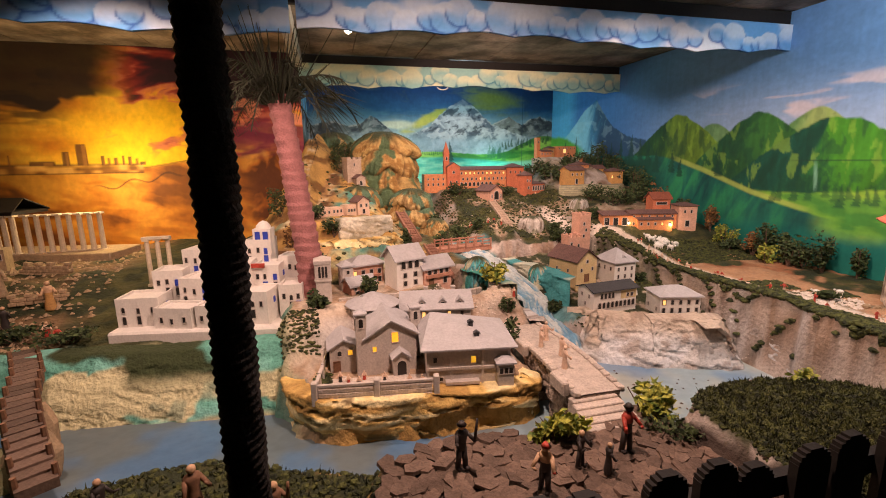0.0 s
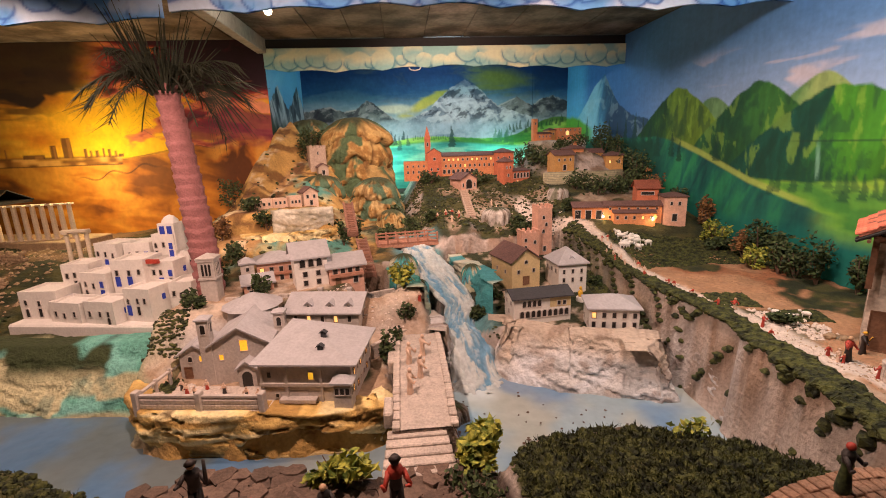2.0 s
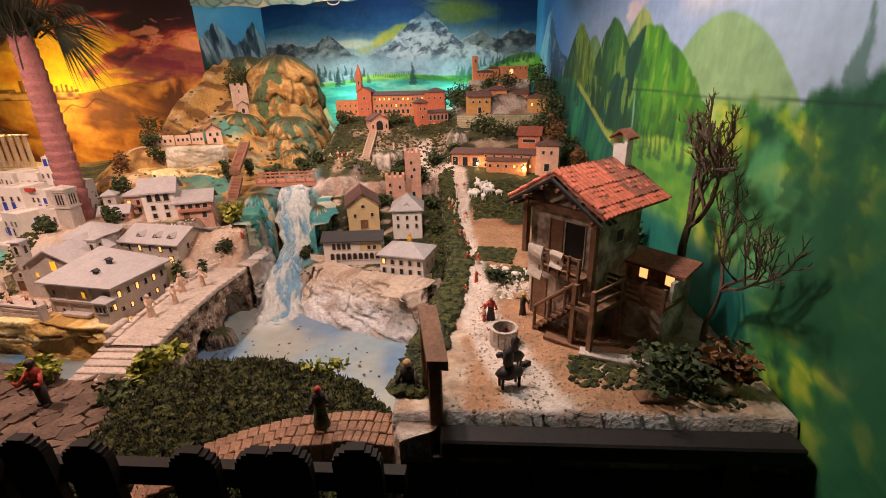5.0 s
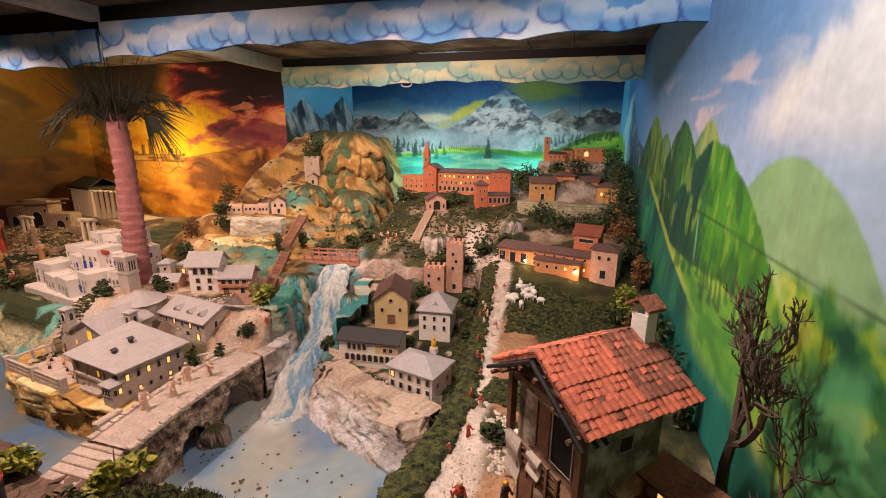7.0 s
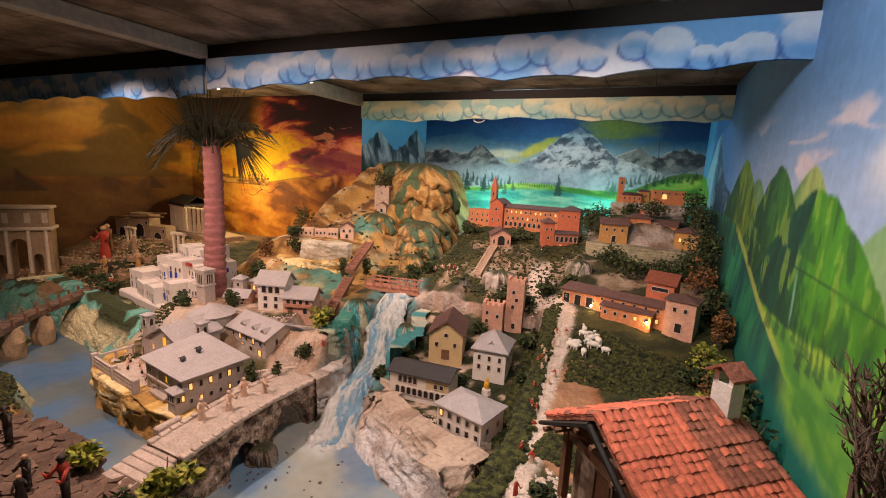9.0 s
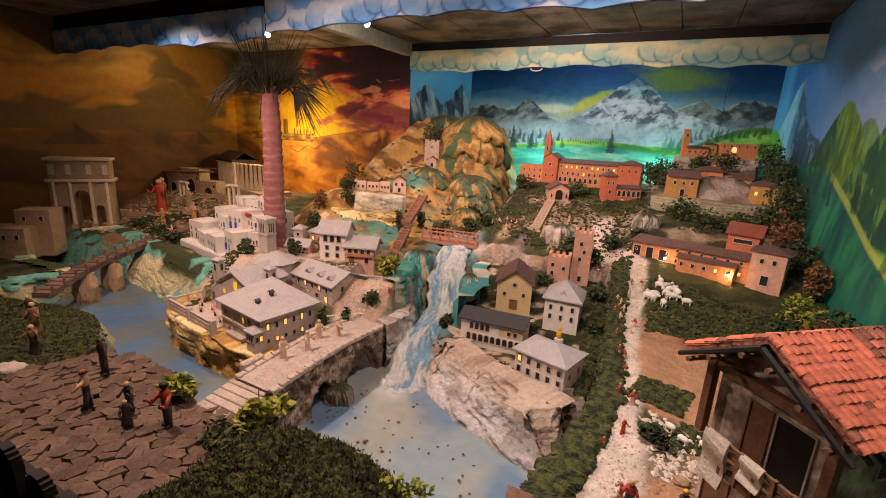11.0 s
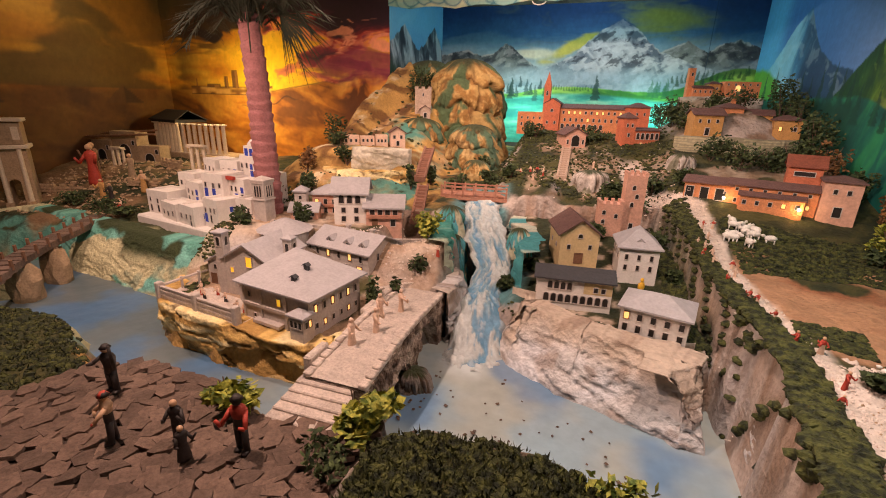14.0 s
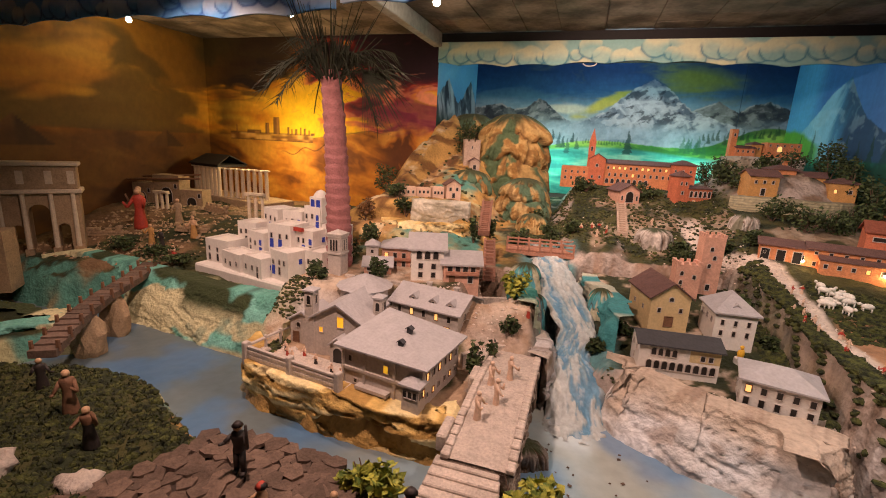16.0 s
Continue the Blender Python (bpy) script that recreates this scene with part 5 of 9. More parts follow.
for ux in (-0.103, -0.045, 0.035, 0.103):
    part("timber", boxm(ux - 0.003, ux + 0.003, -0.092, -0.0875, -0.005, 0.095), M_STUCCO, B)
part("string_course", boxm(-0.108, 0.108, -0.093, -0.0875, 0.040, 0.047), M_STUCCO, B)
for cxx, cyy, cz in ((0.018, 0.000, 0.124), (0.026, -0.050, 0.112)):
    bm = boxm(cxx - 0.006, cxx + 0.006, cyy - 0.004, cyy + 0.004, cz - 0.012, cz + 0.008)
    slab(bm, [(cxx - 0.009, cyy - 0.007, cz + 0.008), (cxx, cyy - 0.007, cz + 0.014), (cxx, cyy + 0.007, cz + 0.014), (cxx - 0.009, cyy + 0.007, cz + 0.008)], 0.002)
    slab(bm, [(cxx, cyy - 0.007, cz + 0.014), (cxx + 0.009, cyy - 0.007, cz + 0.008), (cxx + 0.009, cyy + 0.007, cz + 0.008), (cxx, cyy + 0.007, cz + 0.014)], 0.002)
    part("dormer", bm, M_DARKROOF, B)
bal = block(h, 0.090, -0.100, 0.0, 0.04, 0.03, 0.060, "hip", 0.012, M_STUCCO, M_GREYROOF, 0.006, row("F", 3, 0.024, 0.034, 0.009, 0.016, "d") + row("R", 2, 0.012, 0.034, 0.008, 0.016, "dl"))
part("balcony", boxm(-0.06, 0.025, -0.106, -0.088, 0.006, 0.014), M_STUCCO, B)

SC = 1.0
h = building("lakeside_church", "grey stone model church with gabled facade, lit window and porch", 0.485, 1.205, 1.05, 2)
B = block(h, 0, 0.02, 0, 0.135, 0.16, 0.10, "gy", 0.040, M_STUCCO, M_GREYROOF, 0.009,
          [("F", 0.010, 0.080, 0.018, 0.028, "y"), ("F", -0.045, 0.06, 0.010, 0.014, "y")] + row("L", 3, 0.1, 0.06, 0.010, 0.018, "y"))
for ux in (-0.066, -0.028, 0.028, 0.066):
    part("pilaster", boxm(ux - 0.004, ux + 0.004, -0.066, -0.058, -0.005, 0.10), M_STUCCO, B)
block(h, 0.02, -0.075, 0, 0.042, 0.036, 0.048, "gy", 0.016, M_STUCCO, M_GREYROOF, 0.006, [("F", 0, 0.0, 0.024, 0.040, "a")])
for ux in (-0.078, 0.082):
    top = 0.165 if ux < 0 else 0.145
    t = block(h, ux, -0.05 if ux < 0 else 0.02, 0, 0.026, 0.026, top, "hip", 0.008, M_STUCCO, M_GREYROOF, 0.004, [(q, 0, top - 0.034, 0.011, 0.024, "a") for q in "FLR"])
bm = bmesh.new()
bmesh.ops.create_cone(bm, cap_ends=True, segments=12, radius1=0.075, radius2=0.068, depth=0.06, matrix=Matrix.Translation((-0.02, 0.145, 0.10)))
part("drum", bm, M_STUCCO, h)
bm = bmesh.new()
bmesh.ops.create_cone(bm, cap_ends=True, segments=12, radius1=0.084, radius2=0.01, depth=0.032, matrix=Matrix.Translation((-0.02, 0.145, 0.146)))
part("roof", bm, M_GREYROOF, h)
put = share("window", window_mesh(0.014, 0.018, "y"), h, pose(0.005, 0.072, 0.104), "yellow lit window")
h.scale = (SC, 1.0, SC)
h = building("small_oratory", "small grey stone oratory with gabled roof and red window", 0.362, 1.225, 1.05, 2)
block(h, 0, 0, 0, 0.075, 0.10, 0.066, "gy", 0.022, M_STUCCO, M_GREYROOF, 0.007, [("F", -0.012, 0.045, 0.010, 0.014, "a"), ("F", 0.016, 0.045, 0.012, 0.014, "y"), ("F", -0.02, 0.002, 0.016, 0.028, "o")])

h = building("campanile", "slender pinkish bell tower with open belfry", 0.318, 1.435, 1.11, 0)
B = block(h, 0, 0, 0, 0.046, 0.046, 0.192, "hip", 0.012, M_STUCCO, M_STUCCO, 0.004)
for s in "FRLB":
    for u in (-0.010, 0.0, 0.010):
        put_window(B, s, u, 0.142, 0.007, 0.036, "a", 0.046, 0.046)
part("cornice", boxm(-0.026, 0.026, -0.026, 0.026, 0.130, 0.136), M_STUCCO, B)
part("cornice", boxm(-0.026, 0.026, -0.026, 0.026, 0.185, 0.191), M_STUCCO, B)

h = building("riverside_house", "long cream model house with grey dormered roof and lit shops", 0.668, 1.40, 1.075, -10)
block(h, 0, 0, 0, 0.215, 0.145, 0.074, "gx", 0.034, M_STUCCO, M_GREYROOF, 0.010, row("F", 5, 0.16, 0.044, 0.010, 0.018, "dldld") + row("F", 4, 0.15, 0.004, 0.016, 0.026, "lldl") + [("R", -0.03, 0.045, 0.010, 0.020, "d"), ("R", 0.035, 0.045, 0.010, 0.020, "d"), ("R", -0.03, 0.008, 0.012, 0.022, "o")], chimneys=((-0.03, 0.01, 0.105), (0.06, 0.01, 0.105)))
for u in (-0.045, 0.02, 0.075):
    block(h, u, -0.045, 0.076, 0.018, 0.024, 0.014, "gy", 0.008, M_STUCCO, M_GREYROOF, 0.004, [("F", 0, 0.003, 0.009, 0.010, "d")])

h = building("tall_white_house", "white three-storey model house with grey roof and open loggia", 0.622, 1.545, 1.168, 20)
block(h, -0.025, 0, 0, 0.07, 0.075, 0.085, "gx", 0.028, M_WHITE, M_GREYROOF, 0.008, row("F", 2, 0.028, 0.012, 0.009, 0.013) + row("F", 2, 0.028, 0.034, 0.009, 0.013) + row("F", 3, 0.036, 0.058, 0.011, 0.020, "a"))
block(h, 0.05, -0.01, 0, 0.078, 0.07, 0.052, "gx", 0.022, M_PINK, M_GREYROOF, 0.008, row("F", 4, 0.05, 0.030, 0.010, 0.014) + row("F", 2, 0.04, 0.004, 0.010, 0.016, "od") + row("R", 2, 0.04, 0.02, 0.008, 0.012))
part("balcony", boxm(0.015, 0.088, -0.054, -0.045, 0.024, 0.032), M_WOODRED, h)
h.scale = (1.45, 1.2, 1.3)
h = building("pink_row_house", "pink model row house with grey hipped roof and balcony", 0.455, 1.63, 1.168, 16)
block(h, 0, 0, 0, 0.095, 0.07, 0.055, "hip", 0.020, M_PINK, M_GREYROOF, 0.008, row("F", 4, 0.07, 0.030, 0.009, 0.013, "lddd") + row("F", 4, 0.07, 0.006, 0.009, 0.014))
part("balcony", boxm(-0.03, 0.035, -0.044, -0.035, 0.024, 0.030), M_WOODRED, h)
h.scale = (1.3, 1.2, 1.3)
h = building("low_row_house", "low pink model house with grey roof and turret", 0.43, 1.50, 1.165, 22)
block(h, 0, 0, 0, 0.075, 0.06, 0.034, "gx", 0.016, M_PINK, M_GREYROOF, 0.007, row("F", 3, 0.05, 0.020, 0.008, 0.010) + row("F", 2, 0.04, 0.003, 0.009, 0.014))
block(h, -0.02, 0.045, 0, 0.034, 0.034, 0.075, "hip", 0.014, M_STUCCO, M_GREYROOF, 0.005, [("F", 0, 0.055, 0.008, 0.01, "d")])

h.scale = (1.15, 1.1, 1.2)
# white cubic town: many small whitewashed cubes
h = building("white_island_town", "whitewashed cubic island village with blue doors and shutters", -0.02, 1.56, 1.115, -10)
rnd = random.Random(12)
CUBES = [(-0.21, -0.05, 0.14, 0.10, 0.075), (-0.08, -0.09, 0.13, 0.08, 0.06), (0.05, -0.10, 0.13, 0.08, 0.065), (0.17, -0.07, 0.11, 0.10, 0.085), (-0.16, 0.04, 0.12, 0.09, 0.125), (-0.04, 0.0, 0.12, 0.10, 0.115), (0.08, 0.0, 0.11, 0.10, 0.130), (0.18, 0.03, 0.10, 0.10, 0.145), (-0.08, 0.10, 0.11, 0.09, 0.160), (0.03, 0.10, 0.10, 0.09, 0.175), (0.13, 0.11, 0.09, 0.08, 0.19), (0.27, -0.02, 0.09, 0.09, 0.10), (0.25, 0.08, 0.08, 0.08, 0.15)]
for k, (cx0, cy0, w, d, hh) in enumerate(CUBES):
    hh, w, turn = hh * rnd.uniform(0.86, 1.12), w * rnd.uniform(0.8, 1.0), rnd.uniform(-9, 9)
    wins = []
    for i in range(3):
        u = (i - 1) * w * 0.31 + rnd.uniform(-0.004, 0.004)
        wins.append(("F", u, hh - 0.030 - rnd.random() * 0.006, 0.010, 0.014, rnd.choice("bdakdbk")))
        if rnd.random() < 0.5:
            wins.append(("F", u, max(0.002, hh - 0.062), 0.012, 0.022, rnd.choice("bkba")))
    wins.append(("R", 0, hh - 0.03, 0.009, 0.012, "b"))
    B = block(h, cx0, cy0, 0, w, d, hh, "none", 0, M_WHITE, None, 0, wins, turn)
    for sx, sy, lx, ly in ((0, -d / 2 + 0.003, w, 0.006), (0, d / 2 - 0.003, w, 0.006), (-w / 2 + 0.003, 0, 0.006, d - 0.014), (w / 2 - 0.003, 0, 0.006, d - 0.014)):
        part("parapet", boxm(sx - lx / 2, sx + lx / 2, sy - ly / 2, sy + ly / 2, hh, hh + 0.006), M_WHITE, B)
bm = blob(bmesh.new(), (0.145, 0.10, 0.215), (0.03, 0.03, 0.032), 2, 0.02)
part("dome", bm, M_WHITE, h, smooth=True)
block(h, 0.145, 0.10, 0.18, 0.062, 0.055, 0.045, "none", 0, M_WHITE, None, 0, [("F", -0.014, 0.012, 0.014, 0.024, "b"), ("F", 0.014, 0.012, 0.014, 0.024, "b")])
part("awning", boxm(0.10, 0.18, -0.03, -0.02, 0.135, 0.145), M_FIGR, h, "red flower box")
bm = boxm(-0.28, 0.31, -0.150, -0.05, -0.03, 0.006, bevel=0.005)
part("quay", bm, M_WHITE, h)

h.scale = (0.92, 1.0, 1.2)
# ruined village and tower on the crag
h = building("ruined_hamlet", "pinkish ruined model hamlet with broken roofs on a ledge", 0.41, 2.07, 1.368, 32)
for k, (cx0, cy0, w, d, hh) in enumerate([(-0.11, 0, 0.07, 0.05, 0.042), (-0.04, 0.01, 0.06, 0.05, 0.038), (0.02, -0.01, 0.05, 0.05, 0.045)]):
    block(h, cx0, cy0, 0, w, d, hh, "none", 0, M_FIGW, None, 0, row("F", 3, w * 0.6, 0.015, 0.008, 0.012, "dk"))
block(h, 0.09, 0, 0, 0.065, 0.06, 0.055, "gy", 0.022, M_FIGW, M_BROWNROOF, 0.006, row("F", 2, 0.03, 0.03, 0.010, 0.014, "d") + [("F", 0, 0.0, 0.012, 0.02, "k")])
h = building("crag_tower", "tan ruined castle tower with jagged top on the crag", 0.478, 2.455, 1.478, 22)
b = block(h, 0, 0, 0, 0.080, 0.06, 0.135, "none", 0, M_RUIN, None, 0, [("F", 0.0, 0.1, 0.007, 0.014, "d")])
crenels(b, 0.080, 0.06, 0.135, M_RUIN, 3)
block(h, 0.01, -0.055, 0, 0.05, 0.05, 0.04, "gy", 0.016, M_RUIN, M_BROWNROOF, 0.005, [("F", 0, 0.002, 0.014, 0.022, "k")])

# farmhouse with red tiled roof
h = thing("red_roof_farmhouse", pose(1.908, 0.838, 1.178, 0, 0, -49), "weathered two-storey farmhouse with terracotta tiled roof and balcony", "model house", "model houses of the village")
W, D, H, RH = 0.142, 0.13, 0.243, 0.047
B = part("wall", wall_mesh("gy", W, D, H, RH - 0.012), M_SHADED_PLASTER, h)
for a in [("F", -0.045, 0.002, 0.034, 0.080, "o"), ("F", 0.028, 0.130, 0.040, 0.075, "k"), ("F", -0.012, 0.130, 0.026, 0.072, "o"), ("R", 0.0, 0.17, 0.022, 0.022, "d"), ("L", 0.0, 0.16, 0.02, 0.03, "d")]:
    put_window(B, *a, W, D)
A, ROOFL = 0.102, 0.097
for side in (-1, 1):
    n_rows, n_cols = (7, 14) if side < 0 else (11, 18)
    slope = math.atan2(RH + 0.012, A)
    run = A / math.cos(slope)
    m0 = pose(0, 0, H + RH + 0.006) @ pose(0, 0, 0, 0, math.degrees(slope) * side, 0)
    deck = boxm(min(0, side * run), max(0, side * run), -ROOFL, ROOFL, -0.006, 0.0)
    deck.transform(m0)
    rf = part("roof", deck, M_OLDTILE, h)
    bm = bmesh.new()
    lw, lh = run / n_rows * 0.66, ROOFL / n_cols * 1.06
    prof = [(-lh, 0), (-lh * 0.72, 0.0022), (-lh * 0.3, 0.0036), (lh * 0.3, 0.0036), (lh * 0.72, 0.0022), (lh, 0)]
    va = [bm.verts.new((-lw, py, pz)) for py, pz in prof]
    vb = [bm.verts.new((lw, py, pz)) for py, pz in prof]
    vc = [bm.verts.new((-lw, py, pz - 0.0018)) for py, pz in prof]
    vd = [bm.verts.new((lw, py, pz - 0.0018)) for py, pz in prof]
    for q in range(5):
        bm.faces.new((va[q], vb[q], vb[q + 1], va[q + 1]))
        bm.faces.new((vd[q], vc[q], vc[q + 1], vd[q + 1]))
        bm.faces.new((vb[q], vd[q], vd[q + 1], vb[q + 1]))
        bm.faces.new((vc[q], va[q], va[q + 1], vc[q + 1]))
    bmesh.ops.recalc_face_normals(bm, faces=bm.faces[:])
    tile = bpy.data.meshes.new("roof_tile")
    bm.to_mesh(tile)
    bm.free()
    old = tile.copy()
    tile.materials.append(M_TILE)
    old.materials.append(M_OLDTILE)
    for i in range(n_rows):
        for j in range(n_cols):
            sag = 0.0015 * math.sin(j * 1.3 + i) + (0.002 if (i in (4, 8)) else 0)
            u = side * (run * (i + 0.5) / n_rows) * (1 + rnd.uniform(-0.006, 0.006))
            m = m0 @ pose(u, -ROOFL + (j + 0.5) * 2 * ROOFL / n_cols + rnd.uniform(-0.0006, 0.0006), 0.0012 + sag * 0.5, rnd.uniform(-1.5, 1.5), side * -4 + rnd.uniform(-1, 1), rnd.uniform(-2, 2))
            worn = j > n_cols * 0.52 and i < n_rows * 0.75 and rnd.random() < 0.85 or rnd.random() < 0.06
            share("roof_tile", old if worn else tile, rf, m)
for yy in np.linspace(-ROOFL - 0.006, -ROOFL + 0.03, 3):
    for side in (-1, 1):
        bm = cyl(bmesh.new(), (0, yy, H + RH - 0.006), (side * A * 1.02, yy + rnd.uniform(-0.006, 0.006), H - 0.018), 0.004, 0.003, 6)
        part("rafter", bm, M_DARKWOOD, h)
for k in range(6):
    u = -0.085 + 0.034 * k
    z = H + RH - abs(u) * 0.6 - 0.012
    part("purlin", cyl(bmesh.new(), (u, -ROOFL - 0.008 - rnd.random() * 0.01, z), (u, -0.05, z), 0.0035, 0.0035, 6), M_WOOD, h)
part("beam", boxm(-0.075, 0.075, -0.080, -0.070, H - 0.022, H - 0.010), M_WOOD, h)
for sx in (-0.074, 0.074):
    part("post", boxm(sx - 0.005, sx + 0.005, -0.082, -0.072, 0.09 if sx > 0 else 0.13, H - 0.008), M_WOOD, h)
bm = boxm(-0.013, 0.013, -0.010, 0.010, 0, 0.058)
ch = part("chimney", bm, M_WHITE, h)
ch.matrix_local = pose(0.012, 0.078, H + 0.025)
for sx in (-0.010, 0.010):
    part("flue_pier", boxm(sx - 0.003, sx + 0.003, -0.009, 0.009, 0.058, 0.070), M_WHITE, ch)
bm = roof_mesh("gy", 0.028, 0.022, 0.070, 0.010, 0.006)
part("chimney_cap", bm, M_OLDTILE, ch)
bal = part("balcony", boxm(-0.035, 0.070, -0.105, -0.065, 0.118, 0.124), M_WOOD, h)
for z in (0.136, 0.147, 0.158):
    part("rail", boxm(-0.035, 0.070, -0.105, -0.101, z - 0.002, z + 0.002), M_WOOD, bal)
for u in np.linspace(-0.033, 0.068, 6):
    part("baluster", boxm(u - 0.002, u + 0.002, -0.107, -0.102, 0.118, 0.162), M_WOOD, bal)
for u, w, l in ((-0.022, 0.032, 0.062), (0.024, 0.026, 0.03)):
    bm = bmesh.new()
    prev = None
    for q in range(9):
        z = 0.164 - l * q / 8
        y = -0.109 - 0.002 * math.sin(q)
        cur = [bm.verts.new((u - w / 2, y, z)), bm.verts.new((u + w / 2, y + 0.002 * math.cos(q), z)), bm.verts.new((u + w / 2, y + 0.004, z)), bm.verts.new((u - w / 2, y + 0.004, z))]
        if prev:
            for r in range(4):
                bm.faces.new((prev[r], prev[(r + 1) % 4], cur[(r + 1) % 4], cur[r]))
        prev = cur
    ob = part("laundry", bm, M_CLOTH, bal, "white cloth hung over the balcony rail")
# lower wing with its open terrace
WG = part("wing", boxm(0.071, 0.172, -0.012, 0.075, -0.04, 0.080), M_SHADED_PLASTER, h)
part("terrace", boxm(0.060, 0.176, -0.022, 0.05, 0.080, 0.086), M_WOOD, WG)
part("back_wall", boxm(0.071, 0.172, 0.05, 0.075, 0.080, 0.128), M_SHADED_PLASTER, WG)
part("side_wall", boxm(0.166, 0.172, 0.012, 0.05, 0.080, 0.120), M_SHADED_PLASTER, WG)
bm = bmesh.new()
slab(bm, [(0.066, 0.028, 0.128), (0.180, 0.028, 0.128), (0.180, 0.085, 0.141), (0.066, 0.085, 0.141)], 0.005)
part("roof", bm, M_OLDTILE, WG)
for u in (0.100, 0.148):
    share("window", window_mesh(0.016, 0.022, "l"), WG, pose(u, 0.0485, 0.096), "warmly lit window")
for z in (0.094, 0.104, 0.114):
    part("rail", boxm(0.064, 0.176, -0.022, -0.018, z - 0.0025, z + 0.0025), M_WOOD, WG)
for u in (0.066, 0.103, 0.139, 0.173):
    part("post", boxm(u - 0.003, u + 0.003, -0.023, -0.017, 0.078, 0.120), M_WOOD, WG)
for k in range(8):
    part("step", boxm(-0.012 + 0.010 * k, 0.001 + 0.010 * k, -0.118, -0.070, 0.006 + 0.0098 * k, 0.011 + 0.0098 * k), M_WOOD, h)
part("landing", boxm(0.068, 0.112, -0.118, -0.022, 0.078, 0.085), M_WOOD, h)
for u, v in ((0.072, -0.114), (0.108, -0.114), (0.108, -0.04)):
    part("post", boxm(u - 0.004, u + 0.004, v - 0.004, v + 0.004, -0.02, 0.122), M_WOOD, h)
for z in (0.100, 0.120):
    part("rail", boxm(0.108, 0.112, -0.118, -0.03, z - 0.0025, z + 0.0025), M_WOOD, h)
for k in (0, 1):
    bm = cyl(bmesh.new(), (-0.012, -0.116 + 0.044 * k, 0.048), (0.070, -0.116 + 0.044 * k, 0.122), 0.003, 0.003, 6)
    part("handrail", bm, M_WOOD, h)
    for q in range(3):
        bm = cyl(bmesh.new(), (-0.010 + 0.032 * q, -0.116 + 0.044 * k, 0.0 + 0.033 * q), (-0.010 + 0.032 * q, -0.116 + 0.044 * k, 0.050 + 0.031 * q), 0.003, 0.003, 6)
        part("post", bm, M_WOOD, h)
# ---- rock faces ----
RG = np.random.RandomState(7)


def rock_face(name, label, path, z0, z1, depth, paint, lean=0.03, seed=0, step=0.005, rough=0.03, hollow=None):
    """A carved rock wall along a plan line; it faces to the right of its direction."""
    pts = np.array(path, float)
    d = np.r_[0, np.cumsum(np.hypot(*np.diff(pts, axis=0).T))]
    n, m = int(d[-1] / step) + 2, max(14, int((z1 - z0) / step) + 8)
    s = np.linspace(0, d[-1], n)
    px, py = np.interp(s, d, pts[:, 0]), np.interp(s, d, pts[:, 1])
    tx, ty = np.gradient(px), np.gradient(py)
    k = np.hypot(tx, ty)
    nx, ny = ty / k, -tx / k
    S, T = np.meshgrid(s, np.linspace(0, 1.25, m), indexing="ij")
    up = np.clip(T, 0, 1)
    back = np.clip(T - 1, 0, 1)
    Z = z0 + (z1 - z0) * up + 0.012 * (fbm(S * 9, T * 0, seed) - 0.5) * up
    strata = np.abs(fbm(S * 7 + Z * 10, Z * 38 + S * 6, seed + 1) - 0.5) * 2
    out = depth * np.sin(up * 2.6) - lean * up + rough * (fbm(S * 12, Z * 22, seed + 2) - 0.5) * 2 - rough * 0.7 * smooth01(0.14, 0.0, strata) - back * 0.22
    if hollow:
        out = out - 0.11 * smooth01(1.15, 0.85, np.hypot((S - hollow[0]) / hollow[2], (Z - hollow[1]) / hollow[3]) + 0.5 * (fbm(S * 14, Z * 14, seed + 4) - 0.5))
    ends = smooth01(0, 0.03, S) * smooth01(0, 0.03, d[-1] - S)
    out = out * ends - 0.03 * (1 - ends)
    P = np.stack([px[:, None] + nx[:, None] * out, py[:, None] + ny[:, None] * out, Z], -1)
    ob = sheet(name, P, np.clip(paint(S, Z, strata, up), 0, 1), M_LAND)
    return tagged(ob, label, "rock", kind="structure")


def tone(shape, c):
    return np.zeros(shape + (3,)) + np.array(c)


def grey_rock(S, Z, st, up):
    c = mix(tone(S.shape, (0.48, 0.41, 0.35)), (0.62, 0.60, 0.60), smooth01(0.42, 0.62, fbm(S * 9, Z * 14, 301)))
    c = mix(c, (0.22, 0.14, 0.09), smooth01(0.55, 0.68, fbm(S * 16, Z * 30, 302)) * 0.6)
    # crevice shade painted where the strata are cut back
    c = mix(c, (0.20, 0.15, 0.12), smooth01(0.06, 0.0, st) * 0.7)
    return mix(c, (0.34, 0.42, 0.48), smooth01(0.25, 0.0, up) * 0.6)


def pale_rock(S, Z, st, up):
    c = mix(tone(S.shape, (0.64, 0.62, 0.61)), (0.54, 0.44, 0.35), smooth01(0.35, 0.8, up + (fbm(S * 7, Z * 9, 305) - 0.5) * 0.9))
    c = mix(c, (0.72, 0.72, 0.74), smooth01(0.52, 0.66, fbm(S * 9 + Z * 6, Z * 12 - S * 5, 306)) * smooth01(0.8, 0.3, up))
    c = mix(c, (0.30, 0.20, 0.14), smooth01(0.56, 0.70, fbm(S * 20 - Z * 12, Z * 26 + S * 9, 307)) * 0.55)
    # faint shade in the cut-back strata, put into the colour
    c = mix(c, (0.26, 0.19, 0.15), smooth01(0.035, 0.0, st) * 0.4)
    return mix(c, (0.42, 0.52, 0.58), smooth01(0.16, 0.0, up) * 0.7)


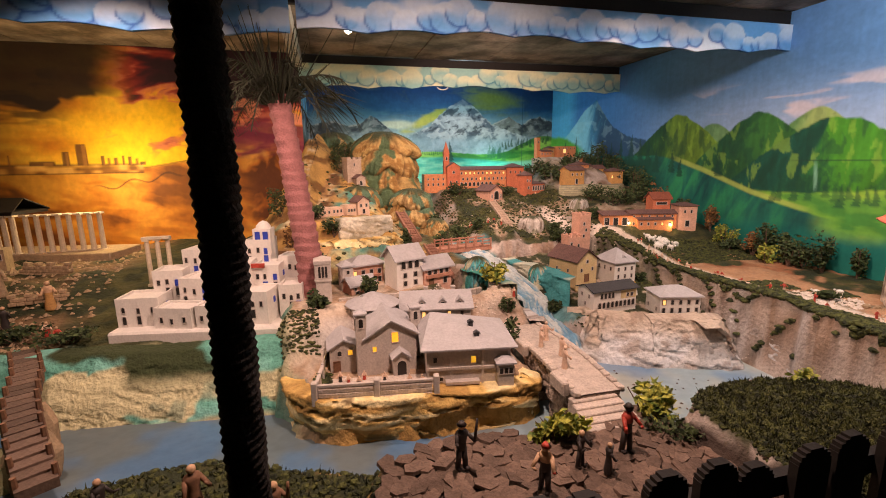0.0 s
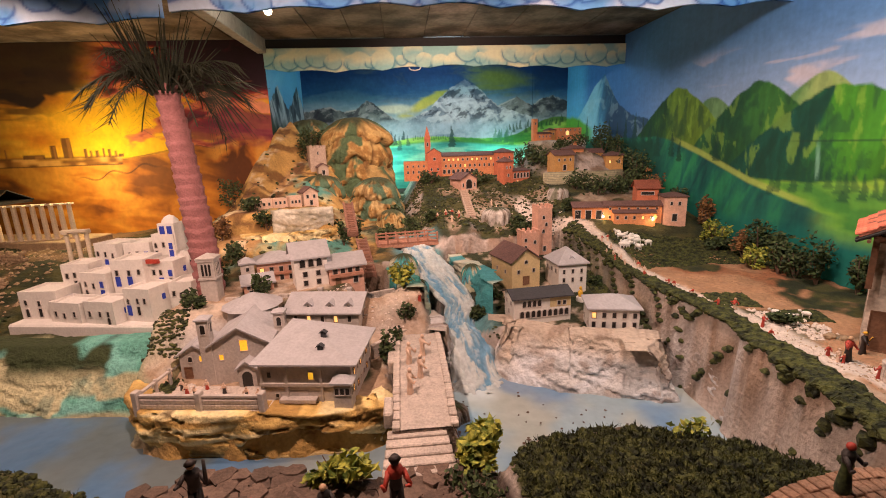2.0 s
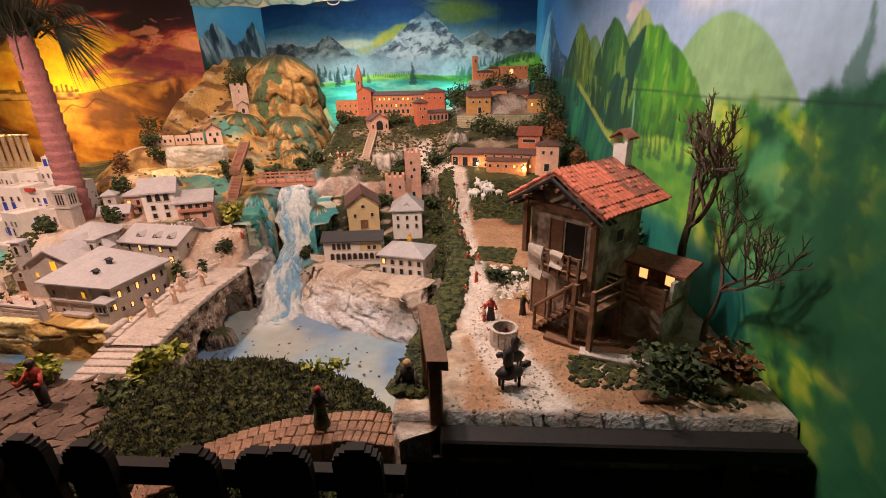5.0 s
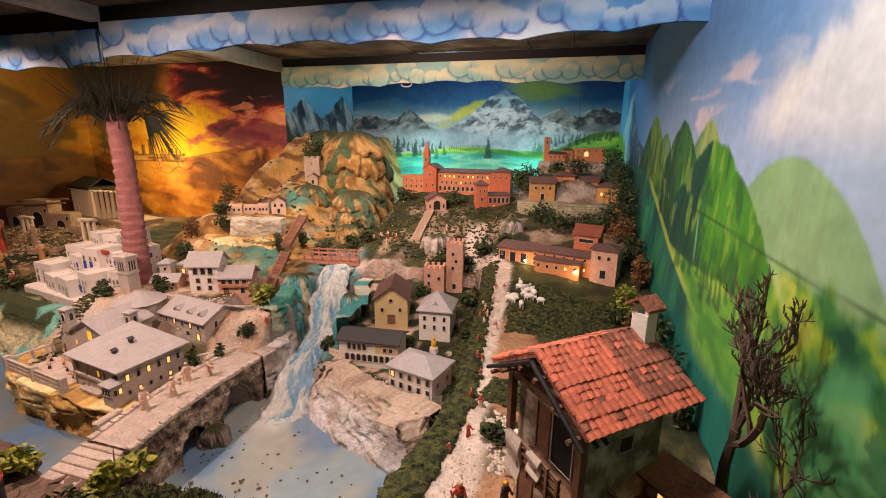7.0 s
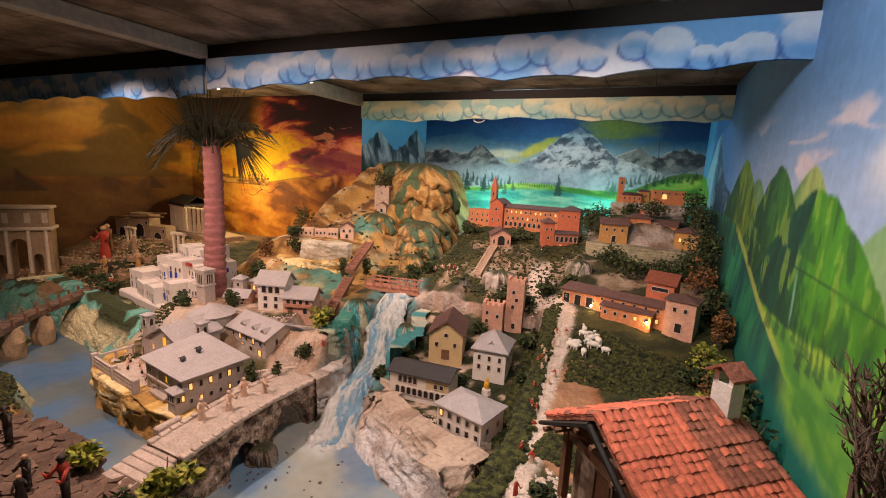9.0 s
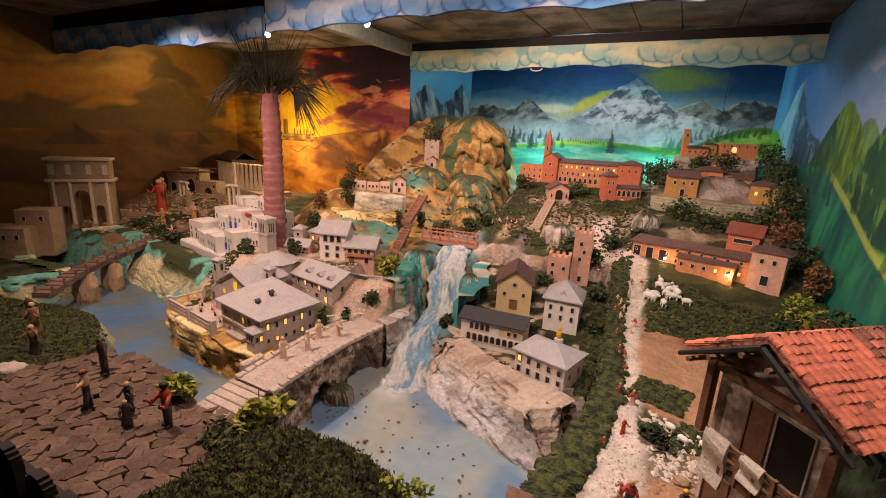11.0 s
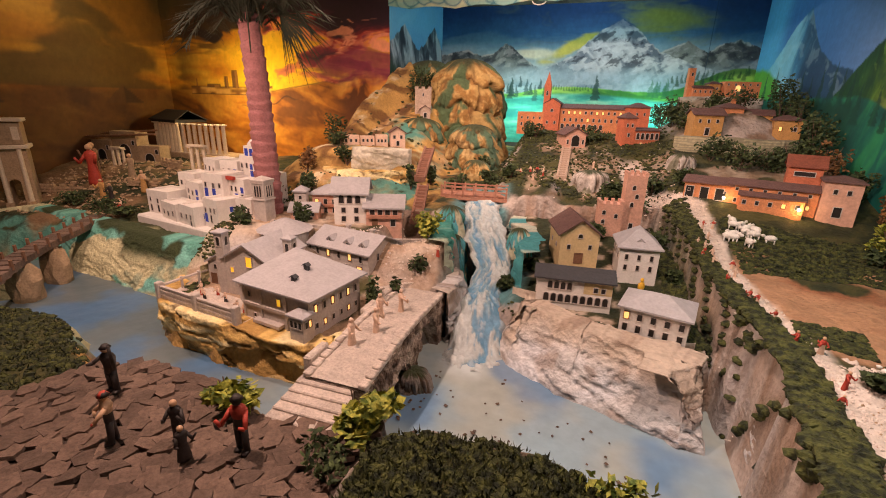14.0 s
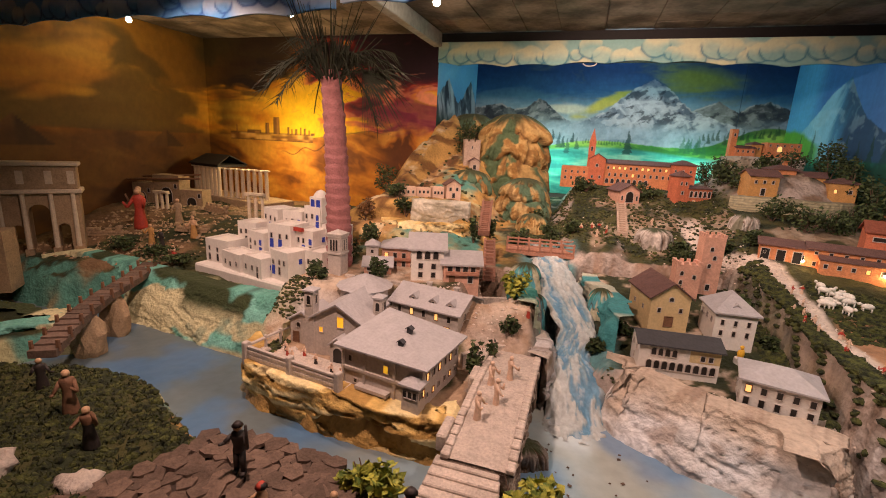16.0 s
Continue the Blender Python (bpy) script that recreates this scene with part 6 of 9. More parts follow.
def yellow_rock(S, Z, st, up):
    fold = fbm(S * 5 + 0.6 * fbm(S * 8, Z * 30, 313), Z * 70 + 3 * fbm(S * 6, Z * 8, 314), 311)
    c = mix(tone(S.shape, (0.74, 0.50, 0.16)), (0.82, 0.68, 0.36), smooth01(0.45, 0.6, fold))
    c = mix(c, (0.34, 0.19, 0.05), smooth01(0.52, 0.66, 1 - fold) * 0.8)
    # dark colour stands for shade in the deep strata
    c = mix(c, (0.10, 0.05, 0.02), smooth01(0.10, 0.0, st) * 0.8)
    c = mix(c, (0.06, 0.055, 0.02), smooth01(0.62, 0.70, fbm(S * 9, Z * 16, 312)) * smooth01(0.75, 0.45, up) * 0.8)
    return mix(c, (0.50, 0.46, 0.30), smooth01(0.2, 0.05, up) * 0.8)


def teal_rock(S, Z, st, up):
    n = fbm(S * 4.5 + 0.8 * fbm(S * 9, Z * 9, 325), Z * 6, 321)
    c = mix(tone(S.shape, (0.13, 0.38, 0.30)), (0.20, 0.50, 0.42), smooth01(0.45, 0.6, fbm(S * 14, Z * 18, 324)))
    c = mix(c, (0.62, 0.57, 0.34), smooth01(0.56, 0.60, n))
    c = mix(c, (0.05, 0.15, 0.13), smooth01(0.58, 0.70, fbm(S * 18, Z * 24, 322)) * 0.5)
    c = mix(c, (0.56, 0.47, 0.27), smooth01(0.16, 0.02, up + 0.5 * (n - 0.5)) * 0.9)
    return mix(c, (0.04, 0.055, 0.018), smooth01(0.54, 0.60, fbm(S * 5, Z * 7, 323)) * smooth01(0.45, 0.75, up))


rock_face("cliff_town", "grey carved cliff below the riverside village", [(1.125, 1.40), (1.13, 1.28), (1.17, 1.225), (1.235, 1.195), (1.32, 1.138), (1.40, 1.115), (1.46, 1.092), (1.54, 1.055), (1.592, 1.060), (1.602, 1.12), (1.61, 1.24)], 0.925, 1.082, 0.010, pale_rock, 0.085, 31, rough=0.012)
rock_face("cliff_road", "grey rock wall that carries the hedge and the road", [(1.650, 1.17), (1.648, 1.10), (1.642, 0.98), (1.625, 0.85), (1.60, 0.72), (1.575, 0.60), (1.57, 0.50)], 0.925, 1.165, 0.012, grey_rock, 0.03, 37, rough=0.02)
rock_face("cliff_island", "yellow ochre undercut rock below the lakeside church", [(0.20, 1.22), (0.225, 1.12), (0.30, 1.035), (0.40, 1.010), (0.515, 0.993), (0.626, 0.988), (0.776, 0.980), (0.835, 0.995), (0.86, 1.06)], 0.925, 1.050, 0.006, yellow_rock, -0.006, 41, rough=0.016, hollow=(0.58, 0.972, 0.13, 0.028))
rock_face("cliff_left", "teal and yellow painted cliff below the white village", [(-0.95, 1.32), (-0.6, 1.30), (-0.42, 1.262), (-0.2, 1.235), (0.0, 1.215), (0.13, 1.20), (0.22, 1.17), (0.30, 1.13)], 0.925, 1.10, 0.012, teal_rock, 0.12, 47, rough=0.009)
rock_face("cliff_bank", "brown and teal rock of the far bank", [(-1.25, 1.15), (-0.72, 1.10), (-0.45, 1.15), (-0.36, 1.08), (-0.52, 0.84), (-0.62, 0.6)][::-1], 0.925, 1.03, 0.02, teal_rock, 0.03, 53, rough=0.03)
rock_face("cliff_gorge_left", "rocky bank of the waterfall", [(0.99, 1.27), (1.015, 1.265), (1.03, 1.31), (1.02, 1.40), (1.0, 1.50)], 0.93, 1.085, 0.01, lambda S, Z, st, up: mix(grey_rock(S, Z, st, up), (0.09, 0.24, 0.25), smooth01(0.2, 0.32, S) * 0.7), 0.02, 59, rough=0.02)
rock_face("bank_upper_right", "teal rock bank beside the upper stream", [(1.145, 1.42), (1.135, 1.56), (1.085, 1.70), (1.045, 1.82)][::-1], 1.06, 1.175, 0.01, lambda S, Z, st, up: mix(tone(S.shape, (0.06, 0.28, 0.30)), (0.48, 0.48, 0.38), smooth01(0.5, 0.64, fbm(S * 12, Z * 14, 331))), 0.02, 61, rough=0.02)
rock_face("bank_upper_left", "green-blue rock bank beside the upper stream", [(0.985, 1.40), (0.955, 1.52), (0.905, 1.66), (0.86, 1.80)], 1.06, 1.185, 0.01, lambda S, Z, st, up: mix(tone(S.shape, (0.06, 0.30, 0.25)), (0.42, 0.46, 0.34), smooth01(0.5, 0.64, fbm(S * 12, Z * 14, 333))), 0.02, 67, rough=0.02)
rock_face("cliff_ledge", "ochre plaster ledge below the ruined hamlet", [(0.24, 1.86), (0.36, 1.80), (0.52, 1.80), (0.62, 1.88), (0.66, 2.0)], 1.17, 1.29, 0.02, yellow_rock, 0.03, 71, rough=0.02)
rock_face("white_ledge", "whitewashed plaster terrace wall below the ruined hamlet", [(0.36, 1.90), (0.44, 1.87), (0.56, 1.90), (0.63, 1.97)], 1.285, 1.372, 0.012, lambda S, Z, st, up: mix(tone(S.shape, (0.62, 0.57, 0.46)), (0.40, 0.36, 0.26), smooth01(0.5, 0.7, fbm(S * 12, Z * 14, 335))), 0.01, 73, rough=0.012)
rock_face("wall_dry_stone", "pale plaster terrace below the hill houses", [(1.62, 2.32), (1.72, 2.30), (1.86, 2.29), (2.0, 2.31), (2.08, 2.36)], 1.36, 1.45, 0.008, lambda S, Z, st, up: mix(tone(S.shape, (0.42, 0.38, 0.24)), (0.26, 0.24, 0.16), smooth01(0.5, 0.6, np.abs(np.sin(Z * 300)) * 0.5 + fbm(S * 40, Z * 40, 337) * 0.5)), 0.01, 79, rough=0.006)
rock_face("rock_hilltop", "pale rock shelf below the hilltop fort", [(1.66, 2.80), (1.74, 2.74), (1.90, 2.76), (2.06, 2.82)], 1.52, 1.61, 0.02, lambda S, Z, st, up: mix(grey_rock(S, Z, st, up) * 0.8, (0.30, 0.27, 0.15), 0.4 + 0 * S), 0.02, 83, rough=0.03)


def crag(name, label, x, y, r, z0, z1, seed, green=0.4, tones=((0.32, 0.18, 0.055), (0.44, 0.31, 0.13), (0.085, 0.15, 0.09)), fine=14):
    """A rock of stacked, cracked ledges: each layer bulges, is undercut below and mossy on top."""
    A, T = np.meshgrid(np.linspace(0, 2 * math.pi, 200), np.linspace(0, 1, 170), indexing="ij")
    Z = z0 + (z1 - z0) * T
    ca, sa = np.cos(A), np.sin(A)
    bend = fbm(ca * 1.6 + 5, sa * 1.6 + 3, seed) - 0.5
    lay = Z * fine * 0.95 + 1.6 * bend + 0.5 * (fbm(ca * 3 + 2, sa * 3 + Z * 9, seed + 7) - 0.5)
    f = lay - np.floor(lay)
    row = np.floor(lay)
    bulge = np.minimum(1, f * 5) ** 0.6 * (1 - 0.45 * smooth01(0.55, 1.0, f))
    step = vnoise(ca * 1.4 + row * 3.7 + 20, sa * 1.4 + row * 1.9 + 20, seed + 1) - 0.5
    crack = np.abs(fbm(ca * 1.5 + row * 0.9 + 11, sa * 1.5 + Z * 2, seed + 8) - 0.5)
    facet = np.abs(fbm(ca * 2.2 + 3, sa * 2.2 + Z * 6, seed + 4) - 0.5)
    rad = r * (1.12 - 0.26 * T) * (1 + 0.36 * bend + 0.30 * step) * (0.90 + 0.14 * bulge) - r * 0.07 * smooth01(0.03, 0.0, crack) - r * 0.30 * facet
    rad = rad + r * 0.10 * (fbm(ca * 9 + 9, sa * 9 + Z * 50, seed + 9) - 0.5)
    dome = np.clip((T - 0.72) / 0.28, 0, 1)
    rad = np.maximum(rad, r * 0.2) * np.sqrt(np.clip(1 - dome ** 3.0, 0, 1))
    rad[-1] = rad[0]
    P = np.stack([x + rad * ca, y + rad * sa * 0.8, Z], -1)
    c = mix(tone(A.shape, tones[0]), tones[1], smooth01(0.42, 0.58, fbm(ca * 4 + 8, Z * 30 + sa * 3, seed + 2)))
    c = mix(c, tuple(q * 1.35 for q in tones[1]), smooth01(0.55, 0.68, fbm(ca * 9 + 8, Z * 24 + sa * 8, seed + 5)) * 0.7)
    # shade of the undercuts and cracks put into the rock colour
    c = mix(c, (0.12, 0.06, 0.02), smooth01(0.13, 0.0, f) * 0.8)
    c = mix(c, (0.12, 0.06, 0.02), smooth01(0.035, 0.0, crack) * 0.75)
    moss = fbm(ca * 2.4 + 9, Z * 11 + sa * 2.4, seed + 3) + green * 0.10
    c = mix(c, tones[2], smooth01(0.50, 0.60, moss + 0.12 * smooth01(0.6, 0.95, f) - 0.04))
    c = mix(c, (0.05, 0.06, 0.025), smooth01(0.88, 0.97, T + 0.14 * (fbm(ca * 6 + 7, sa * 6, seed + 6) - 0.5)))
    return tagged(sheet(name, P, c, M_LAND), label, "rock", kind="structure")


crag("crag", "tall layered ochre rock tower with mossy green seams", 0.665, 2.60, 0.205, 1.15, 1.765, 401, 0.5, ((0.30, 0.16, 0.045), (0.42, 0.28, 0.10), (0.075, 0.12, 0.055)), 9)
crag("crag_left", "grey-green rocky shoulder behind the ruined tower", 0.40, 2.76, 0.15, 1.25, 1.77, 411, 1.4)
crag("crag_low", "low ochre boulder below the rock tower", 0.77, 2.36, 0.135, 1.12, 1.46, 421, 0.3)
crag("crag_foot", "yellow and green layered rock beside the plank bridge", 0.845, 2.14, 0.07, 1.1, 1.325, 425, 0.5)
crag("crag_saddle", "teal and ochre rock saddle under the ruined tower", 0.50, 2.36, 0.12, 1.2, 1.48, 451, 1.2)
crag("boulder_chapel", "grey boulder beside the chapel stairs", 1.32, 2.06, 0.08, 1.2, 1.325, 461, 0.0, ((0.36, 0.32, 0.28), (0.46, 0.42, 0.38), (0.22, 0.21, 0.15)), 7)
crag("boulder_farm", "grey boulder above the farmstead", 1.63, 2.14, 0.055, 1.25, 1.40, 471, 0.0, ((0.36, 0.32, 0.28), (0.46, 0.42, 0.38), (0.22, 0.21, 0.15)), 7)
TEAL = ((0.06, 0.30, 0.26), (0.10, 0.36, 0.42), (0.50, 0.48, 0.34))
crag("bank_rock_left", "teal green painted rock above the stream", 0.895, 1.64, 0.055, 1.0, 1.235, 491, -0.2, TEAL)
crag("bank_rock_low", "teal green painted rock below the upper rocks", 0.945, 1.53, 0.035, 1.0, 1.17, 493, -0.2, TEAL)
crag("bank_rock_right", "teal blue painted rock beside the stream", 1.135, 1.60, 0.042, 1.0, 1.195, 495, -0.2, TEAL)
crag("pier_rock", "dark rock under the stone bridge", 0.99, 1.07, 0.05, 0.9, 0.985, 481, -1, ((0.16, 0.13, 0.11), (0.26, 0.22, 0.19), (0.12, 0.11, 0.08)), 8)


# ---- bridges, stairs and walls ----
def stone_bridge():
    home = thing("stone_bridge", pose(0, 0, 0), "pale rough stone bridge with two arches over the pool", "bridge")
    y0, y1, n, m = 0.855, 1.30, 90, 14
    ys = np.linspace(y0, y1, n)
    top = 1.070 + 0.014 * np.sin((ys - y0) / (y1 - y0) * math.pi)
    low = np.full(n, 0.925)
    for yc, hw, hh in ((1.185, 0.075, 0.105), (1.02, 0.05, 0.07)):
        k = np.clip(1 - ((ys - yc) / hw) ** 2, 0, None)
        low = np.maximum(low, 0.925 + (hh + 0.02) * np.sqrt(k) * (k > 0))
    bm = bmesh.new()
    grid = {}
    for side, xs in ((0, 0.866), (1, 0.988)):
        for i in range(n):
            for j in range(m):
                z = low[i] + (top[i] - low[i]) * j / (m - 1)
                o = 0.012 * noise.noise(Vector((ys[i] * 45, z * 55, side * 9))) + 0.005 * noise.noise(Vector((ys[i] * 120, z * 130, side * 5)))
                grid[side, i, j] = bm.verts.new((xs + (o if side else -o), ys[i] + 0.002 * noise.noise(Vector((z * 50, ys[i] * 50, 1))), z))
    for i in range(n - 1):
        for j in range(m - 1):
            bm.faces.new((grid[1, i, j], grid[1, i + 1, j], grid[1, i + 1, j + 1], grid[1, i, j + 1]))
            bm.faces.new((grid[0, i + 1, j], grid[0, i, j], grid[0, i, j + 1], grid[0, i + 1, j + 1]))
        for j in (0, m - 1):
            f = (grid[0, i, j], grid[1, i, j], grid[1, i + 1, j], grid[0, i + 1, j])
            bm.faces.new(f if j else f[::-1])
    for i in (0, n - 1):
        for j in range(m - 1):
            bm.faces.new((grid[0, i, j], grid[1, i, j], grid[1, i, j + 1], grid[0, i, j + 1]))
    part("body", bm, M_BRIDGEROCK, home)
    bm = bmesh.new()
    prev = None
    for i in range(n):
        cur = [bm.verts.new((xs, ys[i], top[i] + 0.0035 + 0.002 * noise.noise(Vector((xs * 60, ys[i] * 60, 4))))) for xs in np.linspace(0.862, 0.992, 9)]
        cur += [bm.verts.new((v.co.x, v.co.y, v.co.z - 0.006)) for v in reversed(cur)]
        if prev:
            for q in range(18):
                bm.faces.new((prev[q], prev[(q + 1) % 18], cur[(q + 1) % 18], cur[q]))
        prev = cur
    bmesh.ops.recalc_face_normals(bm, faces=bm.faces[:])
    part("deck", bm, M_STONE, home)
    # kerb stones and parapet blocks
    first = None
    for side, xs in ((0, 0.870), (1, 0.984)):
        for k in range(16):
            y = y0 + 0.012 + k * 0.0275
            z = 1.070 + 0.014 * math.sin((y - y0) / (y1 - y0) * math.pi)
            mm = pose(xs, y, z + 0.003, RG.uniform(-4, 4), RG.uniform(-4, 4), RG.uniform(-4, 4))
            if first is None:
                ob = part("stone", boxm(-0.008, 0.008, -0.013, 0.013, -0.004, 0.006, bevel=0.002), M_STONE, home)
                ob.matrix_local, first = mm, ob.data
            else:
                share("stone", first, home, mm)
    for k in range(6):
        st = part("step", boxm(0.852 - 0.002 * k, 0.968 + 0.003 * k, 0.845 - 0.020 * k, 0.868 - 0.020 * k, 1.0, 1.066 - 0.0052 * k, bevel=0.002), M_STONE, home)
    for x, ya, yb in ((0.855, 0.88, 0.945), (0.857, 1.10, 1.16), (0.857, 1.19, 1.26)):
        part("parapet", boxm(x - 0.010, x + 0.008, ya, yb, 1.06, 1.094, bevel=0.003), M_STONE, home)


stone_bridge()


def wooden_bridge():
    home = thing("plank_bridge", pose(0.911, 1.884, 1.224, 0, 0, 8), "small reddish wooden footbridge with railings over the stream", "bridge")
    L = 0.125
    me = None
    for k in range(18):
        x = -L + (k + 0.5) * 2 * L / 18
        if me is None:
            ob = part("plank", boxm(-0.0068, 0.0068, -0.032, 0.032, 0, 0.005), M_WOODRED, home)
            ob.matrix_local, me = pose(x, 0, 0), ob.data
        else:
            share("plank", me, home, pose(x, 0, 0, 0, 0, RG.uniform(-2, 2)))
    for y in (-0.033, 0.033):
        part("girder", boxm(-L, L, y - 0.004, y + 0.004, -0.014, -0.001), M_WOODRED, home)
        for z in (0.018, 0.032):
            part("rail", boxm(-L, L, y - 0.0025, y + 0.0025, z, z + 0.005), M_WOODRED, home)
        for k in range(7):
            x = -L + 0.004 + k * (2 * L - 0.008) / 6
            part("post", boxm(x - 0.003, x + 0.003, y - 0.0035, y + 0.0035, -0.004, 0.040), M_WOODRED, home)


wooden_bridge()


def stair(name, label, p, q, width, n, mat, thick=0.02):
    p, q = Vector(p), Vector(q)
    d = q - p
    ang = math.degrees(math.atan2(d.y, d.x)) - 90
    run = math.hypot(d.x, d.y)
    home = thing(name, pose(*p, 0, 0, ang), label, "stairs")
    me = None
    for k in range(n):
        m = pose(0, run * (k + 0.5) / n, d.z * (k + 1) / n)
        if me is None:
            ob = part("step", boxm(-width / 2, width / 2, -run / n * 0.55, run / n * 0.55, -thick, 0, bevel=0.001), mat, home)
            ob.matrix_local, me = m, ob.data
        else:
            share("step", me, home, m)
    for s in (-1, 1):
        bm = bmesh.new()
        slab(bm, [(s * width / 2 - 0.004, 0, 0.006), (s * width / 2 + 0.004, 0, 0.006), (s * width / 2 + 0.004, run, d.z + 0.006), (s * width / 2 - 0.004, run, d.z + 0.006)], 0.016)
        part("stringer", bm, mat, home)


stair("red_stairs", "steep red brick stairway up the crag", (0.700, 1.850, 1.277), (0.664, 2.055, 1.372), 0.036, 17, M_STAIR)
stair("red_stairs", "lower flight of red brick stairs by the stream", (0.778, 1.62, 1.170), (0.735, 1.80, 1.262), 0.034, 11, M_STAIR)
stair("chapel_stairs", "pale stone stairs that climb to the hill chapel", (1.210, 2.08, 1.286), (1.206, 2.315, 1.382), 0.032, 14, M_RUIN, 0.03)


def terrace():
    home = thing("lake_terrace", pose(0.295, 1.045, 1.045, 0, 0, -8.5), "pale stone terrace wall with posts above the lake", "terrace wall")
    for k, (a, b) in enumerate(((0.0, 0.135), (0.145, 0.275))):
        for z in (0.0, 0.012, 0.024):
            part("stone_course", boxm(a + 0.002, b - 0.002, -0.006 + z * 0.05, 0.006, z - 0.004, z + 0.0075, bevel=0.0015), M_STONE, home)
        part("handrail", boxm(a, b, -0.004, 0.004, 0.036, 0.041), M_STUCCO, home)
    for x in (-0.006, 0.14, 0.283):
        part("post", boxm(x - 0.007, x + 0.007, -0.009, 0.009, -0.01, 0.05, bevel=0.002), M_STUCCO, home)
    part("paving", boxm(0.0, 0.29, 0.007, 0.10, -0.006, 0.004), M_STONE, home)
    for q in range(4):
        bm = cyl(bmesh.new(), (-0.004, 0.01 + 0.05 * q, -0.01), (-0.004, 0.01 + 0.05 * q, 0.045), 0.004, 0.004, 6)
        part("post", bm, M_STUCCO, home)
    part("handrail", boxm(-0.008, 0.0, 0.0, 0.18, 0.036, 0.041), M_STUCCO, home)


terrace()
# street wall behind the church, and quay walls
for nm, a, b, z, hh in (("street_wall", (0.36, 1.41), (0.66, 1.42), 1.15, 0.03), ("street_wall", (0.66, 1.42), (0.86, 1.50), 1.12, 0.03), ("river_wall", (0.80, 1.22), (0.93, 1.36), 1.045, 0.035)):
    L = math.dist(a, b)
    home = thing(nm, pose(*a, z, 0, 0, math.degrees(math.atan2(b[1] - a[1], b[0] - a[0]))), "low pale stone wall along the street", "wall")
    for c in range(3):
        k = int(L / 0.022)
        for i in range(k):
            part("stone", boxm(i * L / k + 0.0006, (i + 1) * L / k - 0.0006, -0.006 + RG.uniform(-0.001, 0.001), 0.006, -0.012 + c * hh / 2, -0.012 + (c + 1) * hh / 2 - 0.0008), M_STONE, home)


def arch_path():
    """The masonry walk across the front."""
    home = thing("masonry_walk", pose(0, 0, 0), "reddish brick parapet walk curving along the front edge", "wall")
    line = [(1.22, 0.475, 1.09), (1.32, 0.515, 1.118), (1.42, 0.545, 1.132), (1.52, 0.555, 1.14), (1.60, 0.545, 1.142)]
    nseg = 26
    P = np.array(line)
    t = np.linspace(0, len(line) - 1, nseg + 1)
    Q = np.stack([np.interp(t, range(len(line)), P[:, i]) for i in range(3)], -1)
    for i in range(nseg):
        c = (Q[i] + Q[i + 1]) / 2
        d = Q[i + 1] - Q[i]
        ang = math.degrees(math.atan2(d[1], d[0]))
        L = float(np.hypot(d[0], d[1]))
        for r, yy in enumerate((-0.022, 0.0, 0.022)):
            ob = part("brick", boxm(-L / 2 + 0.0006, L / 2 - 0.0006, -0.0102, 0.0102, -0.035, RG.uniform(-0.001, 0.0015), bevel=0.0012), M_BRICKW, home)
            ob.matrix_local = pose(c[0], c[1] + yy, c[2], 0, 0, ang)


M_BRICKW = material("worn reddish masonry", (0.33, 0.19, 0.12), 0.9, scale=60, vary=0.35, bump=0.8, random=0.2)
arch_path()


def left_bridge():
    home = thing("arched_footbridge", pose(0, 0, 0), "brown arched footbridge with stubby posts at the far bank", "bridge")
    line = [(-0.18, 0.88, 1.05), (-0.27, 1.02, 1.078), (-0.35, 1.16, 1.088), (-0.41, 1.30, 1.095), (-0.50, 1.45, 1.10)]
    P = np.array(line)
    nseg = 22
    t = np.linspace(0, 4, nseg + 1)
    Q = np.stack([np.interp(t, range(5), P[:, i]) for i in range(3)], -1)
    for i in range(nseg):
        c, d = (Q[i] + Q[i + 1]) / 2, Q[i + 1] - Q[i]
        L = float(np.hypot(d[0], d[1]))
        ob = part("plank", boxm(-L / 2 - 0.002, L / 2 + 0.002, -0.03, 0.03, -0.02, 0), M_FLAG, home)
        ob.matrix_local = pose(*c, 0, 0, math.degrees(math.atan2(d[1], d[0])))
        if i % 2 == 0:
            for s in (-1, 1):
                po = part("post", cyl(bmesh.new(), (0, s * 0.028, -0.01), (0, s * 0.028, 0.02), 0.006, 0.005, 6), M_WOOD, home)
                po.matrix_local = pose(*c, 0, 0, math.degrees(math.atan2(d[1], d[0])))
    for s, x in ((0, -0.29), (1, -0.36)):
        part("pier", blob(bmesh.new(), (x, 1.06 + 0.13 * s, 0.98), (0.05, 0.04, 0.09), 3, 0.12, s), M_SAND, home)


left_bridge()

# ---- temple, arch and columns ----


def column(home, x, y, z, r, hgt, name="column"):
    bm = cyl(bmesh.new(), (0, 0, 0), (0, 0, hgt), r, r * 0.85, 10)
    box(bm, -r * 1.3, r * 1.3, -r * 1.3, r * 1.3, hgt, hgt + r * 0.7)
    box(bm, -r * 1.3, r * 1.3, -r * 1.3, r * 1.3, -0.004, 0.003)
    ob = part(name, bm, M_MARBLE, home)
    ob.matrix_local = pose(x, y, z)
    return ob


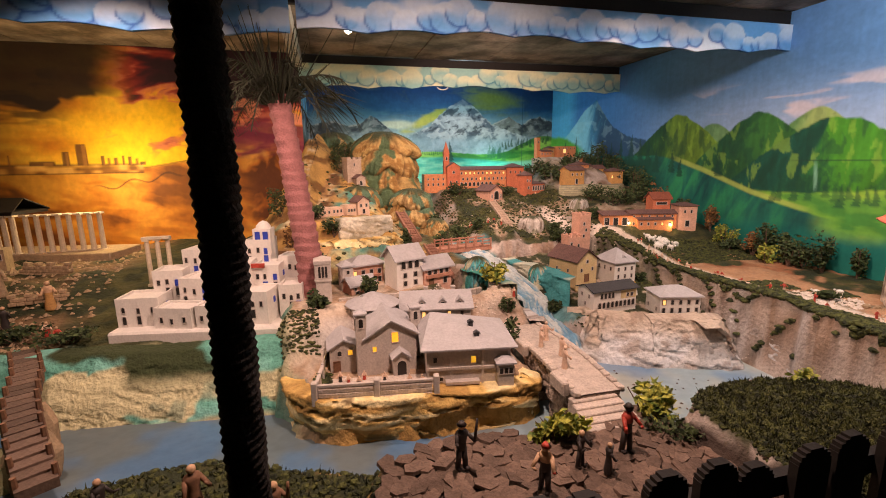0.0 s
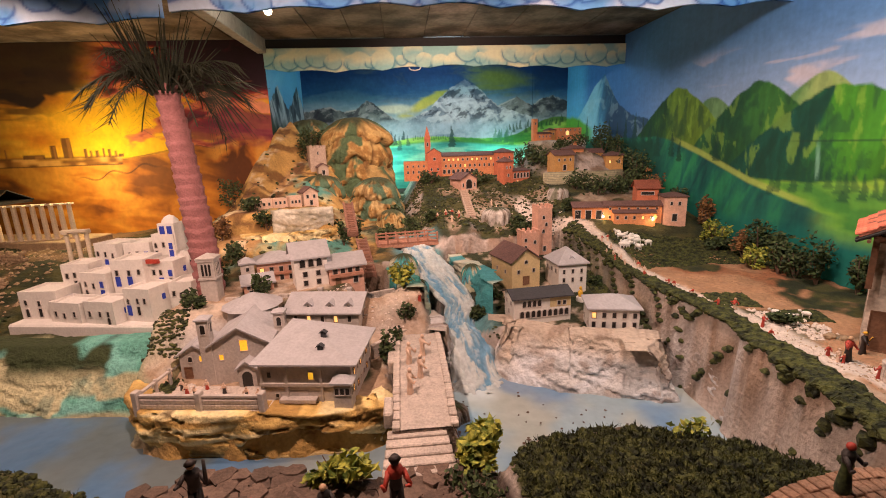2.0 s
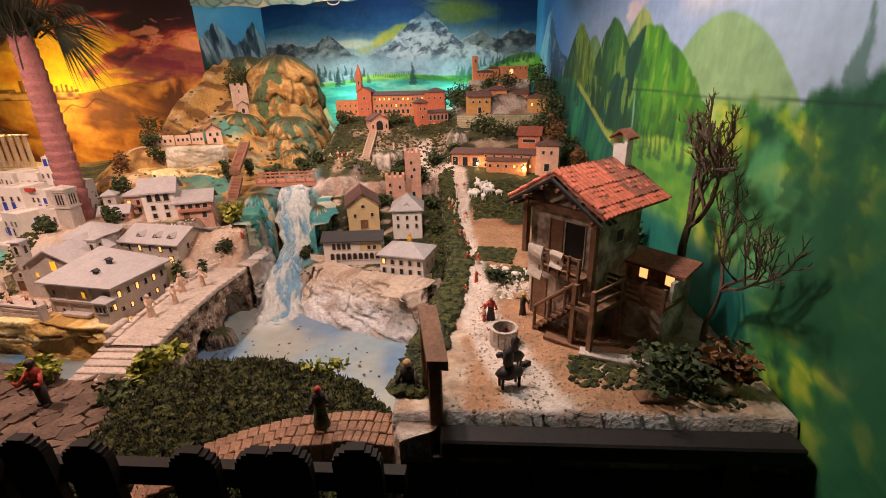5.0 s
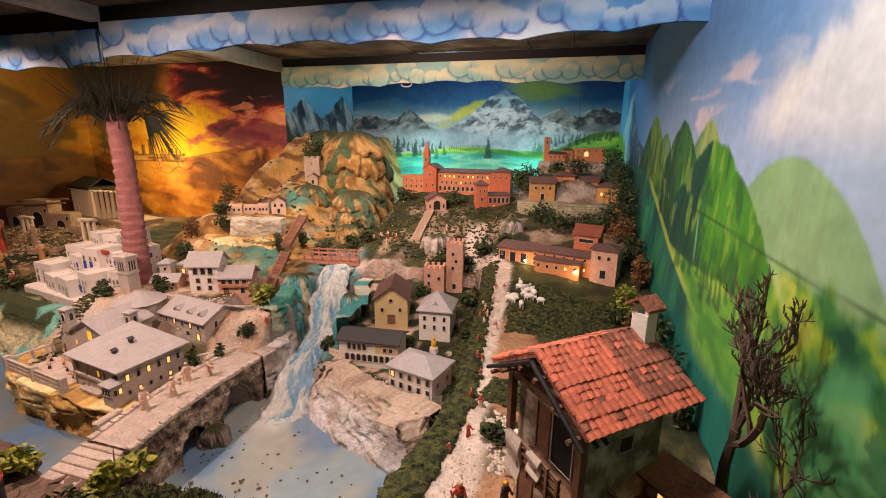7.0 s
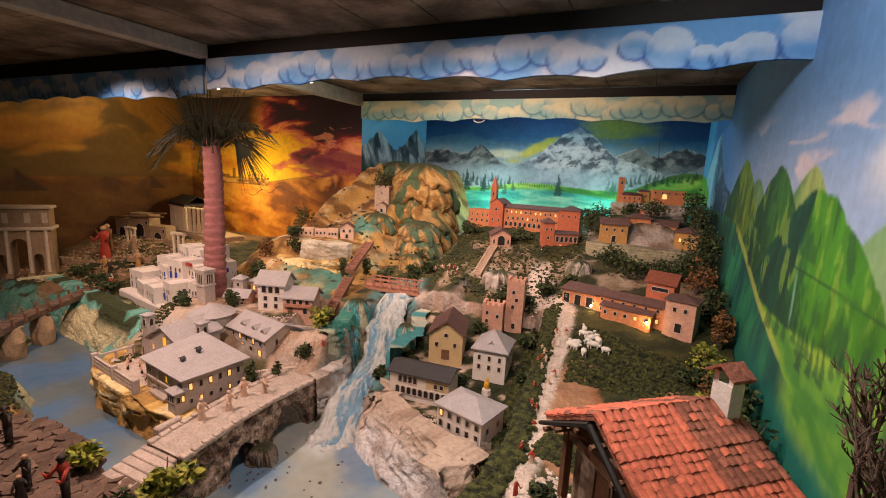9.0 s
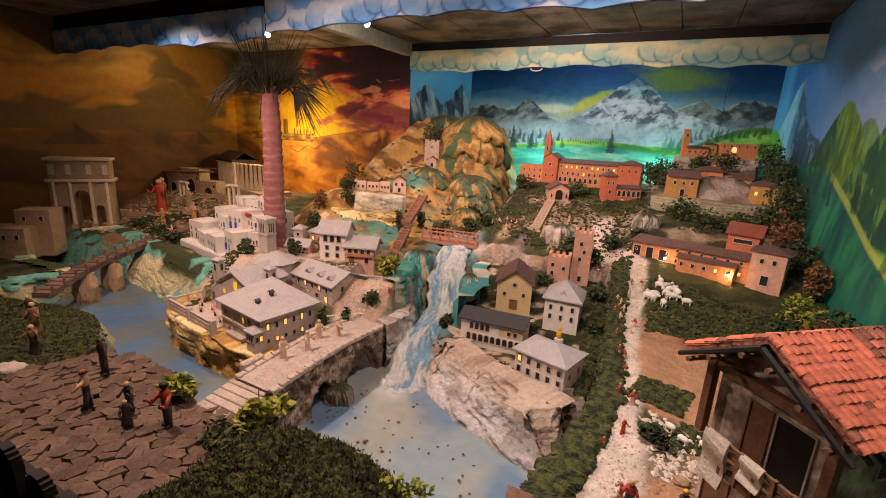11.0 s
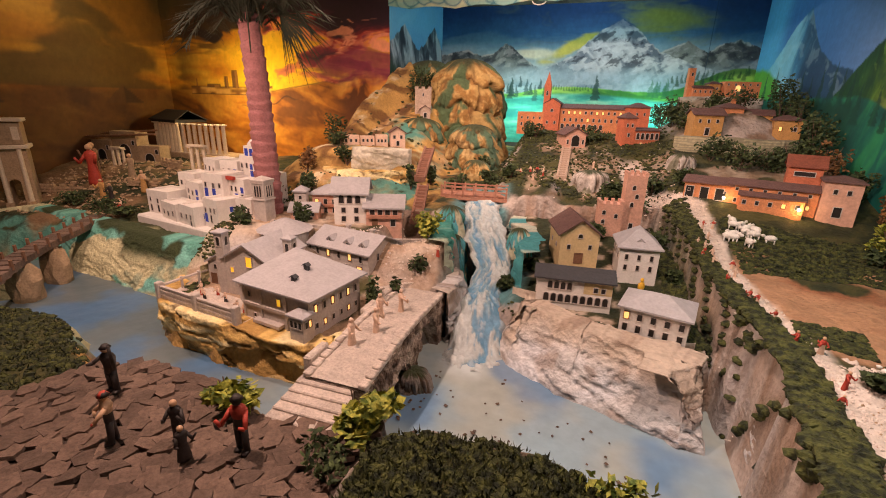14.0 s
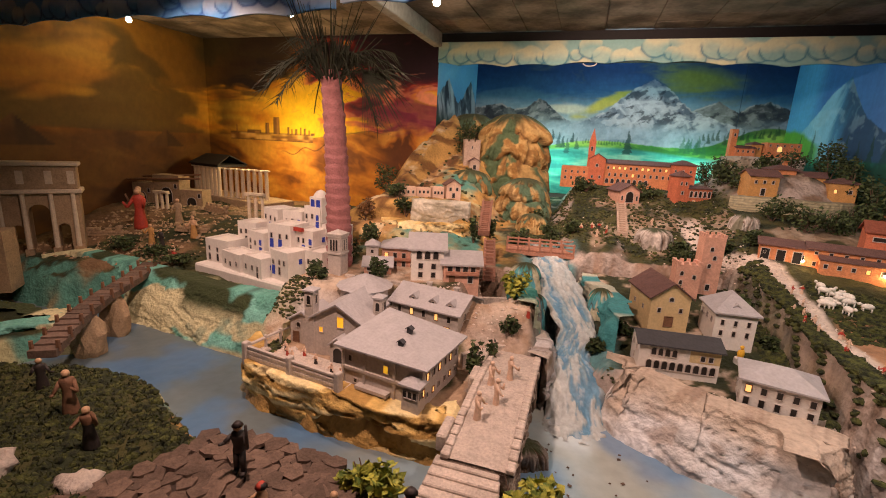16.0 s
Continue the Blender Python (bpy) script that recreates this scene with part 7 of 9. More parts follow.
home = thing("ruined_temple", pose(-0.84, 2.28, 1.235, 0, 0, -12), "ruined classical temple with rows of ivory columns and dark roof", "temple")
part("platform", boxm(-0.31, 0.31, -0.07, 0.14, -0.06, 0.006, bevel=0.004), M_SAND, home)
c0 = column(home, -0.29, -0.05, 0.006, 0.011, 0.155)
for i in range(1, 7):
    share("column", c0.data, home, pose(-0.29 + 0.036 * i, -0.05, 0.006))
for i in range(8):
    share("column", c0.data, home, pose(-0.02 + 0.034 * i, -0.05 + 0.012 * i, 0.006))
for i in range(4):
    share("column", c0.data, home, pose(-0.29, -0.01 + 0.036 * i, 0.006))
part("entablature", boxm(-0.31, -0.06, -0.065, 0.12, 0.168, 0.182), M_DARKWOOD, home)
bm = bmesh.new()
slab(bm, [(-0.32, -0.07, 0.183), (-0.05, -0.07, 0.183), (-0.08, 0.03, 0.235), (-0.30, 0.03, 0.235)], 0.005)
slab(bm, [(-0.30, 0.03, 0.235), (-0.08, 0.03, 0.235), (-0.05, 0.12, 0.183), (-0.32, 0.12, 0.183)], 0.005)
part("roof", bm, M_DARKWOOD, home, "dark burnt timber roof")
for nm, x, y, z, hh, n in (("standing_columns", -0.22, 1.70, 1.20, 0.15, 3), ("standing_columns", -0.98, 1.92, 1.16, 0.12, 3)):
    home = thing(nm, pose(x, y, z), "three slender ivory columns of a ruined temple", "columns", "ruined columns")
    c0 = column(home, -0.03, 0, 0, 0.008, hh)
    for i in range(1, n):
        share("column", c0.data, home, pose(-0.03 + 0.03 * i, 0.004 * i, 0))
    part("lintel", boxm(-0.042, 0.042, -0.01, 0.014, hh + 0.006, hh + 0.014), M_MARBLE, home)

home = thing("triumphal_arch", pose(-1.03, 1.42, 1.09, 0, 0, 52) @ Matrix.Scale(0.94, 4), "tan stone triumphal arch with three openings and columns", "arch")
bm = bmesh.new()
for x0, x1 in ((-0.14, -0.095), (-0.055, -0.035), (0.035, 0.055), (0.095, 0.14)):
    box(bm, x0, x1, -0.045, 0.045, -0.03, 0.25)
part("pier", bm, M_SAND, home)
for xc, r, zt in ((0, 0.035, 0.17), (-0.075, 0.02, 0.10), (0.075, 0.02, 0.10)):
    k = 10
    bm = bmesh.new()
    for i in range(k):
        a0, a1 = math.pi * i / k, math.pi * (i + 1) / k
        p = [(xc + r * math.cos(a0), zt + r * math.sin(a0)), (xc + r * math.cos(a1), zt + r * math.sin(a1)), (xc + r * math.cos(a1), 0.25), (xc + r * math.cos(a0), 0.25)]
        f = [bm.verts.new((px, -0.044, pz)) for px, pz in p]
        g = [bm.verts.new((px, 0.044, pz)) for px, pz in p]
        bm.faces.new(f)
        bm.faces.new(g[::-1])
        bm.faces.new((f[0], g[0], g[1], f[1]))
    bmesh.ops.remove_doubles(bm, verts=bm.verts[:], dist=1e-5)
    part("vault", bm, M_SAND, home)
part("cornice", boxm(-0.152, 0.152, -0.057, 0.057, 0.25, 0.268, bevel=0.003), M_MARBLE, home)
part("attic", boxm(-0.14, 0.14, -0.045, 0.045, 0.268, 0.365, bevel=0.003), M_SAND, home)
part("cornice", boxm(-0.150, 0.150, -0.055, 0.055, 0.365, 0.38, bevel=0.003), M_MARBLE, home)
for x in (-0.118, -0.045, 0.045, 0.118):
    ob = part("column", cyl(bmesh.new(), (x, -0.058, 0), (x, -0.058, 0.25), 0.010, 0.008, 10), M_MARBLE, home)
    part("plinth", boxm(x - 0.014, x + 0.014, -0.072, -0.045, -0.03, 0.02), M_SAND, home)
    part("panel", boxm(x - 0.012, x + 0.012, -0.0475, -0.045, 0.29, 0.345), M_MARBLE, home)
home = building("mud_house", "tan mud-brick model house beside the far bank", -0.95, 1.08, 1.03, 40)
block(home, 0, 0, 0, 0.16, 0.12, 0.12, "none", 0, M_SAND, None, 0, row("F", 3, 0.1, 0.07, 0.014, 0.02, "dkd"))
block(home, 0.07, 0.08, 0, 0.14, 0.10, 0.19, "none", 0, M_SAND, None, 0, row("F", 2, 0.07, 0.14, 0.014, 0.02, "dk"))
home = building("ruined_stable", "broken tan mud-brick stable with dark doorways behind the nativity group", -1.06, 2.06, 1.19, 8)
for bx, bw, bh, kinds in ((-0.16, 0.13, 0.12, "k"), (-0.02, 0.16, 0.17, "k"), (0.13, 0.12, 0.10, "k")):
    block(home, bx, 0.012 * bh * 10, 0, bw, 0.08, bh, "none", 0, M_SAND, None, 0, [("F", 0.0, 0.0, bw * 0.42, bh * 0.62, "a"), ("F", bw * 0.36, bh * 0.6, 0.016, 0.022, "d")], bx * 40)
part("roof_beam", cyl(bmesh.new(), (-0.24, -0.03, 0.135), (0.20, -0.04, 0.165), 0.007, 0.005, 7), M_WOOD, home)
part("roof_beam", cyl(bmesh.new(), (-0.20, 0.03, 0.150), (0.16, 0.02, 0.180), 0.006, 0.005, 7), M_WOOD, home)
for wx, wy, wl, wh, wz in ((-0.70, 1.98, 0.20, 0.05, -15), (-0.60, 1.74, 0.16, 0.035, 12), (-1.0, 1.62, 0.22, 0.04, 25)):
    home = thing("ruined_wall", pose(wx, wy, ground(wx, wy) - 0.005, 0, 0, wz), "low broken wall of brown stones in the desert", "wall", "ruined desert walls")
    cols = int(wl / 0.022)
    for q in range(cols):
        for lv in range(1 + int(wh / 0.013 * (0.5 + 0.5 * math.sin(q * 1.7 + wx * 9) ** 2))):
            stone = part("stone", boxm(-0.0105, 0.0105, -0.010, 0.010, 0, 0.0125, bevel=0.002), M_SAND, home)
            stone.matrix_local = pose(-wl / 2 + (q + 0.5) * 0.022 + (lv % 2) * 0.006, 0.002 * math.sin(q * 5 + lv), lv * 0.0128, 0, 0, 4 * math.sin(q * 3 + lv))
# ---- palm ----
home = thing("palm_tree", pose(0.282, 1.505, 1.11), "tall leaning palm with ringed mauve trunk and dry drooping fronds", "palm tree")
K = [(0.0, 0.0, 0.0), (-0.006, 0.008, 0.18), (-0.024, 0.028, 0.35), (-0.044, 0.048, 0.52), (-0.066, 0.060, 0.70)]


def along_palm(t):
    u = t * 4
    i = min(int(u), 3)
    f = u - i
    p = [K[max(i - 1, 0)], K[i], K[i + 1], K[min(i + 2, 4)]]
    return Vector([0.5 * ((2 * p[1][c]) + (-p[0][c] + p[2][c]) * f + (2 * p[0][c] - 5 * p[1][c] + 4 * p[2][c] - p[3][c]) * f * f + (-p[0][c] + 3 * p[1][c] - 3 * p[2][c] + p[3][c]) * f ** 3) for c in range(3)])


bm = bmesh.new()
rings = []
for i in range(121):
    t = i / 120
    c = along_palm(t)
    saw = (t * 21) % 1
    r = (0.045 - 0.011 * t) * (0.90 + 0.16 * saw)
    rings.append([bm.verts.new((c.x + r * math.cos(a) * (1 + 0.05 * noise.noise(Vector((a * 2, t * 60, 0)))), c.y + r * math.sin(a), c.z + 0.008 * noise.noise(Vector((math.cos(a), math.sin(a), t * 20))))) for a in np.linspace(0, 2 * math.pi, 16, endpoint=False)])
for a, b in zip(rings, rings[1:]):
    for q in range(16):
        bm.faces.new((a[q], a[(q + 1) % 16], b[(q + 1) % 16], b[q]))
bm.faces.new(rings[-1])
part("trunk", bm, M_PALM, home, smooth=True)
rp = random.Random(5)
TOP = along_palm(1.0)


def frond(azim, rise, length, droop, leaf, count=26):
    """A rib with narrow leaflets on both sides."""
    bm = bmesh.new()
    d = Vector((math.cos(azim), math.sin(azim), 0))
    side = Vector((-d.y, d.x, 0))
    pts = [TOP + d * (length * s) + Vector((0, 0, rise * s - droop * s * s)) for s in np.linspace(0, 1, 12)]
    for p, q in zip(pts, pts[1:]):
        cyl(bm, p, q, 0.0022, 0.0018, 4)
    for k in range(count):
        s = 0.25 + 0.75 * k / count
        i = min(int(s * 11), 10)
        p = pts[i].lerp(pts[i + 1], s * 11 - i)
        for sg in (-1, 1):
            w = (side * sg * rp.uniform(0.6, 1.0) + d * rp.uniform(0.4, 0.9) + Vector((0, 0, rp.uniform(-1.1, -0.1)))).normalized()
            l = leaf * rp.uniform(0.6, 1.1)
            e = p + w * l
            o = d * 0.0022
            try:
                bm.faces.new([bm.verts.new(p - o), bm.verts.new(p + o), bm.verts.new(e)])
            except ValueError:
                pass
    return bm


for k in range(20):
    az = 2 * math.pi * k / 20 + rp.uniform(-0.15, 0.15)
    part("frond", frond(az, rp.uniform(0.05, 0.28), rp.uniform(0.14, 0.26), rp.uniform(0.08, 0.3), rp.uniform(0.06, 0.11)), M_FROND, home)
# the fan frond that droops towards the bay
fan = Vector((0.10, 0.03, 0.0))
bm = cyl(bmesh.new(), TOP, TOP + fan, 0.003, 0.0025, 5)
for k in range(34):
    a = -1.7 + 2.1 * k / 33
    w = Vector((math.cos(a) * 0.9, 0.25, math.sin(a) - 0.35)).normalized()
    p = TOP + fan
    e = p + w * rp.uniform(0.13, 0.22)
    mid = p.lerp(e, 0.5) + Vector((0, 0, 0.008))
    o = Vector((0, 0.002, 0.0025))
    v = [bm.verts.new(p), bm.verts.new(mid + o), bm.verts.new(e + Vector((0, 0, -0.02))), bm.verts.new(mid - o)]
    bm.faces.new(v)
part("frond", bm, M_FROND, home, "dark fan-shaped hanging frond")
bm = bmesh.new()
for k in range(110):
    a, r = rp.uniform(0, 6.283), rp.uniform(0.0, 0.05)
    p = TOP + Vector((math.cos(a) * r, math.sin(a) * r, -0.03))
    e = p + Vector((math.cos(a) * rp.uniform(0.02, 0.16), math.sin(a) * rp.uniform(0.02, 0.16), rp.uniform(0.06, 0.26)))
    cyl(bm, p, e, 0.003, 0.0008, 4)
part("crown", bm, M_FROND, home)

# ---- bare tree by the right wall ----


def rod(bm, p, q, r0, r1, n=5):
    """A quick tapered twig."""
    d = (q - p).normalized()
    u = d.orthogonal().normalized()
    v = d.cross(u)
    ring = [[bm.verts.new(c + (u * math.cos(a) + v * math.sin(a)) * r) for a in np.linspace(0, 2 * math.pi, n, endpoint=False)] for c, r in ((p, r0), (q, r1))]
    for i in range(n):
        bm.faces.new((ring[0][i], ring[0][(i + 1) % n], ring[1][(i + 1) % n], ring[1][i]))
    bm.faces.new(ring[1])


def bare_tree(x, y, trunk, seed, lean=(0, 0), spread=-0.2, size=0.13, thick=0.0052):
    home = thing("bare_tree", pose(x, y, ground(x, y) - 0.01), "leafless gnarled twig tree beside the painted wall", "tree", "bare trees")
    rr = random.Random(seed)

    def limb(bm, p, d, l, r, level):
        pts = [p]
        for s in range(4):
            d = (d + Vector((rr.uniform(-0.1, 0.1), rr.uniform(-0.28, 0.28), rr.uniform(-0.15, 0.25)))).normalized()
            q = pts[-1] + d * l / 4
            pts.append(Vector((min(max(q.x, -0.05), RIGHT - 0.012 - x), q.y, q.z)))
        for i, (a, b) in enumerate(zip(pts, pts[1:])):
            rod(bm, a, b, r * (1 - 0.13 * i) * rr.uniform(0.85, 1.2), r * (1 - 0.13 * (i + 1)) * rr.uniform(0.9, 1.35))
        if level > 0:
            for i in range(2, 5):
                for q in range(2 if i == 4 else 1):
                    w = (d * 0.5 + Vector((rr.uniform(-0.45, 0.35), rr.uniform(-1.0, 1.0), rr.uniform(-0.25, 1.0)))).normalized()
                    limb(bm, pts[i], w, l * rr.uniform(0.4, 0.68), max(0.0009, r * 0.56), level - 1)

    bm = bmesh.new()
    p, d = Vector((0, 0, 0)), Vector((lean[0], lean[1], 1)).normalized()
    for s in range(6):
        q = p + d * trunk / 6 + Vector((rr.uniform(-0.003, 0.003), rr.uniform(-0.004, 0.004), 0))
        cyl(bm, p, q, thick * 2 - 0.0007 * s, thick * 2 - 0.0007 * (s + 1), 8)
        p = q
    part("trunk", bm, M_TWIG, home)
    bm = bmesh.new()
    for a in (-1.2, -0.35, 0.6):
        limb(bm, p, Vector((0.05, a + spread, 0.95)).normalized(), size, thick, 4 if thick > 0.004 else 3)
    part("crown", bm, M_TWIG, home)


bare_tree(2.085, 0.815, 0.19, 3, (0.0, 0.0), -0.15, 0.11)
bare_tree(2.105, 0.735, 0.12, 8, (0.0, -0.20), -0.25, 0.10, 0.0032)

# ---- vegetation ----


def leaves(bm, at, size, n, leaf, rnd):
    for _ in range(n):
        while True:
            v = Vector((rnd.uniform(-1, 1), rnd.uniform(-1, 1), rnd.uniform(-1, 1)))
            if 0.2 < v.length < 1:
                break
        p = Vector((at[0] + v.x * size[0], at[1] + v.y * size[1], at[2] + v.z * size[2]))
        a = Vector((rnd.uniform(-1, 1), rnd.uniform(-1, 1), rnd.uniform(-0.3, 0.8))).normalized()
        b = a.cross(Vector((rnd.uniform(-1, 1), rnd.uniform(-1, 1), rnd.uniform(-1, 1)))).normalized()
        l = leaf * rnd.uniform(0.6, 1.3)
        bm.faces.new([bm.verts.new(p - a * l), bm.verts.new(p + b * l * 0.55), bm.verts.new(p + a * l), bm.verts.new(p - b * l * 0.55)])


def bush(name, label, x, y, size, n, leaf, mat, seed, stem=True, clumps=6, z=None):
    rr = random.Random(seed)
    z = ground(x, y) if z is None else z
    home = thing(name, pose(x, y, z), label, "plant", "shrubs and plants")
    if stem:
        bm = bmesh.new()
        for k in range(5):
            cyl(bm, (0, 0, -0.008), (rr.uniform(-1, 1) * size[0] * 0.7, rr.uniform(-1, 1) * size[1] * 0.7, size[2] * rr.uniform(0.9, 1.7)), 0.0025, 0.001, 4)
        part("stem", bm, M_TWIG, home)
    bm = bmesh.new()
    for k in range(clumps):
        c = (rr.uniform(-0.6, 0.6) * size[0], rr.uniform(-0.6, 0.6) * size[1], size[2] * rr.uniform(0.5, 1.5))
        s = [q * rr.uniform(0.4, 0.7) for q in size]
        leaves(bm, c, s, n // clumps, leaf, rr)
    part("foliage", bm, mat, home)


bush("ivy_plant", "yellow-green leafy plant on the quay", 0.775, 0.765, (0.065, 0.05, 0.034), 300, 0.012, M_LIME, 1)
bush("ivy_plant", "yellow-green trailing plant beside the bridge steps", 1.01, 0.80, (0.055, 0.06, 0.04), 320, 0.012, M_LIME, 2)
bush("ivy_plant", "dark green weeds beside the bridge steps", 1.0, 0.72, (0.06, 0.05, 0.022), 240, 0.007, M_BUSH, 3)
bush("ivy_plant", "yellow-green weeds on the lawn", 1.40, 0.755, (0.05, 0.03, 0.022), 160, 0.008, M_LIME, 4)
bush("fern_shrub", "yellow-green fern shrub by the waterfall", 0.895, 1.455, (0.045, 0.05, 0.045), 260, 0.011, M_LIME, 5)
bush("fern_shrub", "green shrub at the head of the bridge", 0.90, 1.34, (0.03, 0.03, 0.03), 160, 0.008, M_BUSH, 6)
bush("cypress", "dark green bush beside the lakeside house", 0.845, 1.175, (0.022, 0.022, 0.05), 260, 0.008, M_BUSH, 7)
bush("cypress", "dark green bush beside the riverside house", 0.865, 1.25, (0.018, 0.018, 0.04), 200, 0.008, M_BUSH, 8)
for k, (x, y, sx, sz, m) in enumerate([(1.62, 1.99, 0.03, 0.03, M_BUSH), (1.48, 1.92, 0.05, 0.035, M_BUSH), (1.40, 1.98, 0.04, 0.03, M_BUSH), (1.82, 2.12, 0.09, 0.05, M_BUSH), (1.92, 2.15, 0.07, 0.05, M_BUSH), (2.05, 2.08, 0.06, 0.07, M_RUST), (2.09, 1.92, 0.04, 0.06, M_BUSH), (2.06, 1.62, 0.05, 0.05, M_LIME), (2.08, 1.50, 0.05, 0.055, M_RUST), (2.09, 1.38, 0.04, 0.06, M_BUSH), (2.07, 1.28, 0.05, 0.05, M_BUSH), (2.02, 1.56, 0.04, 0.03, M_BUSH), (2.10, 1.12, 0.03, 0.07, M_BUSH), (1.66, 2.62, 0.07, 0.06, M_BUSH), (1.63, 2.52, 0.05, 0.05, M_BUSH), (2.09, 2.55, 0.05, 0.08, M_BUSH), (2.08, 2.72, 0.05, 0.08, M_BUSH), (2.09, 2.30, 0.05, 0.08, M_BUSH), (1.05, 2.42, 0.06, 0.035, M_BUSH), (1.32, 2.42, 0.07, 0.03, M_BUSH), (0.70, 1.98, 0.02, 0.045, M_BUSH), (0.66, 1.86, 0.025, 0.05, M_BUSH), (0.83, 1.94, 0.04, 0.035, M_BUSH), (0.30, 1.95, 0.05, 0.035, M_BUSH), (0.42, 2.52, 0.06, 0.10, M_BUSH), (0.30, 1.72, 0.05, 0.05, M_BUSH), (0.46, 1.44, 0.03, 0.035, M_BUSH), (0.44, 1.36, 0.025, 0.02, M_BUSH), (1.02, 2.0, 0.03, 0.03, M_BUSH), (0.86, 2.2, 0.05, 0.04, M_BUSH), (1.80, 2.56, 0.05, 0.04, M_BUSH), (1.53, 1.12, 0.025, 0.018, M_RUST), (1.15, 1.30, 0.03, 0.02, M_BUSH), (1.40, 1.48, 0.03, 0.018, M_BUSH), (1.15, 1.62, 0.03, 0.02, M_BUSH), (1.36, 1.76, 0.03, 0.025, M_BUSH), (1.76, 0.98, 0.03, 0.013, M_BUSH), (-0.55, 1.52, 0.09, 0.03, M_BUSH), (-0.40, 1.48, 0.08, 0.025, M_BUSH), (-0.75, 1.55, 0.08, 0.03, M_BUSH), (0.30, 1.35, 0.03, 0.03, M_BUSH), (1.98, 2.16, 0.09, 0.06, M_BUSH), (2.06, 2.20, 0.07, 0.09, M_BUSH), (2.07, 2.42, 0.06, 0.09, M_BUSH), (2.06, 2.62, 0.06, 0.10, M_BUSH), (1.88, 2.52, 0.08, 0.05, M_BUSH), (1.74, 2.20, 0.06, 0.05, M_BUSH), (1.68, 2.44, 0.05, 0.05, M_BUSH), (1.60, 2.66, 0.05, 0.06, M_BUSH), (2.10, 1.75, 0.035, 0.07, M_RUST), (2.09, 1.45, 0.045, 0.08, M_BUSH), (2.06, 1.33, 0.06, 0.07, M_BUSH), (2.08, 1.22, 0.05, 0.08, M_BUSH), (2.03, 1.40, 0.05, 0.04, M_LIME), (1.54, 1.72, 0.03, 0.03, M_BUSH), (1.57, 1.55, 0.025, 0.02, M_BUSH), (1.20, 1.52, 0.03, 0.018, M_BUSH), (1.13, 1.45, 0.03, 0.022, M_BUSH), (1.40, 1.92, 0.05, 0.04, M_BUSH), (1.53, 1.98, 0.04, 0.045, M_BUSH), (0.93, 2.02, 0.04, 0.03, M_BUSH), (0.25, 1.62, 0.05, 0.05, M_BUSH), (0.20, 1.85, 0.04, 0.05, M_RUST), (0.13, 2.2, 0.06, 0.07, M_BUSH), (0.36, 1.90, 0.05, 0.04, M_BUSH), (0.45, 2.62, 0.08, 0.07, M_BUSH), (0.55, 2.70, 0.07, 0.06, M_BUSH), (2.0, 0.60, 0.07, 0.03, M_BUSH), (2.07, 0.62, 0.05, 0.04, M_RUST)]):
    bush("shrub", {0: "dark green moss shrub on the model hillside", 1: "rust coloured dry shrub by the painted wall", 2: "yellow-green leafy shrub by the painted wall"}[[M_BUSH, M_RUST, M_LIME].index(m)], x, y, (sx, sx * 0.8, sz), 430, 0.0075, m, 30 + k, clumps=9)


def scatter(name, label, category, X, Y, mat, shape, smin, smax, lift=0.0, seed=0):
    """Many small pieces on the land, as one mesh."""
    r = np.random.RandomState(seed)
    n = len(X)
    Z = np.array([ground(a, b) for a, b in zip(X, Y)]) + lift
    s = r.uniform(smin, smax, n)
    a = r.uniform(0, 2 * math.pi, n)
    if shape == "blade":
        base = np.array([(-0.22, 0, 0), (0.22, 0, 0), (0, 0, 1.0)])
        faces = np.array([(0, 1, 2)])
    elif shape == "clump":
        g = (1 + 5 ** 0.5) / 2
        base = np.array([(-1, g, 0), (1, g, 0), (-1, -g, 0), (1, -g, 0), (0, -1, g), (0, 1, g), (0, -1, -g), (0, 1, -g), (g, 0, -1), (g, 0, 1), (-g, 0, -1), (-g, 0, 1)]) * 0.42
        base[:, 2] *= 0.7
        faces = np.array([(0, 11, 5), (0, 5, 1), (0, 1, 7), (0, 7, 10), (0, 10, 11), (1, 5, 9), (5, 11, 4), (11, 10, 2), (10, 7, 6), (7, 1, 8), (3, 9, 4), (3, 4, 2), (3, 2, 6), (3, 6, 8), (3, 8, 9), (4, 9, 5), (2, 4, 11), (6, 2, 10), (8, 6, 7), (9, 8, 1)])
    else:
        base = np.array([(0.6, 0, 0), (-0.6, 0.1, 0), (0, 0.5, 0), (0.05, -0.5, 0), (0, 0, 0.42), (0, 0, -0.3)])
        faces = np.array([(0, 2, 4), (2, 1, 4), (1, 3, 4), (3, 0, 4), (2, 0, 5), (1, 2, 5), (3, 1, 5), (0, 3, 5)])
    V = np.repeat(base[None], n, 0) * s[:, None, None]
    if shape == "blade":
        lean = r.uniform(-0.7, 0.7, (n, 2)) * s[:, None]
        V[:, 2, :2] += lean
    else:
        V *= r.uniform(0.7, 1.3, (n, 1, 3))
        if shape == "clump":
            V *= r.uniform(0.72, 1.28, (n, 12, 1))
    ca, sa = np.cos(a)[:, None], np.sin(a)[:, None]
    W = np.stack([V[..., 0] * ca - V[..., 1] * sa + X[:, None], V[..., 0] * sa + V[..., 1] * ca + Y[:, None], V[..., 2] + Z[:, None]], -1)
    F = (faces[None] + (np.arange(n) * len(base))[:, None, None]).reshape(-1, 3)
    me = bpy.data.meshes.new(name)
    me.from_pydata(W.reshape(-1, 3).tolist(), [], F.tolist())
    me.materials.append(mat)
    return tagged(new(name, me), label, category, kind="stuff")


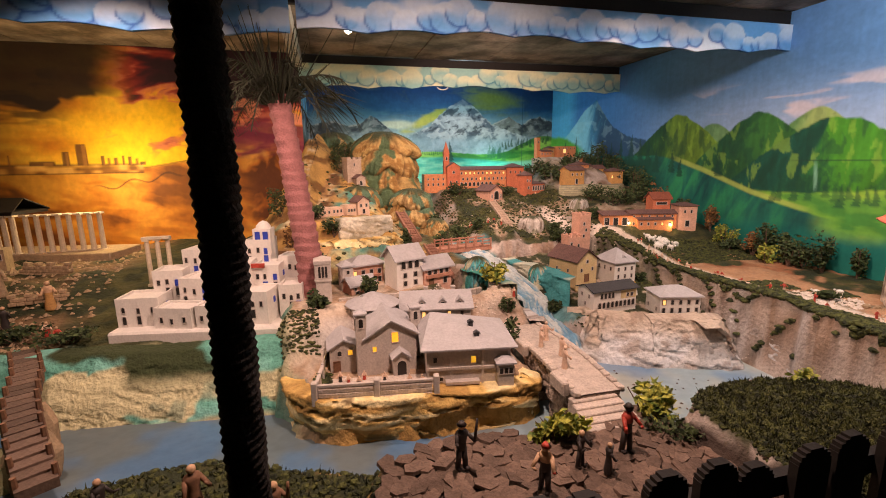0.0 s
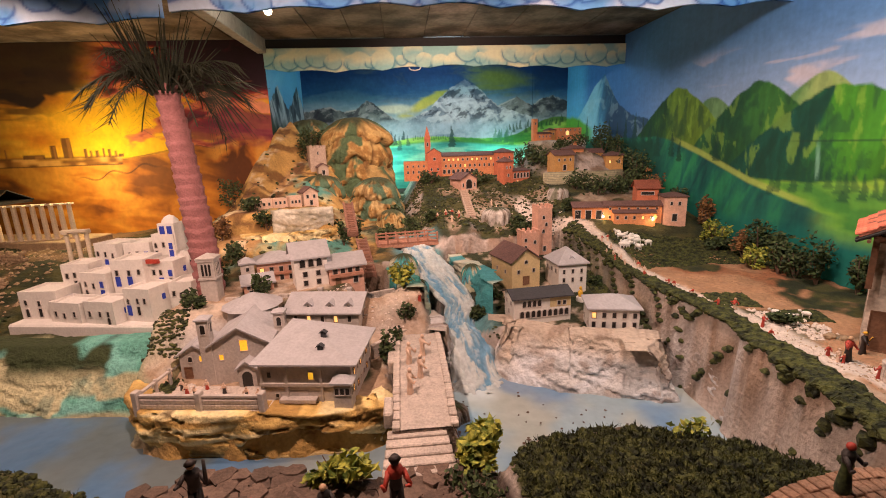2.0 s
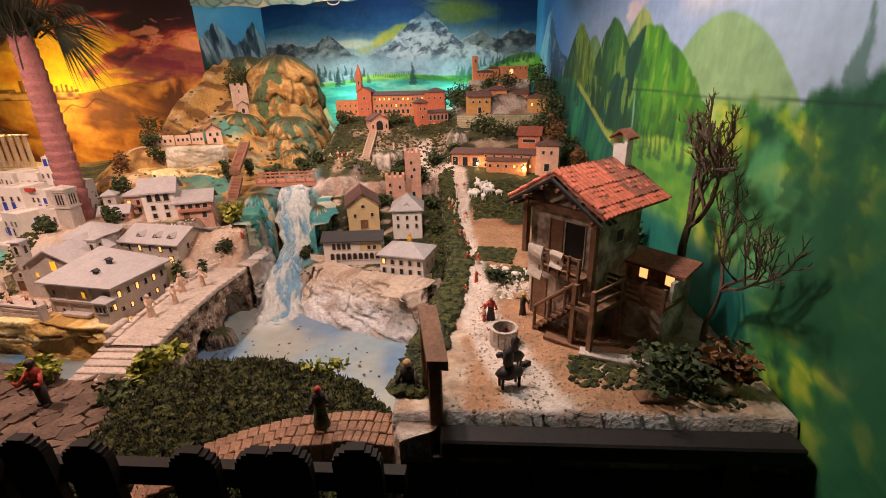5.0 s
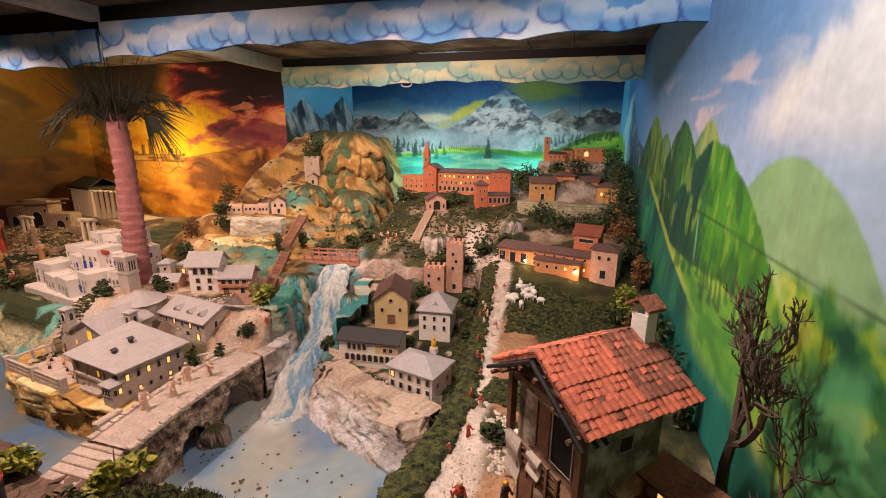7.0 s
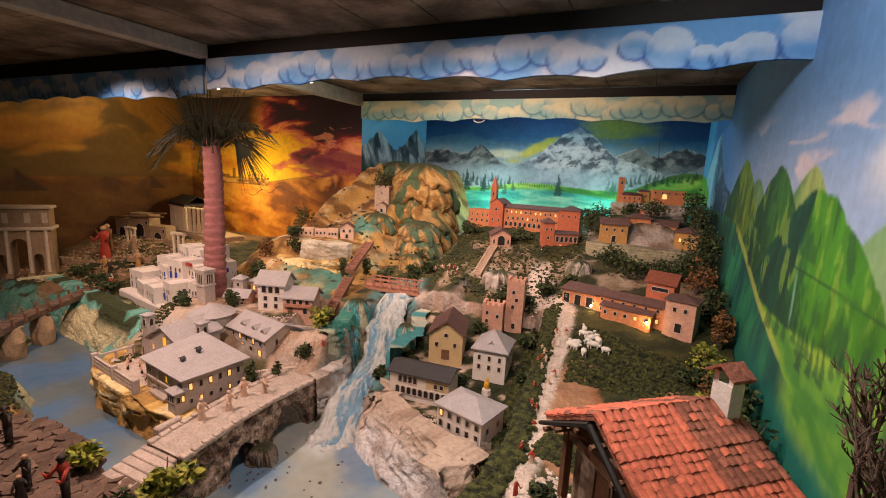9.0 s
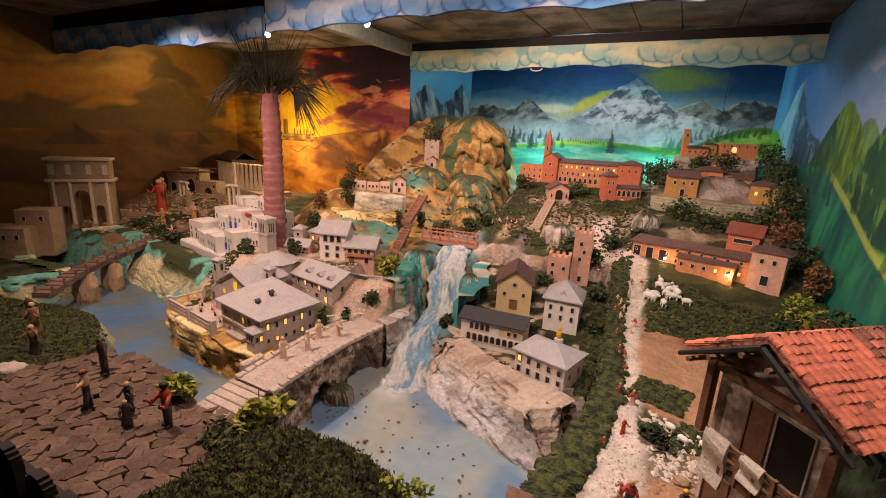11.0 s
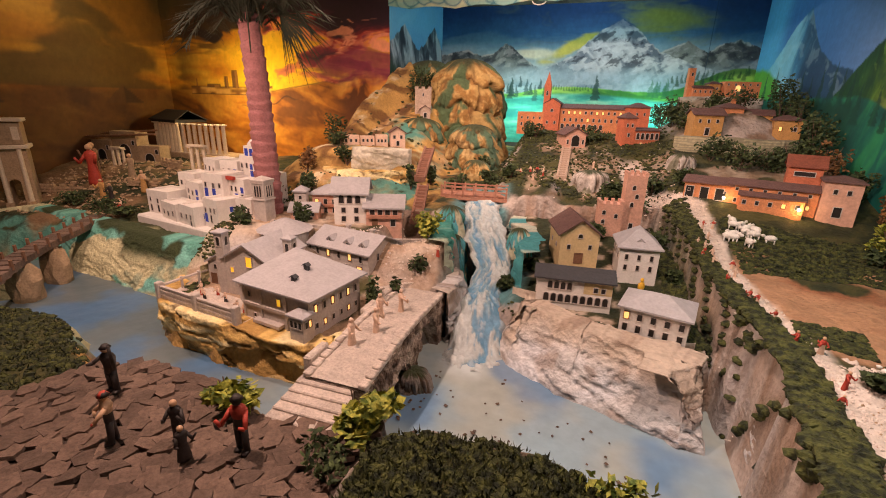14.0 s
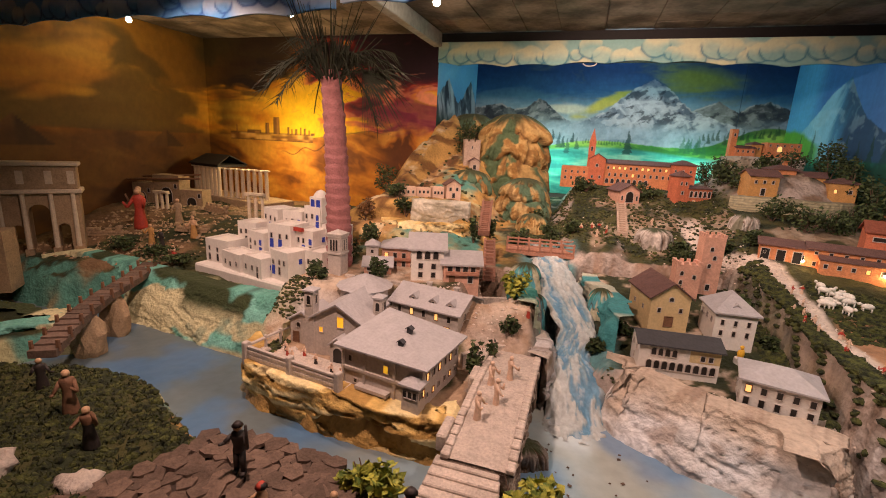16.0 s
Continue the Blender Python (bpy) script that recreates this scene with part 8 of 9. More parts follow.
def within(poly, n, seed, margin=0.01):
    r = np.random.RandomState(seed)
    p = np.array(poly)
    X = r.uniform(p[:, 0].min(), p[:, 0].max(), n)
    Y = r.uniform(p[:, 1].min(), p[:, 1].max(), n)
    k = inside(X, Y, poly) > margin
    return X[k], Y[k]


def near(line, n, spread, seed):
    r = np.random.RandomState(seed)
    P = np.array(line)
    t = r.uniform(0, len(P) - 1.001, n)
    i = t.astype(int)
    f = t - i
    return P[i, 0] * (1 - f) + P[i + 1, 0] * f + r.normal(0, spread, n), P[i, 1] * (1 - f) + P[i + 1, 1] * f + r.normal(0, spread, n)


X, Y = within(P_LAWN, 5200, 51)
scatter("lawn_moss", "dark green moss cushions of the foreground lawn", "moss", X, Y, M_LEAF, "clump", 0.004, 0.012, 0.0, 51)
X, Y = within(P_LAWN, 12000, 1)
scatter("lawn_moss", "dark green moss carpet of the foreground lawn", "moss", X, Y, M_LEAF, "blade", 0.004, 0.011, 0.004, 1)
X, Y = within(P_GRASS, 4200, 52)
scatter("bank_moss", "dark green moss cushions of the foreground bank", "moss", X, Y, M_LEAF, "clump", 0.004, 0.012, 0.0, 52)
X, Y = within(P_GRASS, 9000, 2, 0.02)
scatter("bank_moss", "dark green moss on the foreground bank", "moss", X, Y, M_LEAF, "blade", 0.005, 0.012, 0.0, 2)
MEADOW = [(1.70, 1.45), (1.68, 1.70), (1.70, 1.78), (1.95, 1.68), (2.10, 1.70), (2.12, 1.42), (1.95, 1.46)]
X, Y = within(MEADOW, 6500, 3)
scatter("meadow_moss", "dark green moss meadow beside the farmstead", "moss", X, Y, M_LEAF, "clump", 0.003, 0.009, 0.0, 3)
for k, (poly, n) in enumerate((([(1.70, 1.10), (1.72, 1.20), (1.82, 1.18), (1.80, 1.08)], 900), ([(1.78, 0.98), (1.80, 1.06), (1.90, 1.04), (1.88, 0.97)], 600), ([(0.95, 2.36), (1.0, 2.6), (1.45, 2.6), (1.35, 2.4)], 3000), ([(0.85, 1.98), (0.85, 2.2), (1.12, 2.2), (1.1, 2.02)], 2000), ([(-0.35, 1.30), (-0.3, 1.42), (0.3, 1.34), (0.3, 1.22)], 3500), ([(1.85, 0.60), (1.86, 0.68), (2.08, 0.66), (2.08, 0.56)], 900), ([(0.27, 1.07), (0.29, 1.18), (0.33, 1.17), (0.32, 1.06)], 300))):
    X, Y = within(poly, n, 20 + k, 0.0)
    scatter("moss_patch", "patch of dark green moss on the model land", "moss", X, Y, M_LEAF, "clump", 0.003, 0.009, 0.0, 20 + k)
X, Y = within([(1.565, 1.25), (1.54, 1.60), (1.53, 1.86), (1.62, 1.88), (1.655, 1.25)], 3200, 55, 0.0)
scatter("slope_moss", "dark green moss on the slope between village and road", "moss", X, Y, M_LEAF, "clump", 0.005, 0.013, 0.0, 55)
HEDGE = [(1.595, 1.80), (1.615, 1.62), (1.63, 1.45), (1.65, 1.27), (1.666, 1.10), (1.66, 0.96), (1.642, 0.82), (1.618, 0.70), (1.60, 0.60)]
X, Y = near(HEDGE, 5200, 0.010, 5)
scatter("road_hedge", "dense green moss hedge along the road edge", "hedge", X, Y, M_LEAF, "clump", 0.007, 0.018, 0.004, 5)
EDGE = [(1.16, 1.325), (1.24, 1.275), (1.37, 1.225), (1.49, 1.19), (1.58, 1.195)]
X, Y = near(EDGE, 1800, 0.010, 6)
scatter("cliff_edge_moss", "green moss along the cliff edge", "moss", X, Y, M_LEAF, "clump", 0.004, 0.010, 0.0, 6)
X, Y = near(ROAD[:7], 2600, 0.018, 7)
scatter("road_gravel", "loose white gravel of the winding road", "gravel", X, Y, M_PEBBLE, "stone", 0.003, 0.009, 0.0, 7)
X, Y = within([(1.66, 0.55), (1.70, 0.95), (1.80, 0.97), (1.86, 0.80), (2.0, 0.64), (1.95, 0.5), (1.7, 0.48)], 1800, 8)
scatter("yard_gravel", "tan gravel of the farmhouse yard", "gravel", X, Y, M_SAND, "stone", 0.002, 0.006, 0.0, 8)
X, Y = within([(1.25, 1.27), (1.30, 1.33), (1.45, 1.30), (1.44, 1.2), (1.36, 1.2)], 500, 9)
scatter("village_rubble", "pale rubble between the village houses", "gravel", X, Y, M_PEBBLE, "stone", 0.004, 0.009, 0.0, 9)
X, Y = within([(1.72, 1.0), (1.74, 1.08), (1.84, 1.02), (1.84, 0.9), (1.76, 0.88)], 420, 10)
scatter("white_rubble", "white stones heaped beside the road", "gravel", X, Y, M_PEBBLE, "stone", 0.005, 0.013, 0.0, 10)
X, Y = within([(1.0, 0.90), (1.0, 1.14), (1.2, 1.17), (1.36, 1.08), (1.52, 0.98), (1.5, 0.86), (1.2, 0.86)], 90, 11, 0.0)
pool = scatter("pool_pebbles", "brown pebbles scattered in the shallow pool", "pebbles", X, Y, M_FLAG, "stone", 0.005, 0.010, 0.0, 11)
me = pool.data
for v in me.vertices:
    v.co.z = WATER + 0.001 + (v.co.z % 0.004)

X, Y = within([(0.8, 1.95), (0.85, 2.5), (1.6, 2.55), (1.62, 1.9), (1.2, 1.9)], 180, 12)
scatter("hill_rubble", "tan and grey stones on the castle hill", "gravel", X, Y, M_STONE, "stone", 0.003, 0.009, 0.0, 12)
X, Y = within([(0.85, 1.95), (0.85, 2.6), (1.65, 2.6), (1.62, 1.9)], 3000, 13)
scatter("hill_moss", "dark moss tufts on the castle hill", "moss", X, Y, M_LEAF, "clump", 0.004, 0.011, 0.0, 13)
X, Y = within([(0.25, 1.75), (0.2, 2.6), (0.75, 2.7), (0.75, 1.75)], 160, 14)
scatter("crag_moss", "dark moss tufts on the ochre crag", "moss", X, Y, M_LEAF, "clump", 0.005, 0.016, 0.0, 14)
X, Y = within([(0.62, 1.42), (0.8, 1.66), (0.95, 1.5), (0.95, 1.33), (0.86, 1.3)], 500, 15)
scatter("bank_rubble", "pale rubble beside the stream", "gravel", X, Y, M_PEBBLE, "stone", 0.004, 0.010, 0.0, 15)
X, Y = within([(-1.2, 1.35), (-1.2, 2.4), (-0.45, 2.3), (-0.4, 1.6), (-0.5, 1.4)], 1400, 16)
scatter("desert_rubble", "brown stones of the desert ground", "gravel", X, Y, M_SAND, "stone", 0.006, 0.022, 0.0, 16)

# ---- figures ----


def figure(name, label, x, y, hgt, mats, seed, rz=0, arms=1, z=None, hat=None, group="nativity figurines", wide=1.22, legs=False):
    """A plain modelled statuette: robe, shoulders, head and arms in one mesh."""
    rr = random.Random(seed)
    bm = bmesh.new()
    H = hgt
    prof = [(0.0, 0.13), (0.06, 0.135), (0.25, 0.115), (0.48, 0.085), (0.60, 0.095), (0.74, 0.12), (0.80, 0.10), (0.83, 0.04), (0.86, 0.035)]
    if legs:
        prof = [(0.40, 0.06), (0.42, 0.085), (0.50, 0.085), (0.55, 0.08), (0.62, 0.09), (0.74, 0.115), (0.80, 0.09), (0.83, 0.04), (0.86, 0.035)]
        for sg in (-1, 1):
            cyl(bm, Vector((sg * 0.075, -0.03 * sg, 0.0)) * H, Vector((sg * 0.045, 0, 0.45)) * H, 0.05 * H, 0.064 * H, 7)
            box(bm, (sg * 0.075 - 0.04) * H, (sg * 0.075 + 0.04) * H, (-0.03 * sg - 0.10) * H, (-0.03 * sg + 0.04) * H, 0, 0.05 * H)
    rings = []
    for zz, r in prof:
        rings.append([bm.verts.new((r * H * wide * math.cos(a) * (1 + 0.06 * math.sin(3 * a + seed)), 0.72 * r * H * wide * math.sin(a), zz * H)) for a in np.linspace(0, 2 * math.pi, 10, endpoint=False)])
    for q, (a, b) in enumerate(zip(rings, rings[1:])):
        for i in range(10):
            f = bm.faces.new((a[i], a[(i + 1) % 10], b[(i + 1) % 10], b[i]))
            f.material_index = 0 if q < 4 else 1
    bm.faces.new(rings[0][::-1])
    n0 = len(bm.faces)
    bmesh.ops.create_uvsphere(bm, u_segments=8, v_segments=6, radius=0.078 * H, matrix=Matrix.Translation((0, -0.01 * H, 0.91 * H)))
    bm.faces.ensure_lookup_table()
    for f in bm.faces[n0:]:
        f.material_index = 2
    n0 = len(bm.faces)
    for s in (-1, 1):
        e = Vector((s * 0.20, -0.10 - 0.1 * rr.random(), 0.52 + 0.1 * rr.random() * arms)) * H
        cyl(bm, Vector((s * 0.11, 0, 0.74)) * H, e, 0.046 * H, 0.036 * H, 6)
        cyl(bm, e, Vector((s * (0.10 + 0.18 * rr.random()), -0.20, 0.50 + 0.45 * rr.random() * arms)) * H, 0.036 * H, 0.026 * H, 6)
    bm.faces.ensure_lookup_table()
    for f in bm.faces[n0:]:
        f.material_index = 1
    if hat:
        n0 = len(bm.faces)
        bmesh.ops.create_cone(bm, cap_ends=True, segments=10, radius1=0.10 * H, radius2=0.045 * H, depth=0.07 * H, matrix=Matrix.Translation((0, 0, 0.965 * H)))
        bm.faces.ensure_lookup_table()
        for f in bm.faces[n0:]:
            f.material_index = 3
    ob = link_mesh(name, bm, mats[0], True)
    for q in mats[1:]:
        ob.data.materials.append(q)
    while len(ob.data.materials) < 4:
        ob.data.materials.append(hat or mats[-1])
    if hat:
        ob.data.materials[3] = hat
    ob.matrix_world = pose(x, y, (ground(x, y) if z is None else z) - 0.003, 0, 0, rz)
    return tagged(ob, label, "figurine", group)


D3, R3, S3 = (M_FIGD, M_FIGD, M_FIGS), (M_FIGD, M_FIGR, M_FIGD), (M_FIGW, M_FIGW, M_FIGW)
QZ = 1.052
figure("shepherd_figurine", "dark shepherd figurine with raised arms on the quay", 0.555, 0.725, 0.095, (M_FIGD, M_FIGD, M_FIGS), 1, 20, 1.6, QZ, M_FIGD, legs=True)
figure("shepherd_figurine", "figurine in cream shirt and red cap on the quay", 0.675, 0.635, 0.09, (M_FIGD, M_FIGS, M_FIGS), 2, -40, 0.5, QZ, M_FIGR, legs=True)
figure("peasant_figurine", "dark clothed peasant figurine on the quay", 0.765, 0.672, 0.075, D3, 3, 30, 0.6, QZ, legs=True)
figure("peasant_figurine", "stooping dark blue figurine on the quay", 0.805, 0.645, 0.06, D3, 4, 70, 0.6, QZ, None, wide=1.3)
figure("woman_figurine", "dark haired figurine in red bodice on the quay", 0.873, 0.688, 0.10, R3, 5, 10, 0.4, QZ, M_FIGD, legs=True)
figure("musician_figurine", "small brown figurine on the mossy bank", 0.235, 0.705, 0.09, (M_FIGD, M_WOOD, M_FIGS), 6, 30, 1.4)
figure("musician_figurine", "yellow and brown figurine on the mossy bank", 0.104, 0.758, 0.10, (M_WOOD, M_WOOD, M_FIGS), 7, 40, 0.8)
figure("hunter_figurine", "dark figurine on the mossy bank", -0.05, 0.80, 0.08, D3, 8, 60, 0.8)
figure("woodcutter_figurine", "brown figurine on the bank", 0.02, 0.62, 0.09, (M_WOOD, M_FIGD, M_FIGS), 9, 60, 1.2)
figure("gatekeeper_figurine", "dark figurine at the wooden gate", 1.60, 0.60, 0.085, D3, 10, 0, 0.7, 1.145)
figure("gatekeeper_figurine", "green and red figurine on the parapet walk", 1.475, 0.552, 0.075, (M_BUSH, M_FIGD, M_FIGR), 11, 20, 0.7, 1.14)
figure("farmhand_figurine", "yellow hatted figurine before the farmhouse", 1.80, 0.83, 0.05, D3, 12, 30, 0.8, None, M_YELLOW)
figure("traveller_figurine", "red and dark traveller figurine on the road", 1.735, 0.80, 0.055, (M_FIGD, M_FIGR, M_FIGS), 13, 0, 0.8)
rf = random.Random(77)
for k in range(26):
    t = rf.uniform(0.12, 0.80) * 6
    i = int(t)
    x = ROAD[i][0] + (ROAD[i + 1][0] - ROAD[i][0]) * (t - i) + rf.uniform(-0.03, 0.03)
    y = ROAD[i][1] + (ROAD[i + 1][1] - ROAD[i][1]) * (t - i) + rf.uniform(-0.02, 0.02)
    figure("pilgrim_figurine", "tiny painted pilgrim figurine on the gravel road", x, y, rf.uniform(0.022, 0.034), rf.choice((S3, (M_FIGR, M_FIGR, M_FIGS), (M_FIGW, M_FIGR, M_FIGS))), 100 + k, rf.uniform(0, 360), 0.6, group="pilgrims on the road")
for k in range(15):
    x, y = (rf.uniform(1.0, 1.15), rf.uniform(1.99, 2.10)) if k < 10 else (rf.uniform(1.26, 1.34), rf.uniform(2.08, 2.2))
    figure("pilgrim_figurine", "tiny painted pilgrim figurine near the hill chapel", x, y, rf.uniform(0.026, 0.036), rf.choice((S3, R3, (M_FIGR, M_FIGW, M_FIGW))), 200 + k, rf.uniform(0, 360), 0.6, group="pilgrims at the chapel")
for x, y, r in ((0.90, 0.97, 80), (0.925, 1.03, 100), (0.90, 1.10, 60), (0.935, 1.14, 120)):
    figure("bridge_figurine", "bare plaster figurine on the stone bridge", x, y, 0.068, S3, int(x * 1000 + y * 100), r, 0.6, 1.079, group="figurines on the bridge")
for k, (x, y) in enumerate(((0.37, 1.10), (0.395, 1.085), (0.41, 1.115), (0.52, 1.065), (0.55, 1.055), (0.46, 1.09), (0.94, 1.385), (0.35, 1.12))):
    figure("villager_figurine", "tiny villager figurine at the lakeside church", x, y, 0.035, (M_FIGD if k % 2 else M_FIGR, M_FIGW, M_FIGW), 300 + k, 0, 0.6, group="villagers at the church")
for k, (x, y, hh, mm) in enumerate(((-0.885, 1.725, 0.19, (M_FIGR, M_FIGR, M_FIGS)), (-0.70, 1.62, 0.09, (M_OCHRE, M_OCHRE, M_FIGS)), (-0.62, 1.60, 0.08, D3), (-0.95, 1.78, 0.17, (M_WOOD, M_WOOD, M_FIGS)), (-0.74, 1.80, 0.12, (M_SAND, M_SAND, M_FIGS)), (-0.48, 1.53, 0.06, (M_FIGR, M_FIGW, M_FIGS)), (-0.44, 1.50, 0.055, (M_FIGW, M_FIGR, M_FIGS)), (-0.55, 1.70, 0.10, (M_OCHRE, M_FIGS, M_FIGS)), (-0.36, 1.20, 0.05, S3))):
    figure("holy_figurine", "robed nativity figurine before the desert ruins", x, y, hh, mm, 400 + k, 20, 0.7, group="nativity group in the ruins", wide=1.2)


def sheep_mesh():
    bm = blob(bmesh.new(), (0, 0, 0.016), (0.015, 0.008, 0.008), 2, 0.08, 1.0)
    blob(bm, (0.018, 0, 0.022), (0.006, 0.004, 0.005), 1, 0.05, 2.0)
    for lx in (-0.009, 0.009):
        for ly in (-0.004, 0.004):
            cyl(bm, (lx, ly, 0), (lx, ly, 0.012), 0.0016, 0.0018, 5)
    return bm


first = None
for k in range(13):
    x, y = 1.69 + rf.random() * 0.125, 1.575 + rf.random() * 0.14
    m = pose(x, y, ground(x, y), 0, 0, rf.uniform(0, 360)) @ Matrix.Scale(rf.uniform(0.9, 1.2), 4)
    if first is None:
        first = link_mesh("sheep", sheep_mesh(), M_SHEEP, True)
        first.matrix_world = m
        tagged(first, "small white plaster sheep on the moss meadow", "sheep figurine", "flock of sheep")
    else:
        o = new("sheep", first.data)
        o.matrix_world = m
        tagged(o, "small white plaster sheep on the moss meadow", "sheep figurine", "flock of sheep")
for x, y in ((1.78, 1.02), (1.80, 1.0), (1.83, 0.99)):
    o = new("sheep", first.data)
    o.matrix_world = pose(x, y, ground(x, y), 0, 0, rf.uniform(0, 360)) @ Matrix.Scale(0.7, 4)
    tagged(o, "small white plaster sheep beside the road", "sheep figurine", "flock of sheep")
# dark donkey with rider
for x, y, rz, s in ((1.755, 0.60, 20, 1.5), (1.765, 0.655, 200, 1.3)):
    bm = sheep_mesh()
    blob(bm, (-0.002, 0, 0.034), (0.006, 0.006, 0.015), 1, 0.05, 4.0)
    ob = link_mesh("donkey_figurine", bm, M_FIGD, True)
    ob.matrix_world = pose(x, y, ground(x, y), 0, 0, rz) @ Matrix.Scale(s, 4)
    tagged(ob, "dark donkey figurine with rider in the farm yard", "donkey figurine", "donkeys in the yard")
ob = link_mesh("saint_statue", blob(blob(bmesh.new(), (0, 0, 0.012), (0.009, 0.007, 0.014), 2, 0.1), (0, 0, 0.030), (0.005, 0.005, 0.006), 2, 0.05), M_YELLOW, True)
ob.matrix_world = pose(1.485, 1.475, ground(1.485, 1.475) + 0.012)
tagged(ob, "small golden yellow statue on a white plinth", "statue")
tagged(link_mesh("statue_plinth", cyl(bmesh.new(), (1.485, 1.475, ground(1.485, 1.475) - 0.005), (1.485, 1.475, ground(1.485, 1.475) + 0.012), 0.016, 0.013, 10), M_WHITE), "round white plinth of the golden statue", "plinth")
# well and yard clutter
home = thing("stone_well", pose(1.755, 0.725, ground(1.755, 0.725)), "round grey stone well in the farm yard", "well")
for a in range(14):
    t0 = 2 * math.pi * a / 14
    for zz in range(3):
        b2 = boxm(-0.005, 0.005, -0.0026, 0.0026, 0, 0.0105)
        b2.transform(pose(0.022 * math.cos(t0), 0.022 * math.sin(t0), zz * 0.011, 0, 0, math.degrees(t0) + 90))
        part("stone", b2, M_STONE, home)
# black disc stands for the shaded depth of the well
part("water", cyl(bmesh.new(), (0, 0, 0.002), (0, 0, 0.012), 0.019, 0.019, 12), M_DARK, home)
for x, y, rz, L in ((1.93, 0.665, -20, 0.11), (1.86, 0.72, -35, 0.07), (1.97, 0.58, 8, 0.07)):
    home = thing("timber_board", pose(x, y, ground(x, y) + 0.002, 0, 0, rz), "weathered board lying in the farm yard", "board")
    part("plank", boxm(-L / 2, L / 2, -0.012, 0.012, 0, 0.006, bevel=0.001), M_STONE if L > 0.1 else M_WOOD, home)
for k, (x, y, s) in enumerate(((2.02, 0.62, 0.022), (2.06, 0.60, 0.028), (1.80, 0.90, 0.012), (1.82, 0.885, 0.010), (1.96, 0.62, 0.018), (0.33, 0.62, 0.035), (0.18, 0.58, 0.045), (0.30, 1.10, 0.016), (0.36, 1.14, 0.012))):
    ob = link_mesh("boulder", blob(bmesh.new(), (0, 0, 0), (s, s * 0.8, s * 0.6), 3, 0.22, k), M_STONE if k > 4 else M_SAND, True)
    ob.matrix_world = pose(x, y, ground(x, y) + s * 0.2)
    tagged(ob, "rounded pale boulder on the model land", "boulder", "boulders")

# ---- gate, fence, post and lamps at the front ----
home = thing("wooden_gate_frame", pose(0, 0, 0), "dark brown wooden post and beam frame at the front", "wooden frame")
for x, y, zt in ((1.648, 0.54, 1.27), (1.632, 0.60, 1.285)):
    part("post", boxm(x - 0.009, x + 0.009, y - 0.009, y + 0.009, 1.05, zt, bevel=0.002), M_WOOD, home)
bm = bmesh.new()
slab(bm, [(1.640, 0.515, 1.282), (1.668, 0.515, 1.282), (1.645, 0.625, 1.305), (1.617, 0.625, 1.305)], 0.014)
part("beam", bm, M_WOOD, home)

home = thing("picket_fence", pose(0, 0.415, 0.1), "black wooden picket fence along the front of the display", "fence")
me = None
for k in range(28):
    x = -0.62 + k * 0.082
    if me is None:
        bm = boxm(-0.028, 0.028, -0.006, 0.006, 0.2, 1.112)
        for zz, ww in ((1.112, 0.027), (1.118, 0.024), (1.123, 0.018), (1.127, 0.011)):
            box(bm, -ww, ww, -0.006, 0.006, zz - 0.0005, zz + 0.006)
        ob = part("picket", bm, M_DARKWOOD, home)
        ob.matrix_local, me = pose(x, 0, 0), ob.data
    else:
        share("picket", me, home, pose(x, 0, RG.uniform(-0.010, 0.010), 0, RG.uniform(-1.5, 1.5), 0))
for z in (0.5, 1.06):
    part("rail", boxm(-0.65, 1.62, 0.007, 0.022, z, z + 0.03), M_DARKWOOD, home)
home = thing("front_handrail", pose(0, 0, 0), "black painted timber handrail along the farm yard", "handrail")
part("rail", boxm(1.655, 2.13, 0.50, 0.535, 1.135, 1.165, bevel=0.003), M_DARKWOOD, home)
for x in (1.66, 1.80, 2.05):
    part("post", boxm(x - 0.016, x + 0.016, 0.502, 0.533, 0.0, 1.135), M_DARKWOOD, home)

part("panel", boxm(1.60, 2.13, 0.51, 0.525, 0.6, 1.10), M_DARKWOOD, home)
home = thing("rope_wound_post", pose(0.245, 0.505, 0), "dark post wound with rough black rope up to the beam", "post")
part("core", cyl(bmesh.new(), (0, 0, 0), (0, 0, CEIL - 0.05), 0.0185, 0.0185, 12), M_DARKWOOD, home)
bm = bmesh.new()
prev = None
for i in range(1900):
    t = i / 1899
    a = t * 2 * math.pi * 125
    z = 0.85 + t * (CEIL - 0.052 - 0.85)
    r = 0.0195 + 0.001 * math.sin(i * 1.7)
    c = Vector((r * math.cos(a), r * math.sin(a), z))
    o = Vector((math.cos(a), math.sin(a), 0))
    cur = [bm.verts.new(c + o * 0.0028), bm.verts.new(c + Vector((0, 0, 0.006))), bm.verts.new(c - o * 0.003), bm.verts.new(c - Vector((0, 0, 0.006)))]
    if prev:
        for q in range(4):
            bm.faces.new((prev[q], prev[(q + 1) % 4], cur[(q + 1) % 4], cur[q]))
    prev = cur
part("rope", bm, M_ROPE, home)

